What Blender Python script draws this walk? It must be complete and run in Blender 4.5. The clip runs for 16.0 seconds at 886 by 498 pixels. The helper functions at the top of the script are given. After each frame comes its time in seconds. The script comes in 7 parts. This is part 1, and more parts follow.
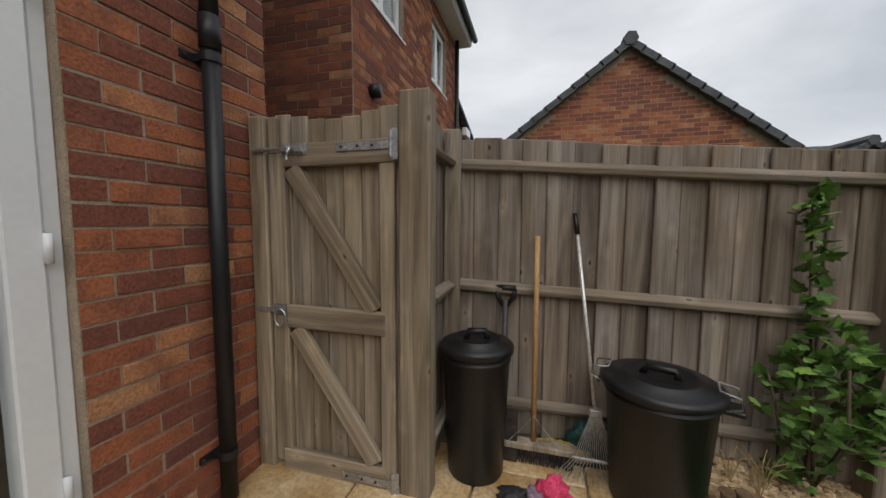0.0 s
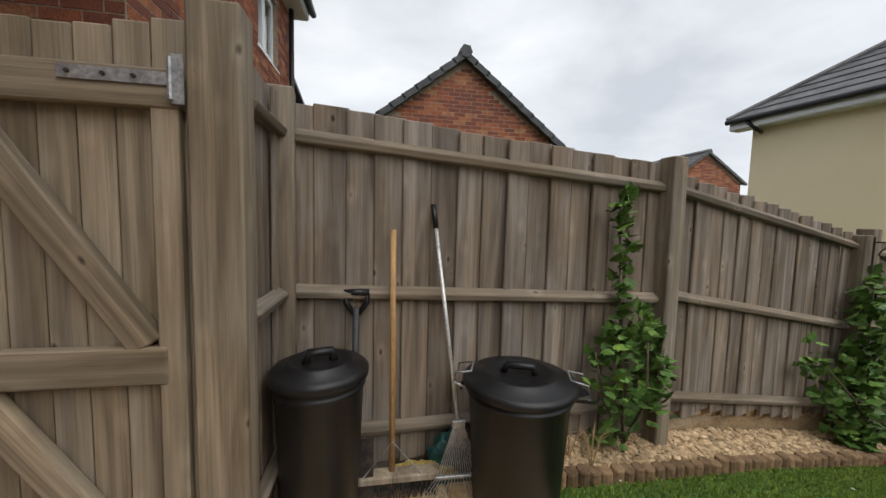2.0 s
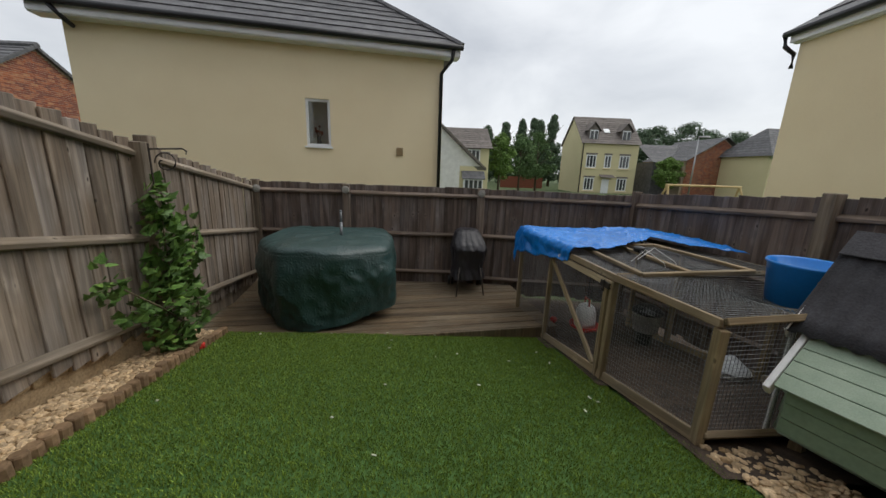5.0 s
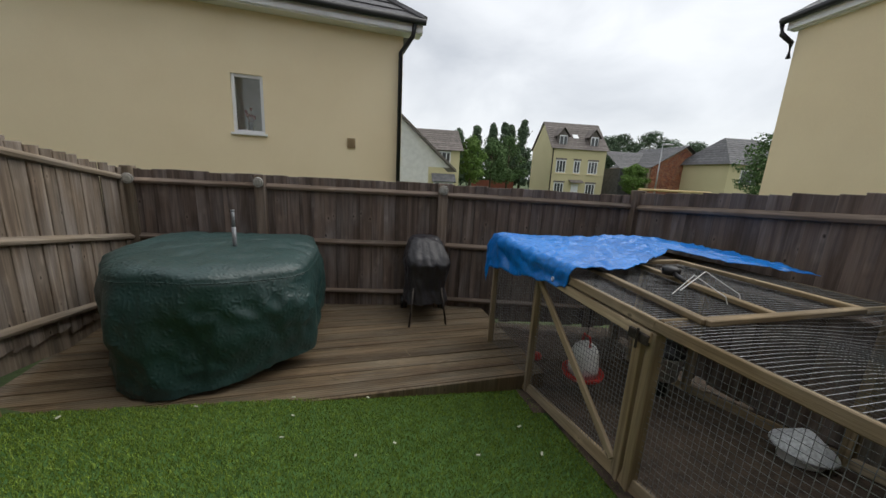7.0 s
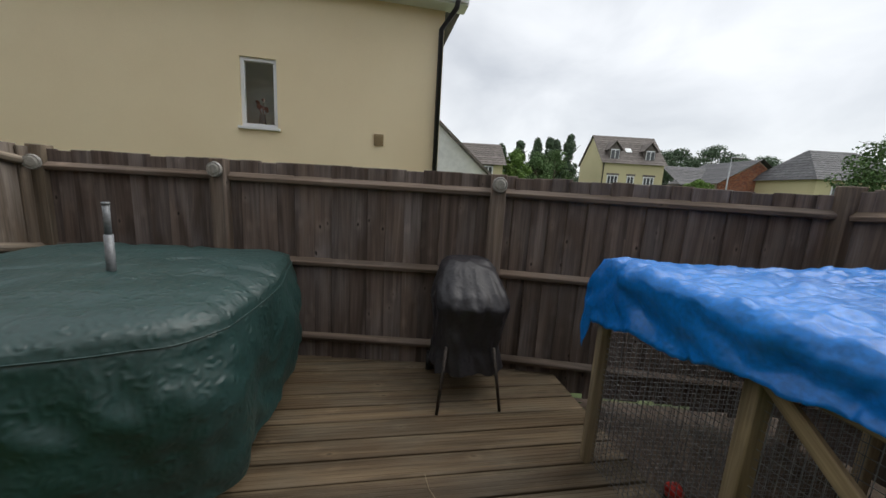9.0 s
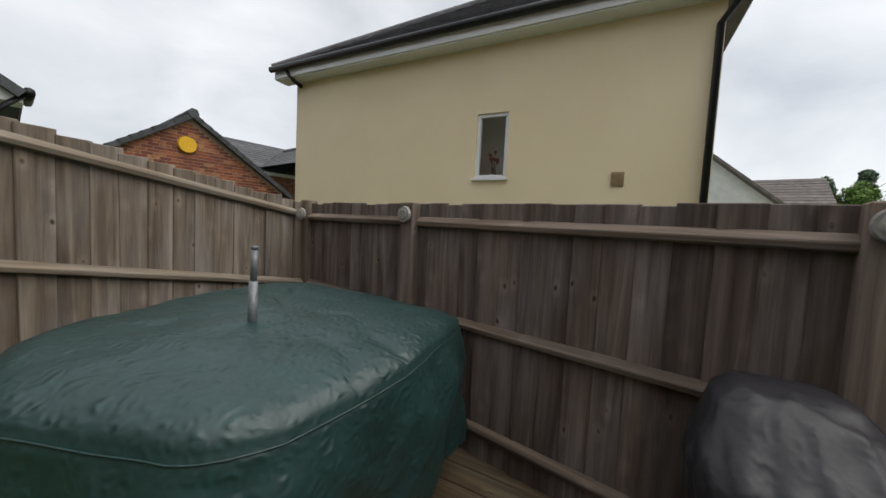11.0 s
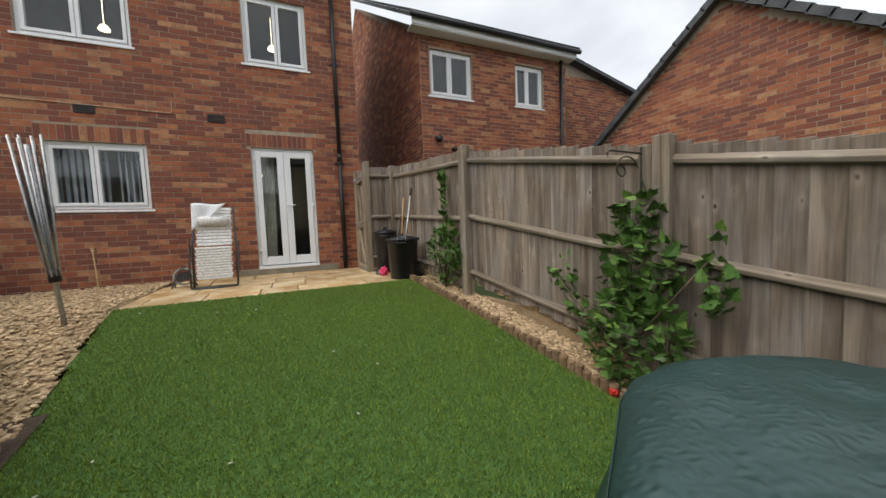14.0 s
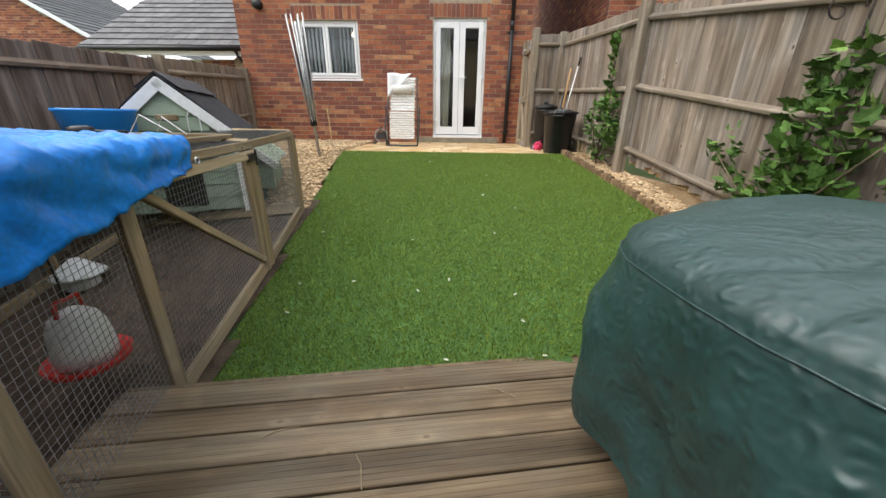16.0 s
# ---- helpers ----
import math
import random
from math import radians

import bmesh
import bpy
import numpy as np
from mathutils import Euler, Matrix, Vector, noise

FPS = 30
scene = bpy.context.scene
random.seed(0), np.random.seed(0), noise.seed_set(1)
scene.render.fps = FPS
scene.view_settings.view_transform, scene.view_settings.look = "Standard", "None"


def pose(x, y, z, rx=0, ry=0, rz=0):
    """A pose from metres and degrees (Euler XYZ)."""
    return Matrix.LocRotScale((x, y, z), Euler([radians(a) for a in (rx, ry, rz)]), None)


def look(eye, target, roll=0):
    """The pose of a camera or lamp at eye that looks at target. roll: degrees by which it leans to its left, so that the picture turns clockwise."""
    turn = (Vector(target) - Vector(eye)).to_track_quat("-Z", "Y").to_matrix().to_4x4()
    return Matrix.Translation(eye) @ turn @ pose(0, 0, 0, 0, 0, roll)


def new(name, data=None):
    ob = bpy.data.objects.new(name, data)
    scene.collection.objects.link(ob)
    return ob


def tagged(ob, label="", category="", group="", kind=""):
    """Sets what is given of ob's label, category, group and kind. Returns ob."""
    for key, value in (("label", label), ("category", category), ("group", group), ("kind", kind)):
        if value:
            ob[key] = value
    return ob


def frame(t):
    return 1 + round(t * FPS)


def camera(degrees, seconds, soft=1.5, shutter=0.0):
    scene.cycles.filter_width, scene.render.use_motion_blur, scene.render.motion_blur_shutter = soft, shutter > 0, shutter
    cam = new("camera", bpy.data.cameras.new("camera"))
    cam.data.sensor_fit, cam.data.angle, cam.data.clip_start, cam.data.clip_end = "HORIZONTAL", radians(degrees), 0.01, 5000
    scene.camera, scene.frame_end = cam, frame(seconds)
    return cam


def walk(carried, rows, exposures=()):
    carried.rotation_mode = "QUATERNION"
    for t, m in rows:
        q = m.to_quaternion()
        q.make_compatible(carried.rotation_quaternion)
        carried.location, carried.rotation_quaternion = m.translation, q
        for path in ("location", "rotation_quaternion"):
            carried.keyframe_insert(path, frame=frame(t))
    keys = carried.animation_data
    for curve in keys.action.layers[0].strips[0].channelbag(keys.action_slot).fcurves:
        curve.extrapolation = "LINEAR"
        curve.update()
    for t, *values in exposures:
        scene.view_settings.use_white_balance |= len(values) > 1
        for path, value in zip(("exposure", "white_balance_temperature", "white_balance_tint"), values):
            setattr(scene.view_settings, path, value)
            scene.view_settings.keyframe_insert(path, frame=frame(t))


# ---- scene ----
cam = camera(104.0, 16.0)
PATH = [
    (0, (1.376, 1.578, 1.241), (0.839, 3.498, 1.086), 0.3),
    (0.5, (1.355, 1.619, 1.232), (0.773, 3.525, 1.058), 0.6),
    (1, (1.292, 1.693, 1.231), (0.726, 3.603, 1.051), 0.9),
    (1.5, (1.225, 1.768, 1.239), (0.946, 3.74, 1.062), 1.8),
    (2, (1.323, 1.894, 1.204), (1.66, 3.859, 1.056), 1.4),
    (2.5, (1.35, 2.02, 1.218), (2.49, 3.657, 1.071), 2.6),
    (3, (1.448, 2.104, 1.191), (3.237, 2.981, 1.012), 1.8),
    (3.5, (1.51, 1.962, 1.156), (3.475, 2.189, 0.863), 2.1),
    (4, (1.715, 1.909, 1.181), (3.682, 1.91, 0.819), 1.9),
    (4.5, (1.98, 1.886, 1.132), (3.934, 1.849, 0.706), 1.8),
    (7, (3.448, 1.533, 0.914), (5.387, 1.294, 0.488), 3.0),
    (7.5, (3.821, 1.529, 0.851), (5.775, 1.31, 0.485), 3.4),
    (8, (4.199, 1.489, 0.778), (6.165, 1.37, 0.428), 3.3),
    (10.5, (5.718, 1.455, 0.631), (7.668, 1.857, 0.438), 4.5),
    (11, (5.817, 1.474, 0.656), (7.385, 2.709, 0.525), 3.0),
    (11.5, (5.901, 1.496, 0.661), (6.854, 3.247, 0.508), 0.6),
    (12, (5.999, 1.616, 0.678), (6.221, 3.599, 0.543), -1.9),
    (12.5, (6.089, 1.593, 0.72), (5.54, 3.513, 0.6), -2.1),
    (13, (6.129, 1.682, 0.727), (4.99, 3.323, 0.633), -2.6),
    (13.5, (6.292, 1.779, 0.736), (4.732, 3.03, 0.674), -2.1),
    (14, (6.552, 1.775, 0.719), (4.733, 2.594, 0.582), -2.2),
    (14.5, (6.649, 1.811, 0.633), (4.739, 2.345, 0.375), -0.4),
    (15, (6.814, 1.759, 0.551), (4.895, 2.056, 0.074), 0.8),
    (15.5, (7.006, 1.733, 0.513), (5.112, 1.848, -0.121), 1.1),
    (16, (7.203, 1.764, 0.479), (5.336, 1.71, -0.235), 0.7),
]
walk(cam, [(t, look(eye, target, roll)) for t, eye, target, roll in PATH],
     exposures=[(0.0, -0.12), (1.5, 0.0), (2.5, 0.2), (4.0, -0.05), (7.5, 0.05), (12.0, 0.06), (13.5, 0.26), (14.5, 0.5), (15.0, 0.62), (16.0, 1.1)])

# ---- world and light ----
world = bpy.data.worlds.new("overcast_sky")
scene.world = world
world.use_nodes = True
wn, wl = world.node_tree.nodes, world.node_tree.links
wn.clear()
w_out = wn.new("ShaderNodeOutputWorld")
w_bg = wn.new("ShaderNodeBackground")
w_sky = wn.new("ShaderNodeTexSky")
w_sky.sky_type, w_sky.sun_disc, w_sky.sun_elevation, w_sky.sun_rotation = "NISHITA", False, radians(56), radians(170)
w_co = wn.new("ShaderNodeTexCoord")
w_map = wn.new("ShaderNodeMapping")
w_map.inputs["Scale"].default_value = (1.0, 1.0, 2.0)
w_n = wn.new("ShaderNodeTexNoise")
w_n.inputs["Scale"].default_value, w_n.inputs["Detail"].default_value = 2.3, 7.0
w_n.inputs["Roughness"].default_value, w_n.inputs["Distortion"].default_value = 0.5, 0.35
w_r = wn.new("ShaderNodeValToRGB")
w_r.color_ramp.elements[0].position, w_r.color_ramp.elements[0].color = 0.30, (0.44, 0.46, 0.49, 1)
w_r.color_ramp.elements[1].position, w_r.color_ramp.elements[1].color = 0.66, (0.70, 0.715, 0.73, 1)
w_mul = wn.new("ShaderNodeMixRGB")
w_mul.blend_type, w_mul.inputs[0].default_value = "MIX", 0.10
w_dim = wn.new("ShaderNodeMixRGB")
w_dim.blend_type, w_dim.inputs[0].default_value, w_dim.inputs[2].default_value = "MULTIPLY", 1.0, (0.1, 0.1, 0.1, 1)
wl.new(w_co.outputs["Generated"], w_map.inputs[0])
wl.new(w_map.outputs[0], w_n.inputs["Vector"])
wl.new(w_n.outputs[0], w_r.inputs[0])
wl.new(w_sky.outputs[0], w_dim.inputs[1])
wl.new(w_r.outputs[0], w_mul.inputs[1])
wl.new(w_dim.outputs[0], w_mul.inputs[2])
SUN_AT = Vector((3.0, -9.0, 14.0))
w_dot = wn.new("ShaderNodeVectorMath")
w_dot.operation = "DOT_PRODUCT"
w_dot.inputs[1].default_value = (0.45, 0.0, 0.89)
w_glow = wn.new("ShaderNodeMapRange")
w_glow.inputs[1].default_value, w_glow.inputs[2].default_value = -0.9, 0.9
w_glow.inputs[3].default_value, w_glow.inputs[4].default_value = 0.80, 1.06
w_veil = wn.new("ShaderNodeVectorMath")
w_veil.operation = "SCALE"
wl.new(w_co.outputs["Generated"], w_dot.inputs[0])
wl.new(w_dot.outputs["Value"], w_glow.inputs[0])
wl.new(w_mul.outputs[0], w_veil.inputs[0])
wl.new(w_glow.outputs[0], w_veil.inputs["Scale"])
wl.new(w_veil.outputs[0], w_bg.inputs[0])
w_bg.inputs[1].default_value = 1.4
wl.new(w_bg.outputs[0], w_out.inputs[0])
sun = new("sun", bpy.data.lights.new("sun", "SUN"))
sun.data.energy, sun.data.angle, sun.data.color = 1.8, radians(60), (1.0, 0.97, 0.92)
sun.matrix_world = look(SUN_AT, (0.5, 0.5, 0))


# ---- materials ----
def mat(name, c1, c2, scale=6.0, rough=0.75, bump=0.15, bscale=60.0, metal=0.0, stretch=(1, 1, 1), vary=0.0, island=False, knots=0.0, spec=0.4, detail=5.0, big=0.25):
    """Two-scale noise colour, bump, and random brightness from piece to piece."""
    m = bpy.data.materials.new(name)
    m.use_nodes = True
    nt = m.node_tree
    n, l = nt.nodes, nt.links
    b = n["Principled BSDF"]
    b.inputs["Roughness"].default_value, b.inputs["Metallic"].default_value = rough, metal
    b.inputs["Specular IOR Level"].default_value = spec
    co, oi, geo = n.new("ShaderNodeTexCoord"), n.new("ShaderNodeObjectInfo"), n.new("ShaderNodeNewGeometry")
    rnd = geo.outputs["Random Per Island"] if island else oi.outputs["Random"]
    off = n.new("ShaderNodeVectorMath")
    off.operation = "MULTIPLY_ADD"
    off.inputs[1].default_value = stretch
    sc = n.new("ShaderNodeVectorMath")
    sc.operation = "SCALE"
    sc.inputs[0].default_value = (37.0, 53.0, 11.0)
    l.new(rnd, sc.inputs["Scale"])
    l.new(co.outputs["Object"], off.inputs[0])
    l.new(sc.outputs[0], off.inputs[2])
    n1, n2 = n.new("ShaderNodeTexNoise"), n.new("ShaderNodeTexNoise")
    n1.inputs["Scale"].default_value, n1.inputs["Detail"].default_value = scale, detail
    n2.inputs["Scale"].default_value, n2.inputs["Detail"].default_value = bscale, 4.0
    l.new(off.outputs[0], n1.inputs["Vector"])
    l.new(off.outputs[0], n2.inputs["Vector"])
    ramp = n.new("ShaderNodeValToRGB")
    ramp.color_ramp.elements[0].position, ramp.color_ramp.elements[0].color = 0.32, (*c1, 1)
    ramp.color_ramp.elements[1].position, ramp.color_ramp.elements[1].color = 0.68, (*c2, 1)
    l.new(n1.outputs[0], ramp.inputs[0])
    col = ramp.outputs[0]
    fine = n.new("ShaderNodeMapRange")
    fine.inputs[1].default_value, fine.inputs[2].default_value = 0.3, 0.7
    fine.inputs[3].default_value, fine.inputs[4].default_value = 1 - big, 1 + big
    l.new(n2.outputs[0], fine.inputs[0])
    mu = n.new("ShaderNodeVectorMath")
    mu.operation = "SCALE"
    l.new(col, mu.inputs[0])
    l.new(fine.outputs[0], mu.inputs["Scale"])
    col = mu.outputs[0]
    if vary:
        mr = n.new("ShaderNodeMapRange")
        mr.inputs[3].default_value, mr.inputs[4].default_value = 1 - vary, 1 + vary
        l.new(rnd, mr.inputs[0])
        mv = n.new("ShaderNodeVectorMath")
        mv.operation = "SCALE"
        l.new(col, mv.inputs[0])
        l.new(mr.outputs[0], mv.inputs["Scale"])
        col = mv.outputs[0]
    if knots:
        kv = n.new("ShaderNodeVectorMath")
        kv.operation = "MULTIPLY_ADD"
        kv.inputs[1].default_value = (9.0, 9.0, 3.4)
        l.new(co.outputs["Object"], kv.inputs[0])
        l.new(sc.outputs[0], kv.inputs[2])
        vo = n.new("ShaderNodeTexVoronoi")
        vo.inputs["Scale"].default_value = 1.0
        l.new(kv.outputs[0], vo.inputs["Vector"])
        kr = n.new("ShaderNodeMapRange")
        kr.inputs[1].default_value, kr.inputs[2].default_value = 0.06, 0.16
        kr.inputs[3].default_value, kr.inputs[4].default_value = 1 - knots, 1.0
        l.new(vo.outputs["Distance"], kr.inputs[0])
        mk = n.new("ShaderNodeVectorMath")
        mk.operation = "SCALE"
        l.new(col, mk.inputs[0])
        l.new(kr.outputs[0], mk.inputs["Scale"])
        col = mk.outputs[0]
    l.new(col, b.inputs["Base Color"])
    if bump:
        bp = n.new("ShaderNodeBump")
        bp.inputs["Strength"].default_value, bp.inputs["Distance"].default_value = bump, 0.01
        l.new(n2.outputs[0], bp.inputs["Height"])
        l.new(bp.outputs[0], b.inputs["Normal"])
    return m


def brick_mat(name, cols, island=True):
    """Brick faces: each piece draws its own colour from a scale of reds, buffs and burnt purples."""
    m = bpy.data.materials.new(name)
    m.use_nodes = True
    n, l = m.node_tree.nodes, m.node_tree.links
    b = n["Principled BSDF"]
    b.inputs["Roughness"].default_value, b.inputs["Specular IOR Level"].default_value = 0.88, 0.2
    geo, oi, co = n.new("ShaderNodeNewGeometry"), n.new("ShaderNodeObjectInfo"), n.new("ShaderNodeTexCoord")
    rnd = geo.outputs["Random Per Island"] if island else oi.outputs["Random"]
    ramp = n.new("ShaderNodeValToRGB")
    ramp.color_ramp.interpolation = "LINEAR"
    for i, c in enumerate(cols):
        e = ramp.color_ramp.elements[i] if i < 2 else ramp.color_ramp.elements.new(0.5)
        e.position, e.color = i / (len(cols) - 1), (*c, 1)
    l.new(rnd, ramp.inputs[0])
    v = n.new("ShaderNodeVectorMath")
    v.operation = "ADD"
    sc = n.new("ShaderNodeVectorMath")
    sc.operation = "SCALE"
    sc.inputs[0].default_value = (31.0, 17.0, 43.0)
    l.new(rnd, sc.inputs["Scale"])
    l.new(co.outputs["Object"], v.inputs[0])
    l.new(sc.outputs[0], v.inputs[1])
    n1, n2 = n.new("ShaderNodeTexNoise"), n.new("ShaderNodeTexNoise")
    n1.inputs["Scale"].default_value, n1.inputs["Detail"].default_value = 9.0, 4.0
    n2.inputs["Scale"].default_value, n2.inputs["Detail"].default_value = 90.0, 5.0
    l.new(v.outputs[0], n1.inputs["Vector"])
    l.new(v.outputs[0], n2.inputs["Vector"])
    mix = n.new("ShaderNodeMixRGB")
    mix.inputs[2].default_value = (*cols[-1], 1)
    mr = n.new("ShaderNodeMapRange")
    mr.inputs[1].default_value, mr.inputs[2].default_value, mr.inputs[4].default_value = 0.42, 0.72, 0.75
    l.new(n1.outputs[0], mr.inputs[0])
    l.new(mr.outputs[0], mix.inputs[0])
    l.new(ramp.outputs[0], mix.inputs[1])
    f = n.new("ShaderNodeMapRange")
    f.inputs[1].default_value, f.inputs[2].default_value, f.inputs[3].default_value, f.inputs[4].default_value = 0.3, 0.7, 0.70, 1.28
    l.new(n2.outputs[0], f.inputs[0])
    mu = n.new("ShaderNodeVectorMath")
    mu.operation = "SCALE"
    l.new(mix.outputs[0], mu.inputs[0])
    l.new(f.outputs[0], mu.inputs["Scale"])
    l.new(mu.outputs[0], b.inputs["Base Color"])
    bp = n.new("ShaderNodeBump")
    bp.inputs["Strength"].default_value, bp.inputs["Distance"].default_value = 0.6, 0.010
    l.new(n2.outputs[0], bp.inputs["Height"])
    l.new(bp.outputs[0], b.inputs["Normal"])
    return m


def wood_mat(name, dark, light, grey, weather=0.5, vary=0.16, knot=0.8, rough=0.85, blotch=1.6):
    """Sawn boards along local z: fine grain, patches weathered to grey, knots with a dark heart and a pale ring."""
    m = bpy.data.materials.new(name)
    m.use_nodes = True
    n, l = m.node_tree.nodes, m.node_tree.links
    b = n["Principled BSDF"]
    b.inputs["Roughness"].default_value, b.inputs["Specular IOR Level"].default_value = rough, 0.25
    co, oi = n.new("ShaderNodeTexCoord"), n.new("ShaderNodeObjectInfo")
    sc = n.new("ShaderNodeVectorMath")
    sc.operation = "SCALE"
    sc.inputs[0].default_value = (37.0, 53.0, 91.0)
    l.new(oi.outputs["Random"], sc.inputs["Scale"])

    def spread(k):
        v = n.new("ShaderNodeVectorMath")
        v.operation = "MULTIPLY_ADD"
        v.inputs[1].default_value = k
        l.new(co.outputs["Object"], v.inputs[0])
        l.new(sc.outputs[0], v.inputs[2])
        return v.outputs[0]

    def tex(vec, scale, detail, distort=0.0):
        t = n.new("ShaderNodeTexNoise")
        t.inputs["Scale"].default_value, t.inputs["Detail"].default_value, t.inputs["Distortion"].default_value = scale, detail, distort
        l.new(vec, t.inputs["Vector"])
        return t.outputs[0]

    def span(value, a0, a1, b0, b1):
        r = n.new("ShaderNodeMapRange")
        for i, q in enumerate((a0, a1, b0, b1)):
            r.inputs[i + 1].default_value = q
        l.new(value, r.inputs[0])
        return r.outputs[0]

    def mix(fac, c1, c2):
        x = n.new("ShaderNodeMixRGB")
        l.new(fac, x.inputs[0])
        for i, c in ((1, c1), (2, c2)):
            if isinstance(c, tuple):
                x.inputs[i].default_value = (*c, 1)
            else:
                l.new(c, x.inputs[i])
        return x.outputs[0]

    def gain(col, value):
        v = n.new("ShaderNodeVectorMath")
        v.operation = "SCALE"
        l.new(col, v.inputs[0])
        l.new(value, v.inputs["Scale"])
        return v.outputs[0]

    broad = tex(spread((11, 11, 0.7)), 1.0, 5.0, 0.6)
    fine = tex(spread((60, 60, 1.4)), 2.0, 4.0, 0.3)
    patch = tex(spread((2.5, 2.5, 1.0)), blotch, 4.0)
    col = mix(span(broad, 0.36, 0.66, 0, 1), dark, light)
    col = mix(span(patch, 0.42, 0.70, 0, weather), col, grey)
    col = gain(col, span(fine, 0.3, 0.7, 0.84, 1.14))
    col = gain(col, span(tex(spread((16, 16, 1.1)), 1.0, 6.0, 1.2), 0.34, 0.62, 0.70, 1.16))
    col = gain(col, span(oi.outputs["Random"], 0, 1, 1 - vary, 1 + vary))
    vo = n.new("ShaderNodeTexVoronoi")
    vo.inputs["Scale"].default_value = 1.0
    bend = n.new("ShaderNodeVectorMath")
    bend.operation = "ADD"
    l.new(spread((9.0, 9.0, 5.0)), bend.inputs[0])
    warp = n.new("ShaderNodeVectorMath")
    warp.operation = "SCALE"
    warp.inputs[0].default_value = (0.5, 0.5, 0.35)
    l.new(patch, warp.inputs["Scale"])
    l.new(warp.outputs[0], bend.inputs[1])
    l.new(bend.outputs[0], vo.inputs["Vector"])
    col = gain(col, span(vo.outputs["Distance"], 0.12, 0.30, 1.28, 1.0))
    col = gain(col, span(vo.outputs["Distance"], 0.04, 0.10, 1 - knot, 1.0))
    l.new(col, b.inputs["Base Color"])
    bp = n.new("ShaderNodeBump")
    bp.inputs["Strength"].default_value, bp.inputs["Distance"].default_value = 0.35, 0.006
    l.new(fine, bp.inputs["Height"])
    l.new(bp.outputs[0], b.inputs["Normal"])
    return m


def glass_mat(name, tint=(0.9, 0.95, 0.95)):
    m = bpy.data.materials.new(name)
    m.use_nodes = True
    b = m.node_tree.nodes["Principled BSDF"]
    b.inputs["Base Color"].default_value, b.inputs["Roughness"].default_value = (*tint, 1), 0.02
    b.inputs["Transmission Weight"].default_value, b.inputs["IOR"].default_value = 1.0, 1.45
    return m


def glow_mat(name, c, s):
    m = mat(name, c, c, bump=0, big=0)
    b = m.node_tree.nodes["Principled BSDF"]
    b.inputs["Emission Color"].default_value, b.inputs["Emission Strength"].default_value = (*c, 1), s
    return m


BRICKS = [(0.29, 0.095, 0.052), (0.40, 0.145, 0.070), (0.32, 0.105, 0.055), (0.47, 0.245, 0.125), (0.42, 0.155, 0.075), (0.25, 0.085, 0.052), (0.37, 0.13, 0.065), (0.10, 0.055, 0.048), (0.44, 0.20, 0.095), (0.30, 0.105, 0.06), (0.17, 0.068, 0.052)]
M_brick = brick_mat("red_multi_brick", BRICKS)
M_brick_one = brick_mat("red_multi_brick_piece", BRICKS, island=False)
M_mortar = mat("mortar", (0.30, 0.235, 0.17), (0.41, 0.33, 0.25), 14, 0.95, 0.4, 120)
M_fence = wood_mat("weathered_fence_wood", (0.140, 0.106, 0.078), (0.245, 0.196, 0.149), (0.275, 0.248, 0.224), 0.7, 0.20)
# the _back woods are darker, less yellow tones for the back and hen-run fence
M_fence_back = wood_mat("darker_fence_wood", (0.098, 0.073, 0.060), (0.175, 0.133, 0.110), (0.205, 0.182, 0.176), 0.7, 0.18)
M_post = wood_mat("treated_post_wood", (0.150, 0.117, 0.083), (0.245, 0.199, 0.147), (0.255, 0.228, 0.196), 0.6, 0.10, 0.6)
M_post_back = wood_mat("darker_post_wood", (0.125, 0.092, 0.070), (0.21, 0.160, 0.122), (0.215, 0.185, 0.165), 0.5, 0.10, 0.6)
M_gate = wood_mat("treated_gate_wood", (0.205, 0.158, 0.105), (0.34, 0.272, 0.190), (0.33, 0.295, 0.245), 0.6, 0.12, 0.75)
M_deck = wood_mat("wet_brown_deck_wood", (0.098, 0.068, 0.040), (0.168, 0.122, 0.074), (0.150, 0.128, 0.092), 0.6, 0.20, 0.5, 0.38, 2.4)
M_run = wood_mat("tanalised_run_timber", (0.19, 0.137, 0.075), (0.305, 0.233, 0.138), (0.28, 0.24, 0.18), 0.6, 0.12, 0.6, 0.75)
M_upvc = mat("white_upvc", (0.74, 0.76, 0.78), (0.80, 0.81, 0.82), 3, 0.28, 0.02, 40, big=0.02, spec=0.5)
M_black = mat("black_plastic", (0.007, 0.007, 0.008), (0.014, 0.014, 0.015), 6, 0.40, 0.06, 90, spec=0.4)
M_pipe = mat("black_gutter_plastic", (0.008, 0.008, 0.010), (0.015, 0.015, 0.017), 5, 0.45, 0.04, 60)
M_render_y = mat("cream_yellow_render", (0.775, 0.655, 0.44), (0.825, 0.71, 0.49), 0.7, 0.92, 0.25, 180, big=0.05, spec=0.15)
M_slate = mat("grey_roof_tile", (0.075, 0.075, 0.08), (0.14, 0.14, 0.145), 3, 0.7, 0.3, 40, vary=0.15, island=True)
M_roofdark = mat("dark_verge_tile", (0.045, 0.05, 0.055), (0.085, 0.09, 0.095), 4, 0.7, 0.3, 40, vary=0.2, island=True)
M_roofbrown = mat("brown_grey_roof_tile", (0.11, 0.095, 0.085), (0.19, 0.165, 0.15), 3, 0.75, 0.3, 40, vary=0.15, island=True)
M_lawn = mat("turf_backing", (0.035, 0.085, 0.016), (0.06, 0.13, 0.028), 14, 0.9, 0.3, 120)
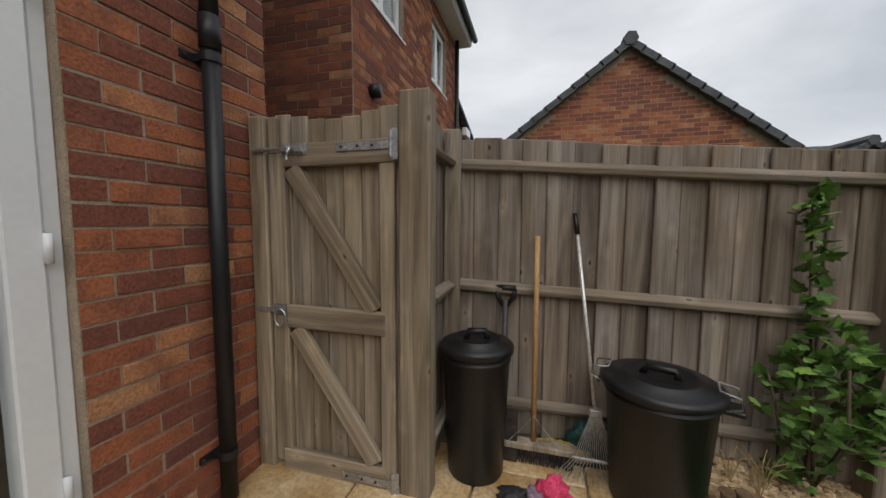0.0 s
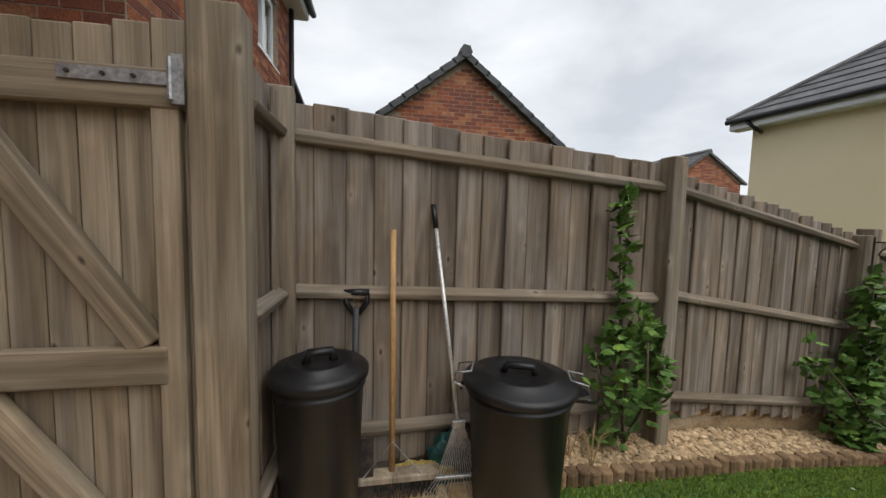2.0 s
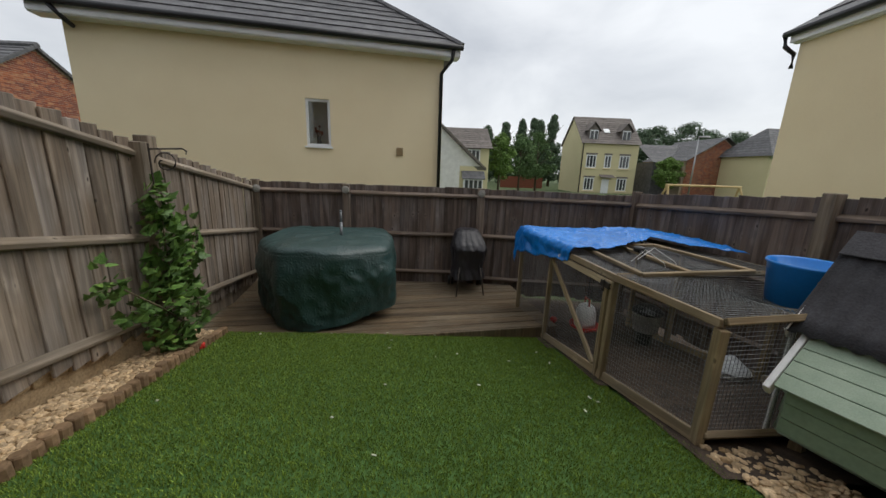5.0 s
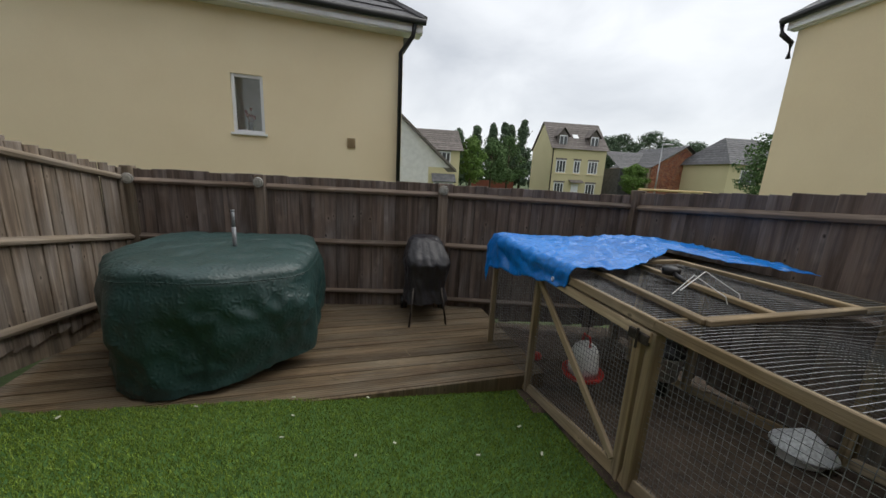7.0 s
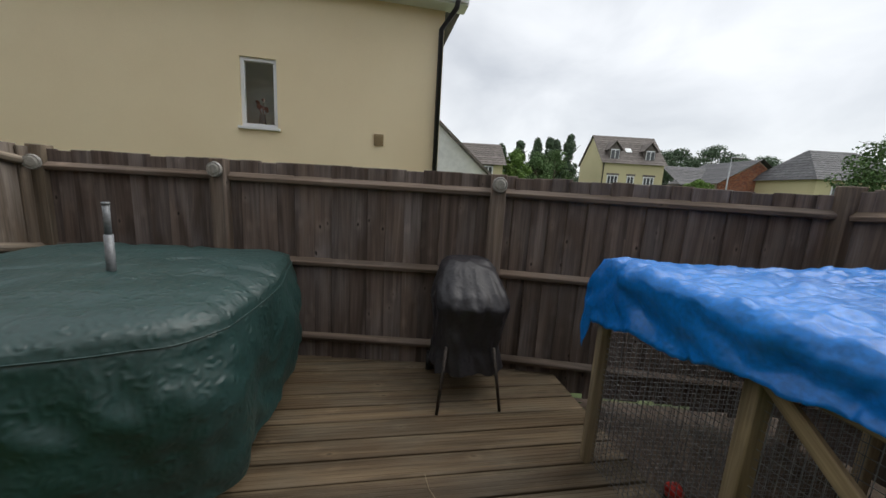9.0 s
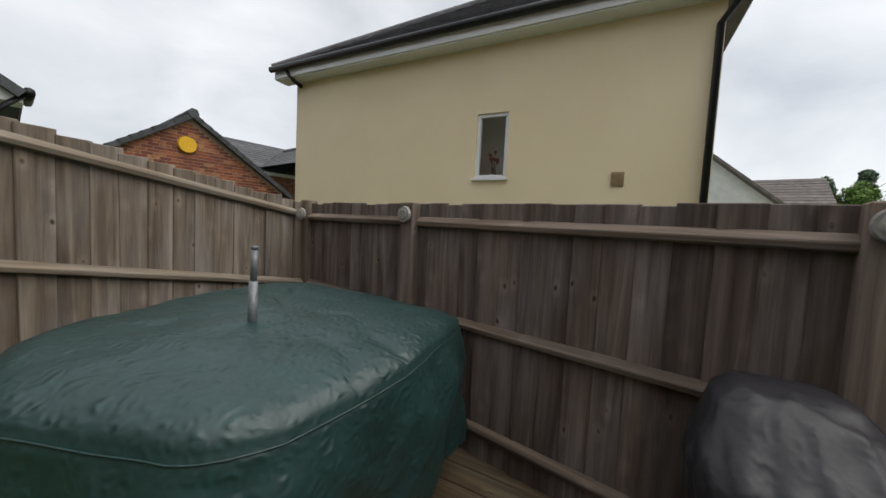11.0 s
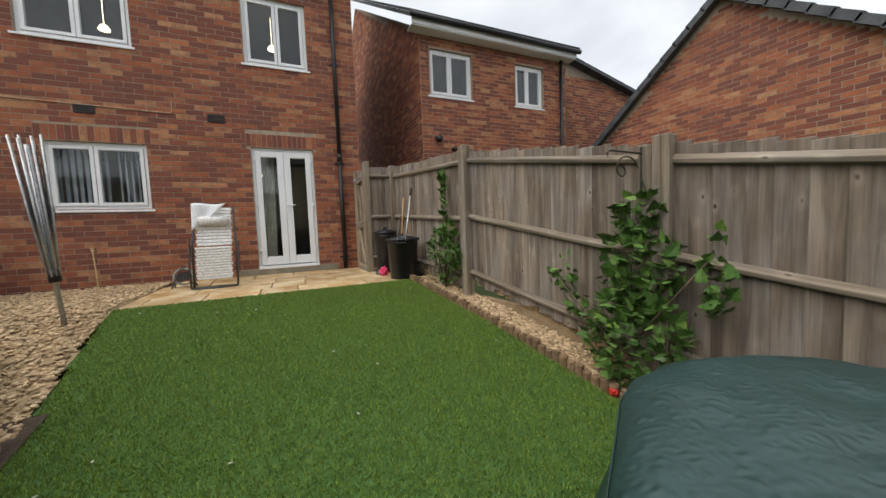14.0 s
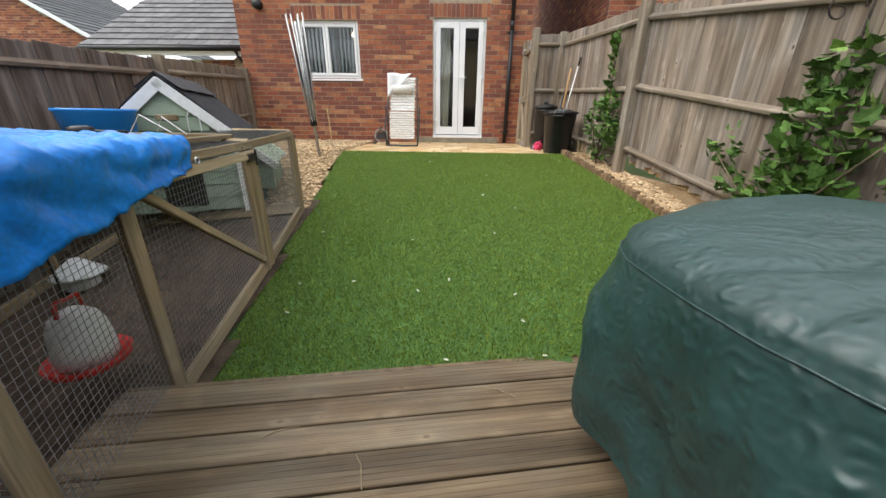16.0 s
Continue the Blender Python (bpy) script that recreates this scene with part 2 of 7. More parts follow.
M_blade = mat("turf_blade", (0.118, 0.178, 0.020), (0.195, 0.276, 0.042), 1.2, 0.55, 0, 10, vary=0.35, island=True, big=0.3, spec=0.3)
M_soil = mat("dark_soil", (0.035, 0.024, 0.017), (0.085, 0.06, 0.042), 9, 0.95, 0.6, 60)
M_field = mat("grass_ground", (0.05, 0.085, 0.025), (0.10, 0.13, 0.05), 2, 0.95, 0.3, 30)
M_gravel = mat("buff_gravel", (0.30, 0.20, 0.10), (0.53, 0.40, 0.25), 8, 0.85, 0.15, 60, vary=0.38, island=True)
M_gravbed = mat("gravel_bed", (0.24, 0.165, 0.085), (0.38, 0.28, 0.16), 40, 0.95, 0.5, 90)
M_patio = mat("sandstone_slab", (0.36, 0.20, 0.062), (0.66, 0.53, 0.33), 3.2, 0.55, 0.2, 50, stretch=(1, 1, 1), vary=0.14, spec=0.45)
# near-black colour standing in for shade inside rooms and openings
M_void = mat("opening_shade", (0.02, 0.019, 0.018), (0.035, 0.033, 0.03), 2, 0.9, 0)
M_room = mat("room_wall", (0.35, 0.33, 0.30), (0.40, 0.38, 0.34), 2, 0.9, 0)
M_glass = glass_mat("window_glass")
M_metal = mat("galvanised_steel", (0.32, 0.33, 0.34), (0.5, 0.51, 0.52), 20, 0.45, 0.1, 80, metal=0.8)
M_rust = mat("dark_steel", (0.03, 0.026, 0.024), (0.07, 0.055, 0.045), 20, 0.6, 0.2, 80, metal=0.4)


# ---- mesh helpers ----
class Acc:
    """Collects boxes and polygons for one mesh."""

    def __init__(self):
        self.v, self.f = [], []

    def poly(self, pts):
        k = len(self.v)
        self.v += [tuple(p) for p in pts]
        self.f.append(tuple(range(k, k + len(pts))))

    def slab(self, p, a, b, c, skip=()):
        """A box from the corner p along the edges a, b, c."""
        p, a, b, c = (np.array(q, float) for q in (p, a, b, c))
        if np.dot(np.cross(a, b), c) < 0:
            a, b = b, a
        k = len(self.v)
        for w in (0, c):
            for q in (p, p + a, p + a + b, p + b):
                self.v.append(tuple(q + w))
        for f in ((0, 3, 2, 1), (4, 5, 6, 7), (0, 1, 5, 4), (1, 2, 6, 5), (2, 3, 7, 6), (3, 0, 4, 7)):
            self.f.append(tuple(k + i for i in f))

    def box(self, x0, y0, z0, x1, y1, z1):
        self.slab((x0, y0, z0), (x1 - x0, 0, 0), (0, y1 - y0, 0), (0, 0, z1 - z0))

    def tube(self, pts, r, seg=8, cap=True):
        """A round bar through pts; r is one radius or one for each point."""
        pts = [Vector(p) for p in pts]
        rr = r if isinstance(r, (list, tuple)) else [r] * len(pts)
        k = len(self.v)
        up = Vector((0.13, 0.21, 0.97))
        for i, p in enumerate(pts):
            d = (pts[min(i + 1, len(pts) - 1)] - pts[max(i - 1, 0)]).normalized()
            a = d.cross(up)
            if a.length < 0.05:
                a = d.cross(Vector((1, 0, 0)))
            a.normalize()
            b = d.cross(a)
            for s in range(seg):
                t = 2 * math.pi * s / seg
                self.v.append(tuple(p + (a * math.cos(t) + b * math.sin(t)) * rr[i]))
        for i in range(len(pts) - 1):
            for s in range(seg):
                q, t = k + i * seg, (s + 1) % seg
                self.f.append((q + s, q + seg + s, q + seg + t, q + t))
        if cap:
            self.f.append(tuple(k + s for s in range(seg)))
            e = k + (len(pts) - 1) * seg
            self.f.append(tuple(e + seg - 1 - s for s in range(seg)))

    def lathe(self, prof, at=(0, 0, 0), seg=24):
        """A turned body: prof is a list of (radius, height)."""
        k = len(self.v)
        for r, z in prof:
            for s in range(seg):
                t = 2 * math.pi * s / seg
                self.v.append((at[0] + r * math.cos(t), at[1] + r * math.sin(t), at[2] + z))
        for i in range(len(prof) - 1):
            for s in range(seg):
                q, t = k + i * seg, (s + 1) % seg
                self.f.append((q + s, q + t, q + seg + t, q + seg + s))
        self.f.append(tuple(k + seg - 1 - s for s in range(seg)))
        e = k + (len(prof) - 1) * seg
        self.f.append(tuple(e + s for s in range(seg)))

    def mesh(self, name, material, smooth=False, bevel=0.0):
        me = bpy.data.meshes.new(name)
        me.from_pydata(self.v, [], self.f)
        if bevel:
            bm = bmesh.new()
            bm.from_mesh(me)
            bmesh.ops.bevel(bm, geom=bm.edges[:], offset=bevel, segments=1, affect="EDGES", profile=0.5)
            bm.to_mesh(me)
            bm.free()
        me.materials.append(material)
        if smooth:
            me.polygons.foreach_set("use_smooth", [True] * len(me.polygons))
        me.update()
        return me


def thing(name, label, category, group="", kind="", at=(0, 0, 0)):
    ob = new(name)
    ob.location = at
    ob.empty_display_size = 0.1
    return tagged(ob, label, category, group, kind)


def part(name, data, parent=None, label="", m=None):
    """Links mesh data as one part under a thing or part, at the pose m in its parent's space."""
    ob = new(name, data)
    ob.parent = parent
    if m is not None:
        ob.matrix_basis = m
    if label:
        ob["label"] = label
    return ob


def solo(name, acc, material, label, category="", group="", kind="", smooth=False, bevel=0.0):
    return tagged(new(name, acc.mesh(name, material, smooth, bevel)), label, category, group, kind)


_boards = {}


def bar(w, t, length, material, bevel=0.004, prism=False):
    """Shared mesh of a sawn bar: w along x, t along y, its length along z."""
    key = (round(w, 3), round(t, 3), round(length, 2), material.name, prism)
    if key not in _boards:
        a = Acc()
        if prism:
            q = [(-w / 2, 0), (w / 2, 0), (0.02 * w, t), (-0.40 * w, 0.8 * t)]
            k = len(a.v)
            for z in (0, length):
                a.v += [(x, y, z) for x, y in q]
            a.f += [(3, 2, 1, 0), (4, 5, 6, 7), (0, 1, 5, 4), (1, 2, 6, 5), (2, 3, 7, 6), (3, 0, 4, 7)]
        else:
            a.box(-w / 2, -t / 2, 0, w / 2, t / 2, length)
        _boards[key] = a.mesh("bar", material, bevel=bevel)
    return _boards[key]


def along(p, q, face=(0, 0, 1)):
    """Pose with local z from p to q and local y turned to face."""
    p, q, face = Vector(p), Vector(q), Vector(face)
    z = (q - p).normalized()
    y = (face - z * face.dot(z)).normalized()
    x = y.cross(z)
    m = Matrix((x, y, z)).transposed().to_4x4()
    m.translation = p
    return m


def ground_z(x, y):
    """Garden level: flat by the house, then falling away to the deck."""
    if x < 2.1:
        return 0.0
    return max(-0.2 * (x - 2.1), -0.86) + 0.05 * (y - 1.9) * min(1.0, (x - 2.1) / 1.5)


# ---- setting: ground ----
def surface(name, xs, ys, inside, lift, material, label, category):
    a, idx = Acc(), {}
    for i, x in enumerate(xs):
        for j, y in enumerate(ys):
            idx[i, j] = len(a.v)
            a.v.append((x, y, ground_z(x, y) + lift))
    for i in range(len(xs) - 1):
        for j in range(len(ys) - 1):
            if inside((xs[i] + xs[i + 1]) / 2, (ys[j] + ys[j + 1]) / 2):
                a.f.append((idx[i, j], idx[i + 1, j], idx[i + 1, j + 1], idx[i, j + 1]))
    used = sorted({k for f in a.f for k in f})
    remap = {k: n for n, k in enumerate(used)}
    a.v, a.f = [a.v[k] for k in used], [tuple(remap[k] for k in f) for f in a.f]
    return solo(name, a, material, label, category, kind="structure", smooth=True)


def fence_y(x):
    return 3.44 + (x - 0.88) * 0.15


gx = [-400, -120, -40, -15, -6, -2] + [0.25 * i for i in range(0, 33)] + [10, 15, 25, 45, 120, 400]
gy = [-400, -120, -40, -15, -6, -3] + [-2.6 + 0.3 * i for i in range(0, 26)] + [7, 12, 20, 40, 120, 400]
a = Acc()
for i, x in enumerate(gx):
    for j, y in enumerate(gy):
        z = ground_z(x, max(-2.5, min(5.0, y))) - 0.09
        if x > 8.5 or y > 6 or y < -4:
            z = -1.3 if x > 2 else z - 0.3
        a.v.append((x, y, z))
for i in range(len(gx) - 1):
    for j in range(len(gy) - 1):
        k = i * len(gy) + j
        a.f.append((k, k + len(gy), k + len(gy) + 1, k + 1))
solo("ground", a, M_field, "rough grassy ground under and beyond the garden", "ground", kind="structure")


def deck_x(y):
    return 5.45 + (3.75 - y) * 0.165


def lawn_left(x):
    return 0.31 + (x - 3.9) * 0.1 + max(0.0, 2.6 - x) * 0.06


def in_lawn(x, y):
    return 2.09 < x < deck_x(y) + 0.02 and lawn_left(x) < y < fence_y(x) - 0.33


lx = [1.32 + 0.05 * i for i in range(96)]
ly = [0.0 + 0.05 * i for i in range(85)]
surface("lawn", lx, ly, in_lawn, 0.0, M_lawn, "green artificial turf sloping gently down the garden", "lawn")
rng = np.random.default_rng(5)


def blades(name, count, height):
    """Short turf blades over the lawn, one tapering leaf each."""
    px, py = rng.uniform(1.33, 6.1, count * 2), rng.uniform(0.0, 4.2, count * 2)
    keep = np.array([in_lawn(x, y) for x, y in zip(px, py)])
    px, py = px[keep][:count], py[keep][:count]
    pz = np.array([ground_z(x, y) for x, y in zip(px, py)])
    n = len(px)
    ang, lean = rng.uniform(0, 6.283, n), rng.uniform(0.1, 0.9, n)
    h, w = height * rng.uniform(0.6, 1.15, n), rng.uniform(0.0014, 0.0026, n)
    la = rng.uniform(0, 6.283, n)
    dx, dy = np.cos(ang) * w, np.sin(ang) * w
    ox, oy = np.cos(la) * lean * h, np.sin(la) * lean * h
    v = np.empty((n, 5, 3))
    v[:, 0] = np.stack([px - dx, py - dy, pz], 1)
    v[:, 1] = np.stack([px + dx, py + dy, pz], 1)
    v[:, 2] = np.stack([px + dx * 0.8 + ox * 0.4, py + dy * 0.8 + oy * 0.4, pz + h * 0.6], 1)
    v[:, 3] = np.stack([px - dx * 0.8 + ox * 0.4, py - dy * 0.8 + oy * 0.4, pz + h * 0.6], 1)
    v[:, 4] = np.stack([px + ox, py + oy, pz + h * 0.95], 1)
    me = bpy.data.meshes.new(name)
    me.vertices.add(n * 5)
    me.vertices.foreach_set("co", v.reshape(-1))
    k = np.arange(n)[:, None] * 5
    loops = np.concatenate([k + np.array([0, 1, 2, 3]), k + np.array([3, 2, 4])], 1).reshape(-1)
    me.loops.add(n * 7)
    me.loops.foreach_set("vertex_index", loops)
    me.polygons.add(n * 2)
    start = (np.arange(n)[:, None] * 7 + np.array([0, 4])).reshape(-1)
    me.polygons.foreach_set("loop_start", start)
    me.update(calc_edges=True)
    me.materials.append(M_blade)
    return tagged(new(name, me), "short green artificial grass blades", "grass", kind="stuff")


blades("grass", 230000, 0.017)


# ---- setting: brick walls ----
COURSE, BRICK = 0.079, 0.238


def clip_boxes(u0, v0, u1, v1, holes):
    """The rectangle cut into rectangles that avoid the holes."""
    us = sorted({u0, u1, *[h[0] for h in holes], *[h[2] for h in holes]})
    vs = sorted({v0, v1, *[h[1] for h in holes], *[h[3] for h in holes]})
    us, vs = [u for u in us if u0 <= u <= u1], [v for v in vs if v0 <= v <= v1]
    for i in range(len(us) - 1):
        for j in range(len(vs) - 1):
            cu, cv = (us[i] + us[i + 1]) / 2, (vs[j] + vs[j + 1]) / 2
            if not any(h[0] < cu < h[2] and h[1] < cv < h[3] for h in holes):
                yield us[i], vs[j], us[i + 1], vs[j + 1]


def brick_wall(name, origin, u, n, length, v0, v1, holes=(), top=None, single=None, thick=0.22, label="", seed=1, soldiers=()):
    """A brick wall from origin along u, facing n: mortar body, proud bricks cut round the openings. single: picks bricks that become objects."""
    o, u, n = np.array(origin, float), np.array(u, float), np.array(n, float)
    up = np.array((0, 0, 1.0))
    r = random.Random(seed)
    body = Acc()
    if top is None:
        for a0, b0, a1, b1 in clip_boxes(0, v0, length, v1, holes):
            body.slab(o + u * a0 + up * b0 - n * thick, u * (a1 - a0), up * (b1 - b0), n * thick)
    else:
        outline = [(0, v0), (length, v0)] + [(x, z) for x, z in reversed(top)]
        f = [o + u * x + up * z for x, z in outline]
        b = [p - n * thick for p in f]
        body.poly(f)
        body.poly(b[::-1])
        for i in range(len(f)):
            j = (i + 1) % len(f)
            body.poly([f[j], f[i], b[i], b[j]])
    wall = solo(name, body, M_mortar, label, "wall", kind="structure")
    acc = Acc()
    soldier_zones = list(soldiers)
    blocks = list(holes) + soldier_zones

    def limit(x):
        if top is None:
            return v1
        for (xa, za), (xb, zb) in zip(top, top[1:]):
            if xa <= x <= xb:
                return za + (zb - za) * (x - xa) / max(xb - xa, 1e-6)
        return v0

    def lay(a0, b0, a1, b1):
        if a1 - a0 < 0.025 or b1 - b0 < 0.02:
            return
        proud = 0.0025 + r.uniform(0, 0.0025)
        j = [r.uniform(-0.0015, 0.0015) for _ in range(4)]
        acc.slab(o + u * (a0 + j[0]) + up * (b0 + j[1]) - n * 0.01, u * (a1 - a0 + j[2]), up * (b1 - b0 + j[3]), n * (0.01 + proud))

    rows = int((v1 - v0) / COURSE)
    for row in range(rows):
        b0 = v0 + row * COURSE + 0.010
        b1 = b0 + COURSE - 0.011
        x = -BRICK / 2 if row % 2 else 0.0
        while x < length:
            a0, a1 = max(x, 0) + 0.005, min(x + BRICK, length) - 0.005
            x += BRICK
            if b1 > min(limit(a0), limit(a1)):
                continue
            cu, cv = (a0 + a1) / 2, (b0 + b1) / 2
            if any(h[0] < a1 and h[2] > a0 and h[1] < b1 - 0.01 and h[3] > b0 + 0.01 for h in blocks):
                for h in blocks:
                    if h[1] < b1 - 0.01 and h[3] > b0 + 0.01 and h[0] < a1 and h[2] > a0:
                        if h[0] > a0 and h[2] < a1:
                            a1 = h[0]
                        elif h[0] > a0:
                            a1 = h[0] - 0.004
                        else:
                            a0 = h[2] + 0.004
                lay(a0, b0, a1, b1)
            elif single and single(cu, cv) and a1 - a0 > 0.2:
                singles.append((wall, o + u * cu + up * cv, u, n))
            else:
                lay(a0, b0, a1, b1)
    for s0, t0, s1, t1 in soldier_zones:
        k = max(1, round((s1 - s0) / COURSE))
        for i in range(k):
            w = (s1 - s0) / k
            lay(s0 + i * w + 0.005, t0 + 0.005, s0 + (i + 1) * w - 0.005, t1 - 0.005)
    ob = new("brickwork", acc.mesh("brickwork", M_brick))
    ob.parent = wall
    tagged(ob, kind="stuff")
    return wall


singles = []

# own house: u runs along +y from the far corner, so u = y + 2.25
DOOR = (1.33 + 2.25, 0.10, 2.29 + 2.25, 2.12)
KWIN = (-1.17 + 2.25, 1.13, -0.03 + 2.25, 2.08)
UWIN1 = (-1.30 + 2.25, 3.46, -0.09 + 2.25, 4.55)
UWIN2 = (1.33 + 2.25, 3.46, 2.29 + 2.25, 4.55)
HOUSE_HOLES = [DOOR, KWIN, UWIN1, UWIN2]
brick_wall("wall_house", (0, -2.25, 0), (0, 1, 0), (1, 0, 0), 5.34, -0.05, 5.3, HOUSE_HOLES,
           single=lambda a, b: (4.6 < a and b < 3.0) or (2.4 < a < 3.5 and 0.1 < b < 2.3),
           label="red brick rear wall of the house with burnt and buff bricks", seed=3,
           soldiers=[(h[0] - 0.06, h[3] + 0.005, h[2] + 0.06, h[3] + 0.22) for h in (DOOR, KWIN)])
brick_wall("wall_house_side", (-0.223, 3.088, 0), (-1, 0, 0), (0, 1, 0), 6.777, -0.05, 5.3, label="red brick side wall of the house by the alley", seed=4)
brick_wall("wall_house_far_side", (-7.0, -2.25, 0), (1, 0, 0), (0, -1, 0), 6.777, -0.05, 5.3, label="red brick side wall of the house", seed=5)


# ---- setting: neighbouring buildings ----
NWL, NWR = (4.70 - 4.5, 3.45, 5.72 - 4.5, 4.41), (6.87 - 4.5, 3.45, 7.70 - 4.5, 4.41)
nb = thing("neighbour_house", "red brick neighbour house with white windows and grey roof", "house")


def into(parent, *obs):
    for o in obs:
        o.parent = parent
        for k in ("kind", "category"):
            if k in o:
                del o[k]


def upvc_window(parent, y0, y1, z0, z1, x, split=(0.5,), n=1, sash=0.055, name="window", inside=True, label="white plastic casement window"):
    """A casement window in the plane x, facing +x (n=1), with frame, sashes, panes and sill."""
    win = new(name)
    win.parent = parent
    win["label"] = label
    d = 0.07
    a = Acc()
    f = 0.05
    a.box(x - d, y0, z0, x, y0 + f, z1)
    a.box(x - d, y1 - f, z0, x, y1, z1)
    a.box(x - d, y0 + f, z0, x, y1 - f, z0 + f)
    a.box(x - d, y0 + f, z1 - f, x, y1 - f, z1)
    part("frame", a.mesh("frame", M_upvc, bevel=0.004), win)
    cuts = [y0 + f] + [y0 + (y1 - y0) * s for s in split] + [y1 - f]
    for c0, c1 in zip(cuts, cuts[1:]):
        s = Acc()
        e = sash
        s.box(x - 0.05, c0 + 0.004, z0 + f + 0.003, x + 0.012, c0 + e, z1 - f - 0.003)
        s.box(x - 0.05, c1 - e, z0 + f + 0.003, x + 0.012, c1 - 0.004, z1 - f - 0.003)
        s.box(x - 0.05, c0 + e, z0 + f + 0.003, x + 0.012, c1 - e, z0 + f + e)
        s.box(x - 0.05, c0 + e, z1 - f - e, x + 0.012, c1 - e, z1 - f - 0.003)
        part("sash", s.mesh("sash", M_upvc, bevel=0.004), win)
        g = Acc()
        g.box(x - 0.03, c0 + e - 0.005, z0 + f + e - 0.005, x - 0.014, c1 - e + 0.005, z1 - f - e + 0.005)
        pane = part("pane", g.mesh("pane", M_glass), win)
        pane.visible_shadow = False
    s = Acc()
    s.slab((x - 0.05, y0 - 0.04, z0 - 0.03), (0.13, 0, -0.012), (0, y1 - y0 + 0.08, 0), (0, 0, 0.032))
    part("sill", s.mesh("sill", M_upvc, bevel=0.005), win)
    return win


w1 = brick_wall("wall_neighbour_rear", (-0.3, 4.5, 0), (0, 1, 0), (1, 0, 0), 3.9, -0.3, 4.75, [NWL, NWR], label="red brick rear wall", seed=7)
w2 = brick_wall("wall_neighbour_side", (-0.303, 4.497, 0), (-1, 0, 0), (0, -1, 0), 12.0, -0.3, 8.6, top=[(0, 4.75), (6.0, 8.5), (12.0, 4.75)], label="red brick side wall in shade", seed=8)
into(nb, w1, w2)
for w, q in ((NWL, 0.48), (NWR, 0.45)):
    upvc_window(nb, w[0] + 4.5, w[2] + 4.5, w[1], w[3], -0.36, (q,))
# solid near-black box: the room's shade behind the panes is its colour
a = Acc()
a.box(-3.2, 4.72, 2.4, -0.75, 8.2, 4.7)
part("room_interior", a.mesh("room_interior", M_void), nb)


def tiled_slope(acc, e0, e1, r0, r1, course=0.32, thick=0.03, cols=0):
    """Tile courses from the eave line e0-e1 up to the ridge line r0-r1, each a lapped strip, cut into tiles if cols is given."""
    e0, e1, r0, r1 = (Vector(p) for p in (e0, e1, r0, r1))
    rise = ((r0 + r1) / 2 - (e0 + e1) / 2).length
    k = max(2, int(rise / course))
    nrm = (e1 - e0).cross(r0 - e0).normalized()
    if nrm.z < 0:
        nrm.negate()
    for i in range(k):
        t0, t1 = i / k, min(1.0, (i + 1.15) / k)
        a0, a1 = e0.lerp(r0, t0), e1.lerp(r1, t0)
        b0, b1 = e0.lerp(r0, t1), e1.lerp(r1, t1)
        n = max(1, int((a1 - a0).length / cols)) if cols else 1
        for j in range(n):
            s0, s1 = j / n, (j + 1) / n
            g = 0.006 / max((a1 - a0).length, 0.1) if cols else 0
            p = [a0.lerp(a1, s0 + g), a0.lerp(a1, s1 - g), b0.lerp(b1, s1 - g), b0.lerp(b1, s0 + g)]
            lift = nrm * (thick * 1.1)
            q = [p[0] + lift, p[1] + lift, p[2] + nrm * 0.004, p[3] + nrm * 0.004]
            base = [p[0] - nrm * 0.01, p[1] - nrm * 0.01]
            acc.poly(q)
            acc.poly([base[0], base[1], q[1], q[0]])
            acc.poly([q[1], base[1], p[2], q[2]])
            acc.poly([base[0], q[0], q[3], p[3]])


a = Acc()
tiled_slope(a, (0.05, 4.2, 4.85), (0.05, 8.55, 4.85), (-6.3, 4.2, 8.85), (-6.3, 8.55, 8.85))
a.slab((0.05, 4.2, 4.82), (-6.3, 0, 3.98), (0, 4.35, 0), (0, 0, -0.08))
part("roof", a.mesh("roof", M_roofdark), nb)
a = Acc()
a.box(-0.02, 4.25, 4.66, 0.0, 8.5, 4.86)
a.box(-0.3, 4.25, 4.64, -0.02, 8.5, 4.67)
part("fascia", a.mesh("fascia", M_upvc, bevel=0.004), nb, "white fascia board")
a = Acc()
a.tube([(0.06, 4.2, 4.80), (0.06, 8.55, 4.78)], 0.055)
part("gutter", a.mesh("gutter", M_pipe, smooth=True), nb, "black gutter")
a = Acc()
a.tube([(-0.22, 8.2, 4.75), (-0.22, 8.2, -0.2)], 0.04)
part("downpipe", a.mesh("downpipe", M_pipe, smooth=True), nb, "black downpipe")
for y, z, r in ((4.85, 2.55, 0.07), (5.2, 2.35, 0.05)):
    a = Acc()
    a.tube([(-0.32, y, z), (-0.2, y, z)], [r, r * 0.95], 16)
    part("vent", a.mesh("vent", M_black, smooth=True), nb, "round black flue vent")

# the next house along, further back
nb2 = thing("terrace_house", "further red brick house with dark roof verge", "house")
w = brick_wall("wall_terrace_rear", (-1.2, 9.3, 0), (0, 1, 0), (1, 0, 0), 5.0, -0.3, 4.9, top=[(0, 5.2), (5.0, 4.0)], label="red brick wall", seed=9)
into(nb2, w)
a = Acc()
a.slab((-1.45, 9.1, 5.24), (0.5, 0, 0), (0, 5.4, -1.3), (0, 0, 0.10))
part("roof", a.mesh("roof", M_roofdark), nb2)
a = Acc()
a.box(-1.1, 12.6, 4.0, -0.95, 13.2, 4.25)
part("gutter_end", a.mesh("gutter_end", M_upvc, bevel=0.01), nb2, "white gutter end")


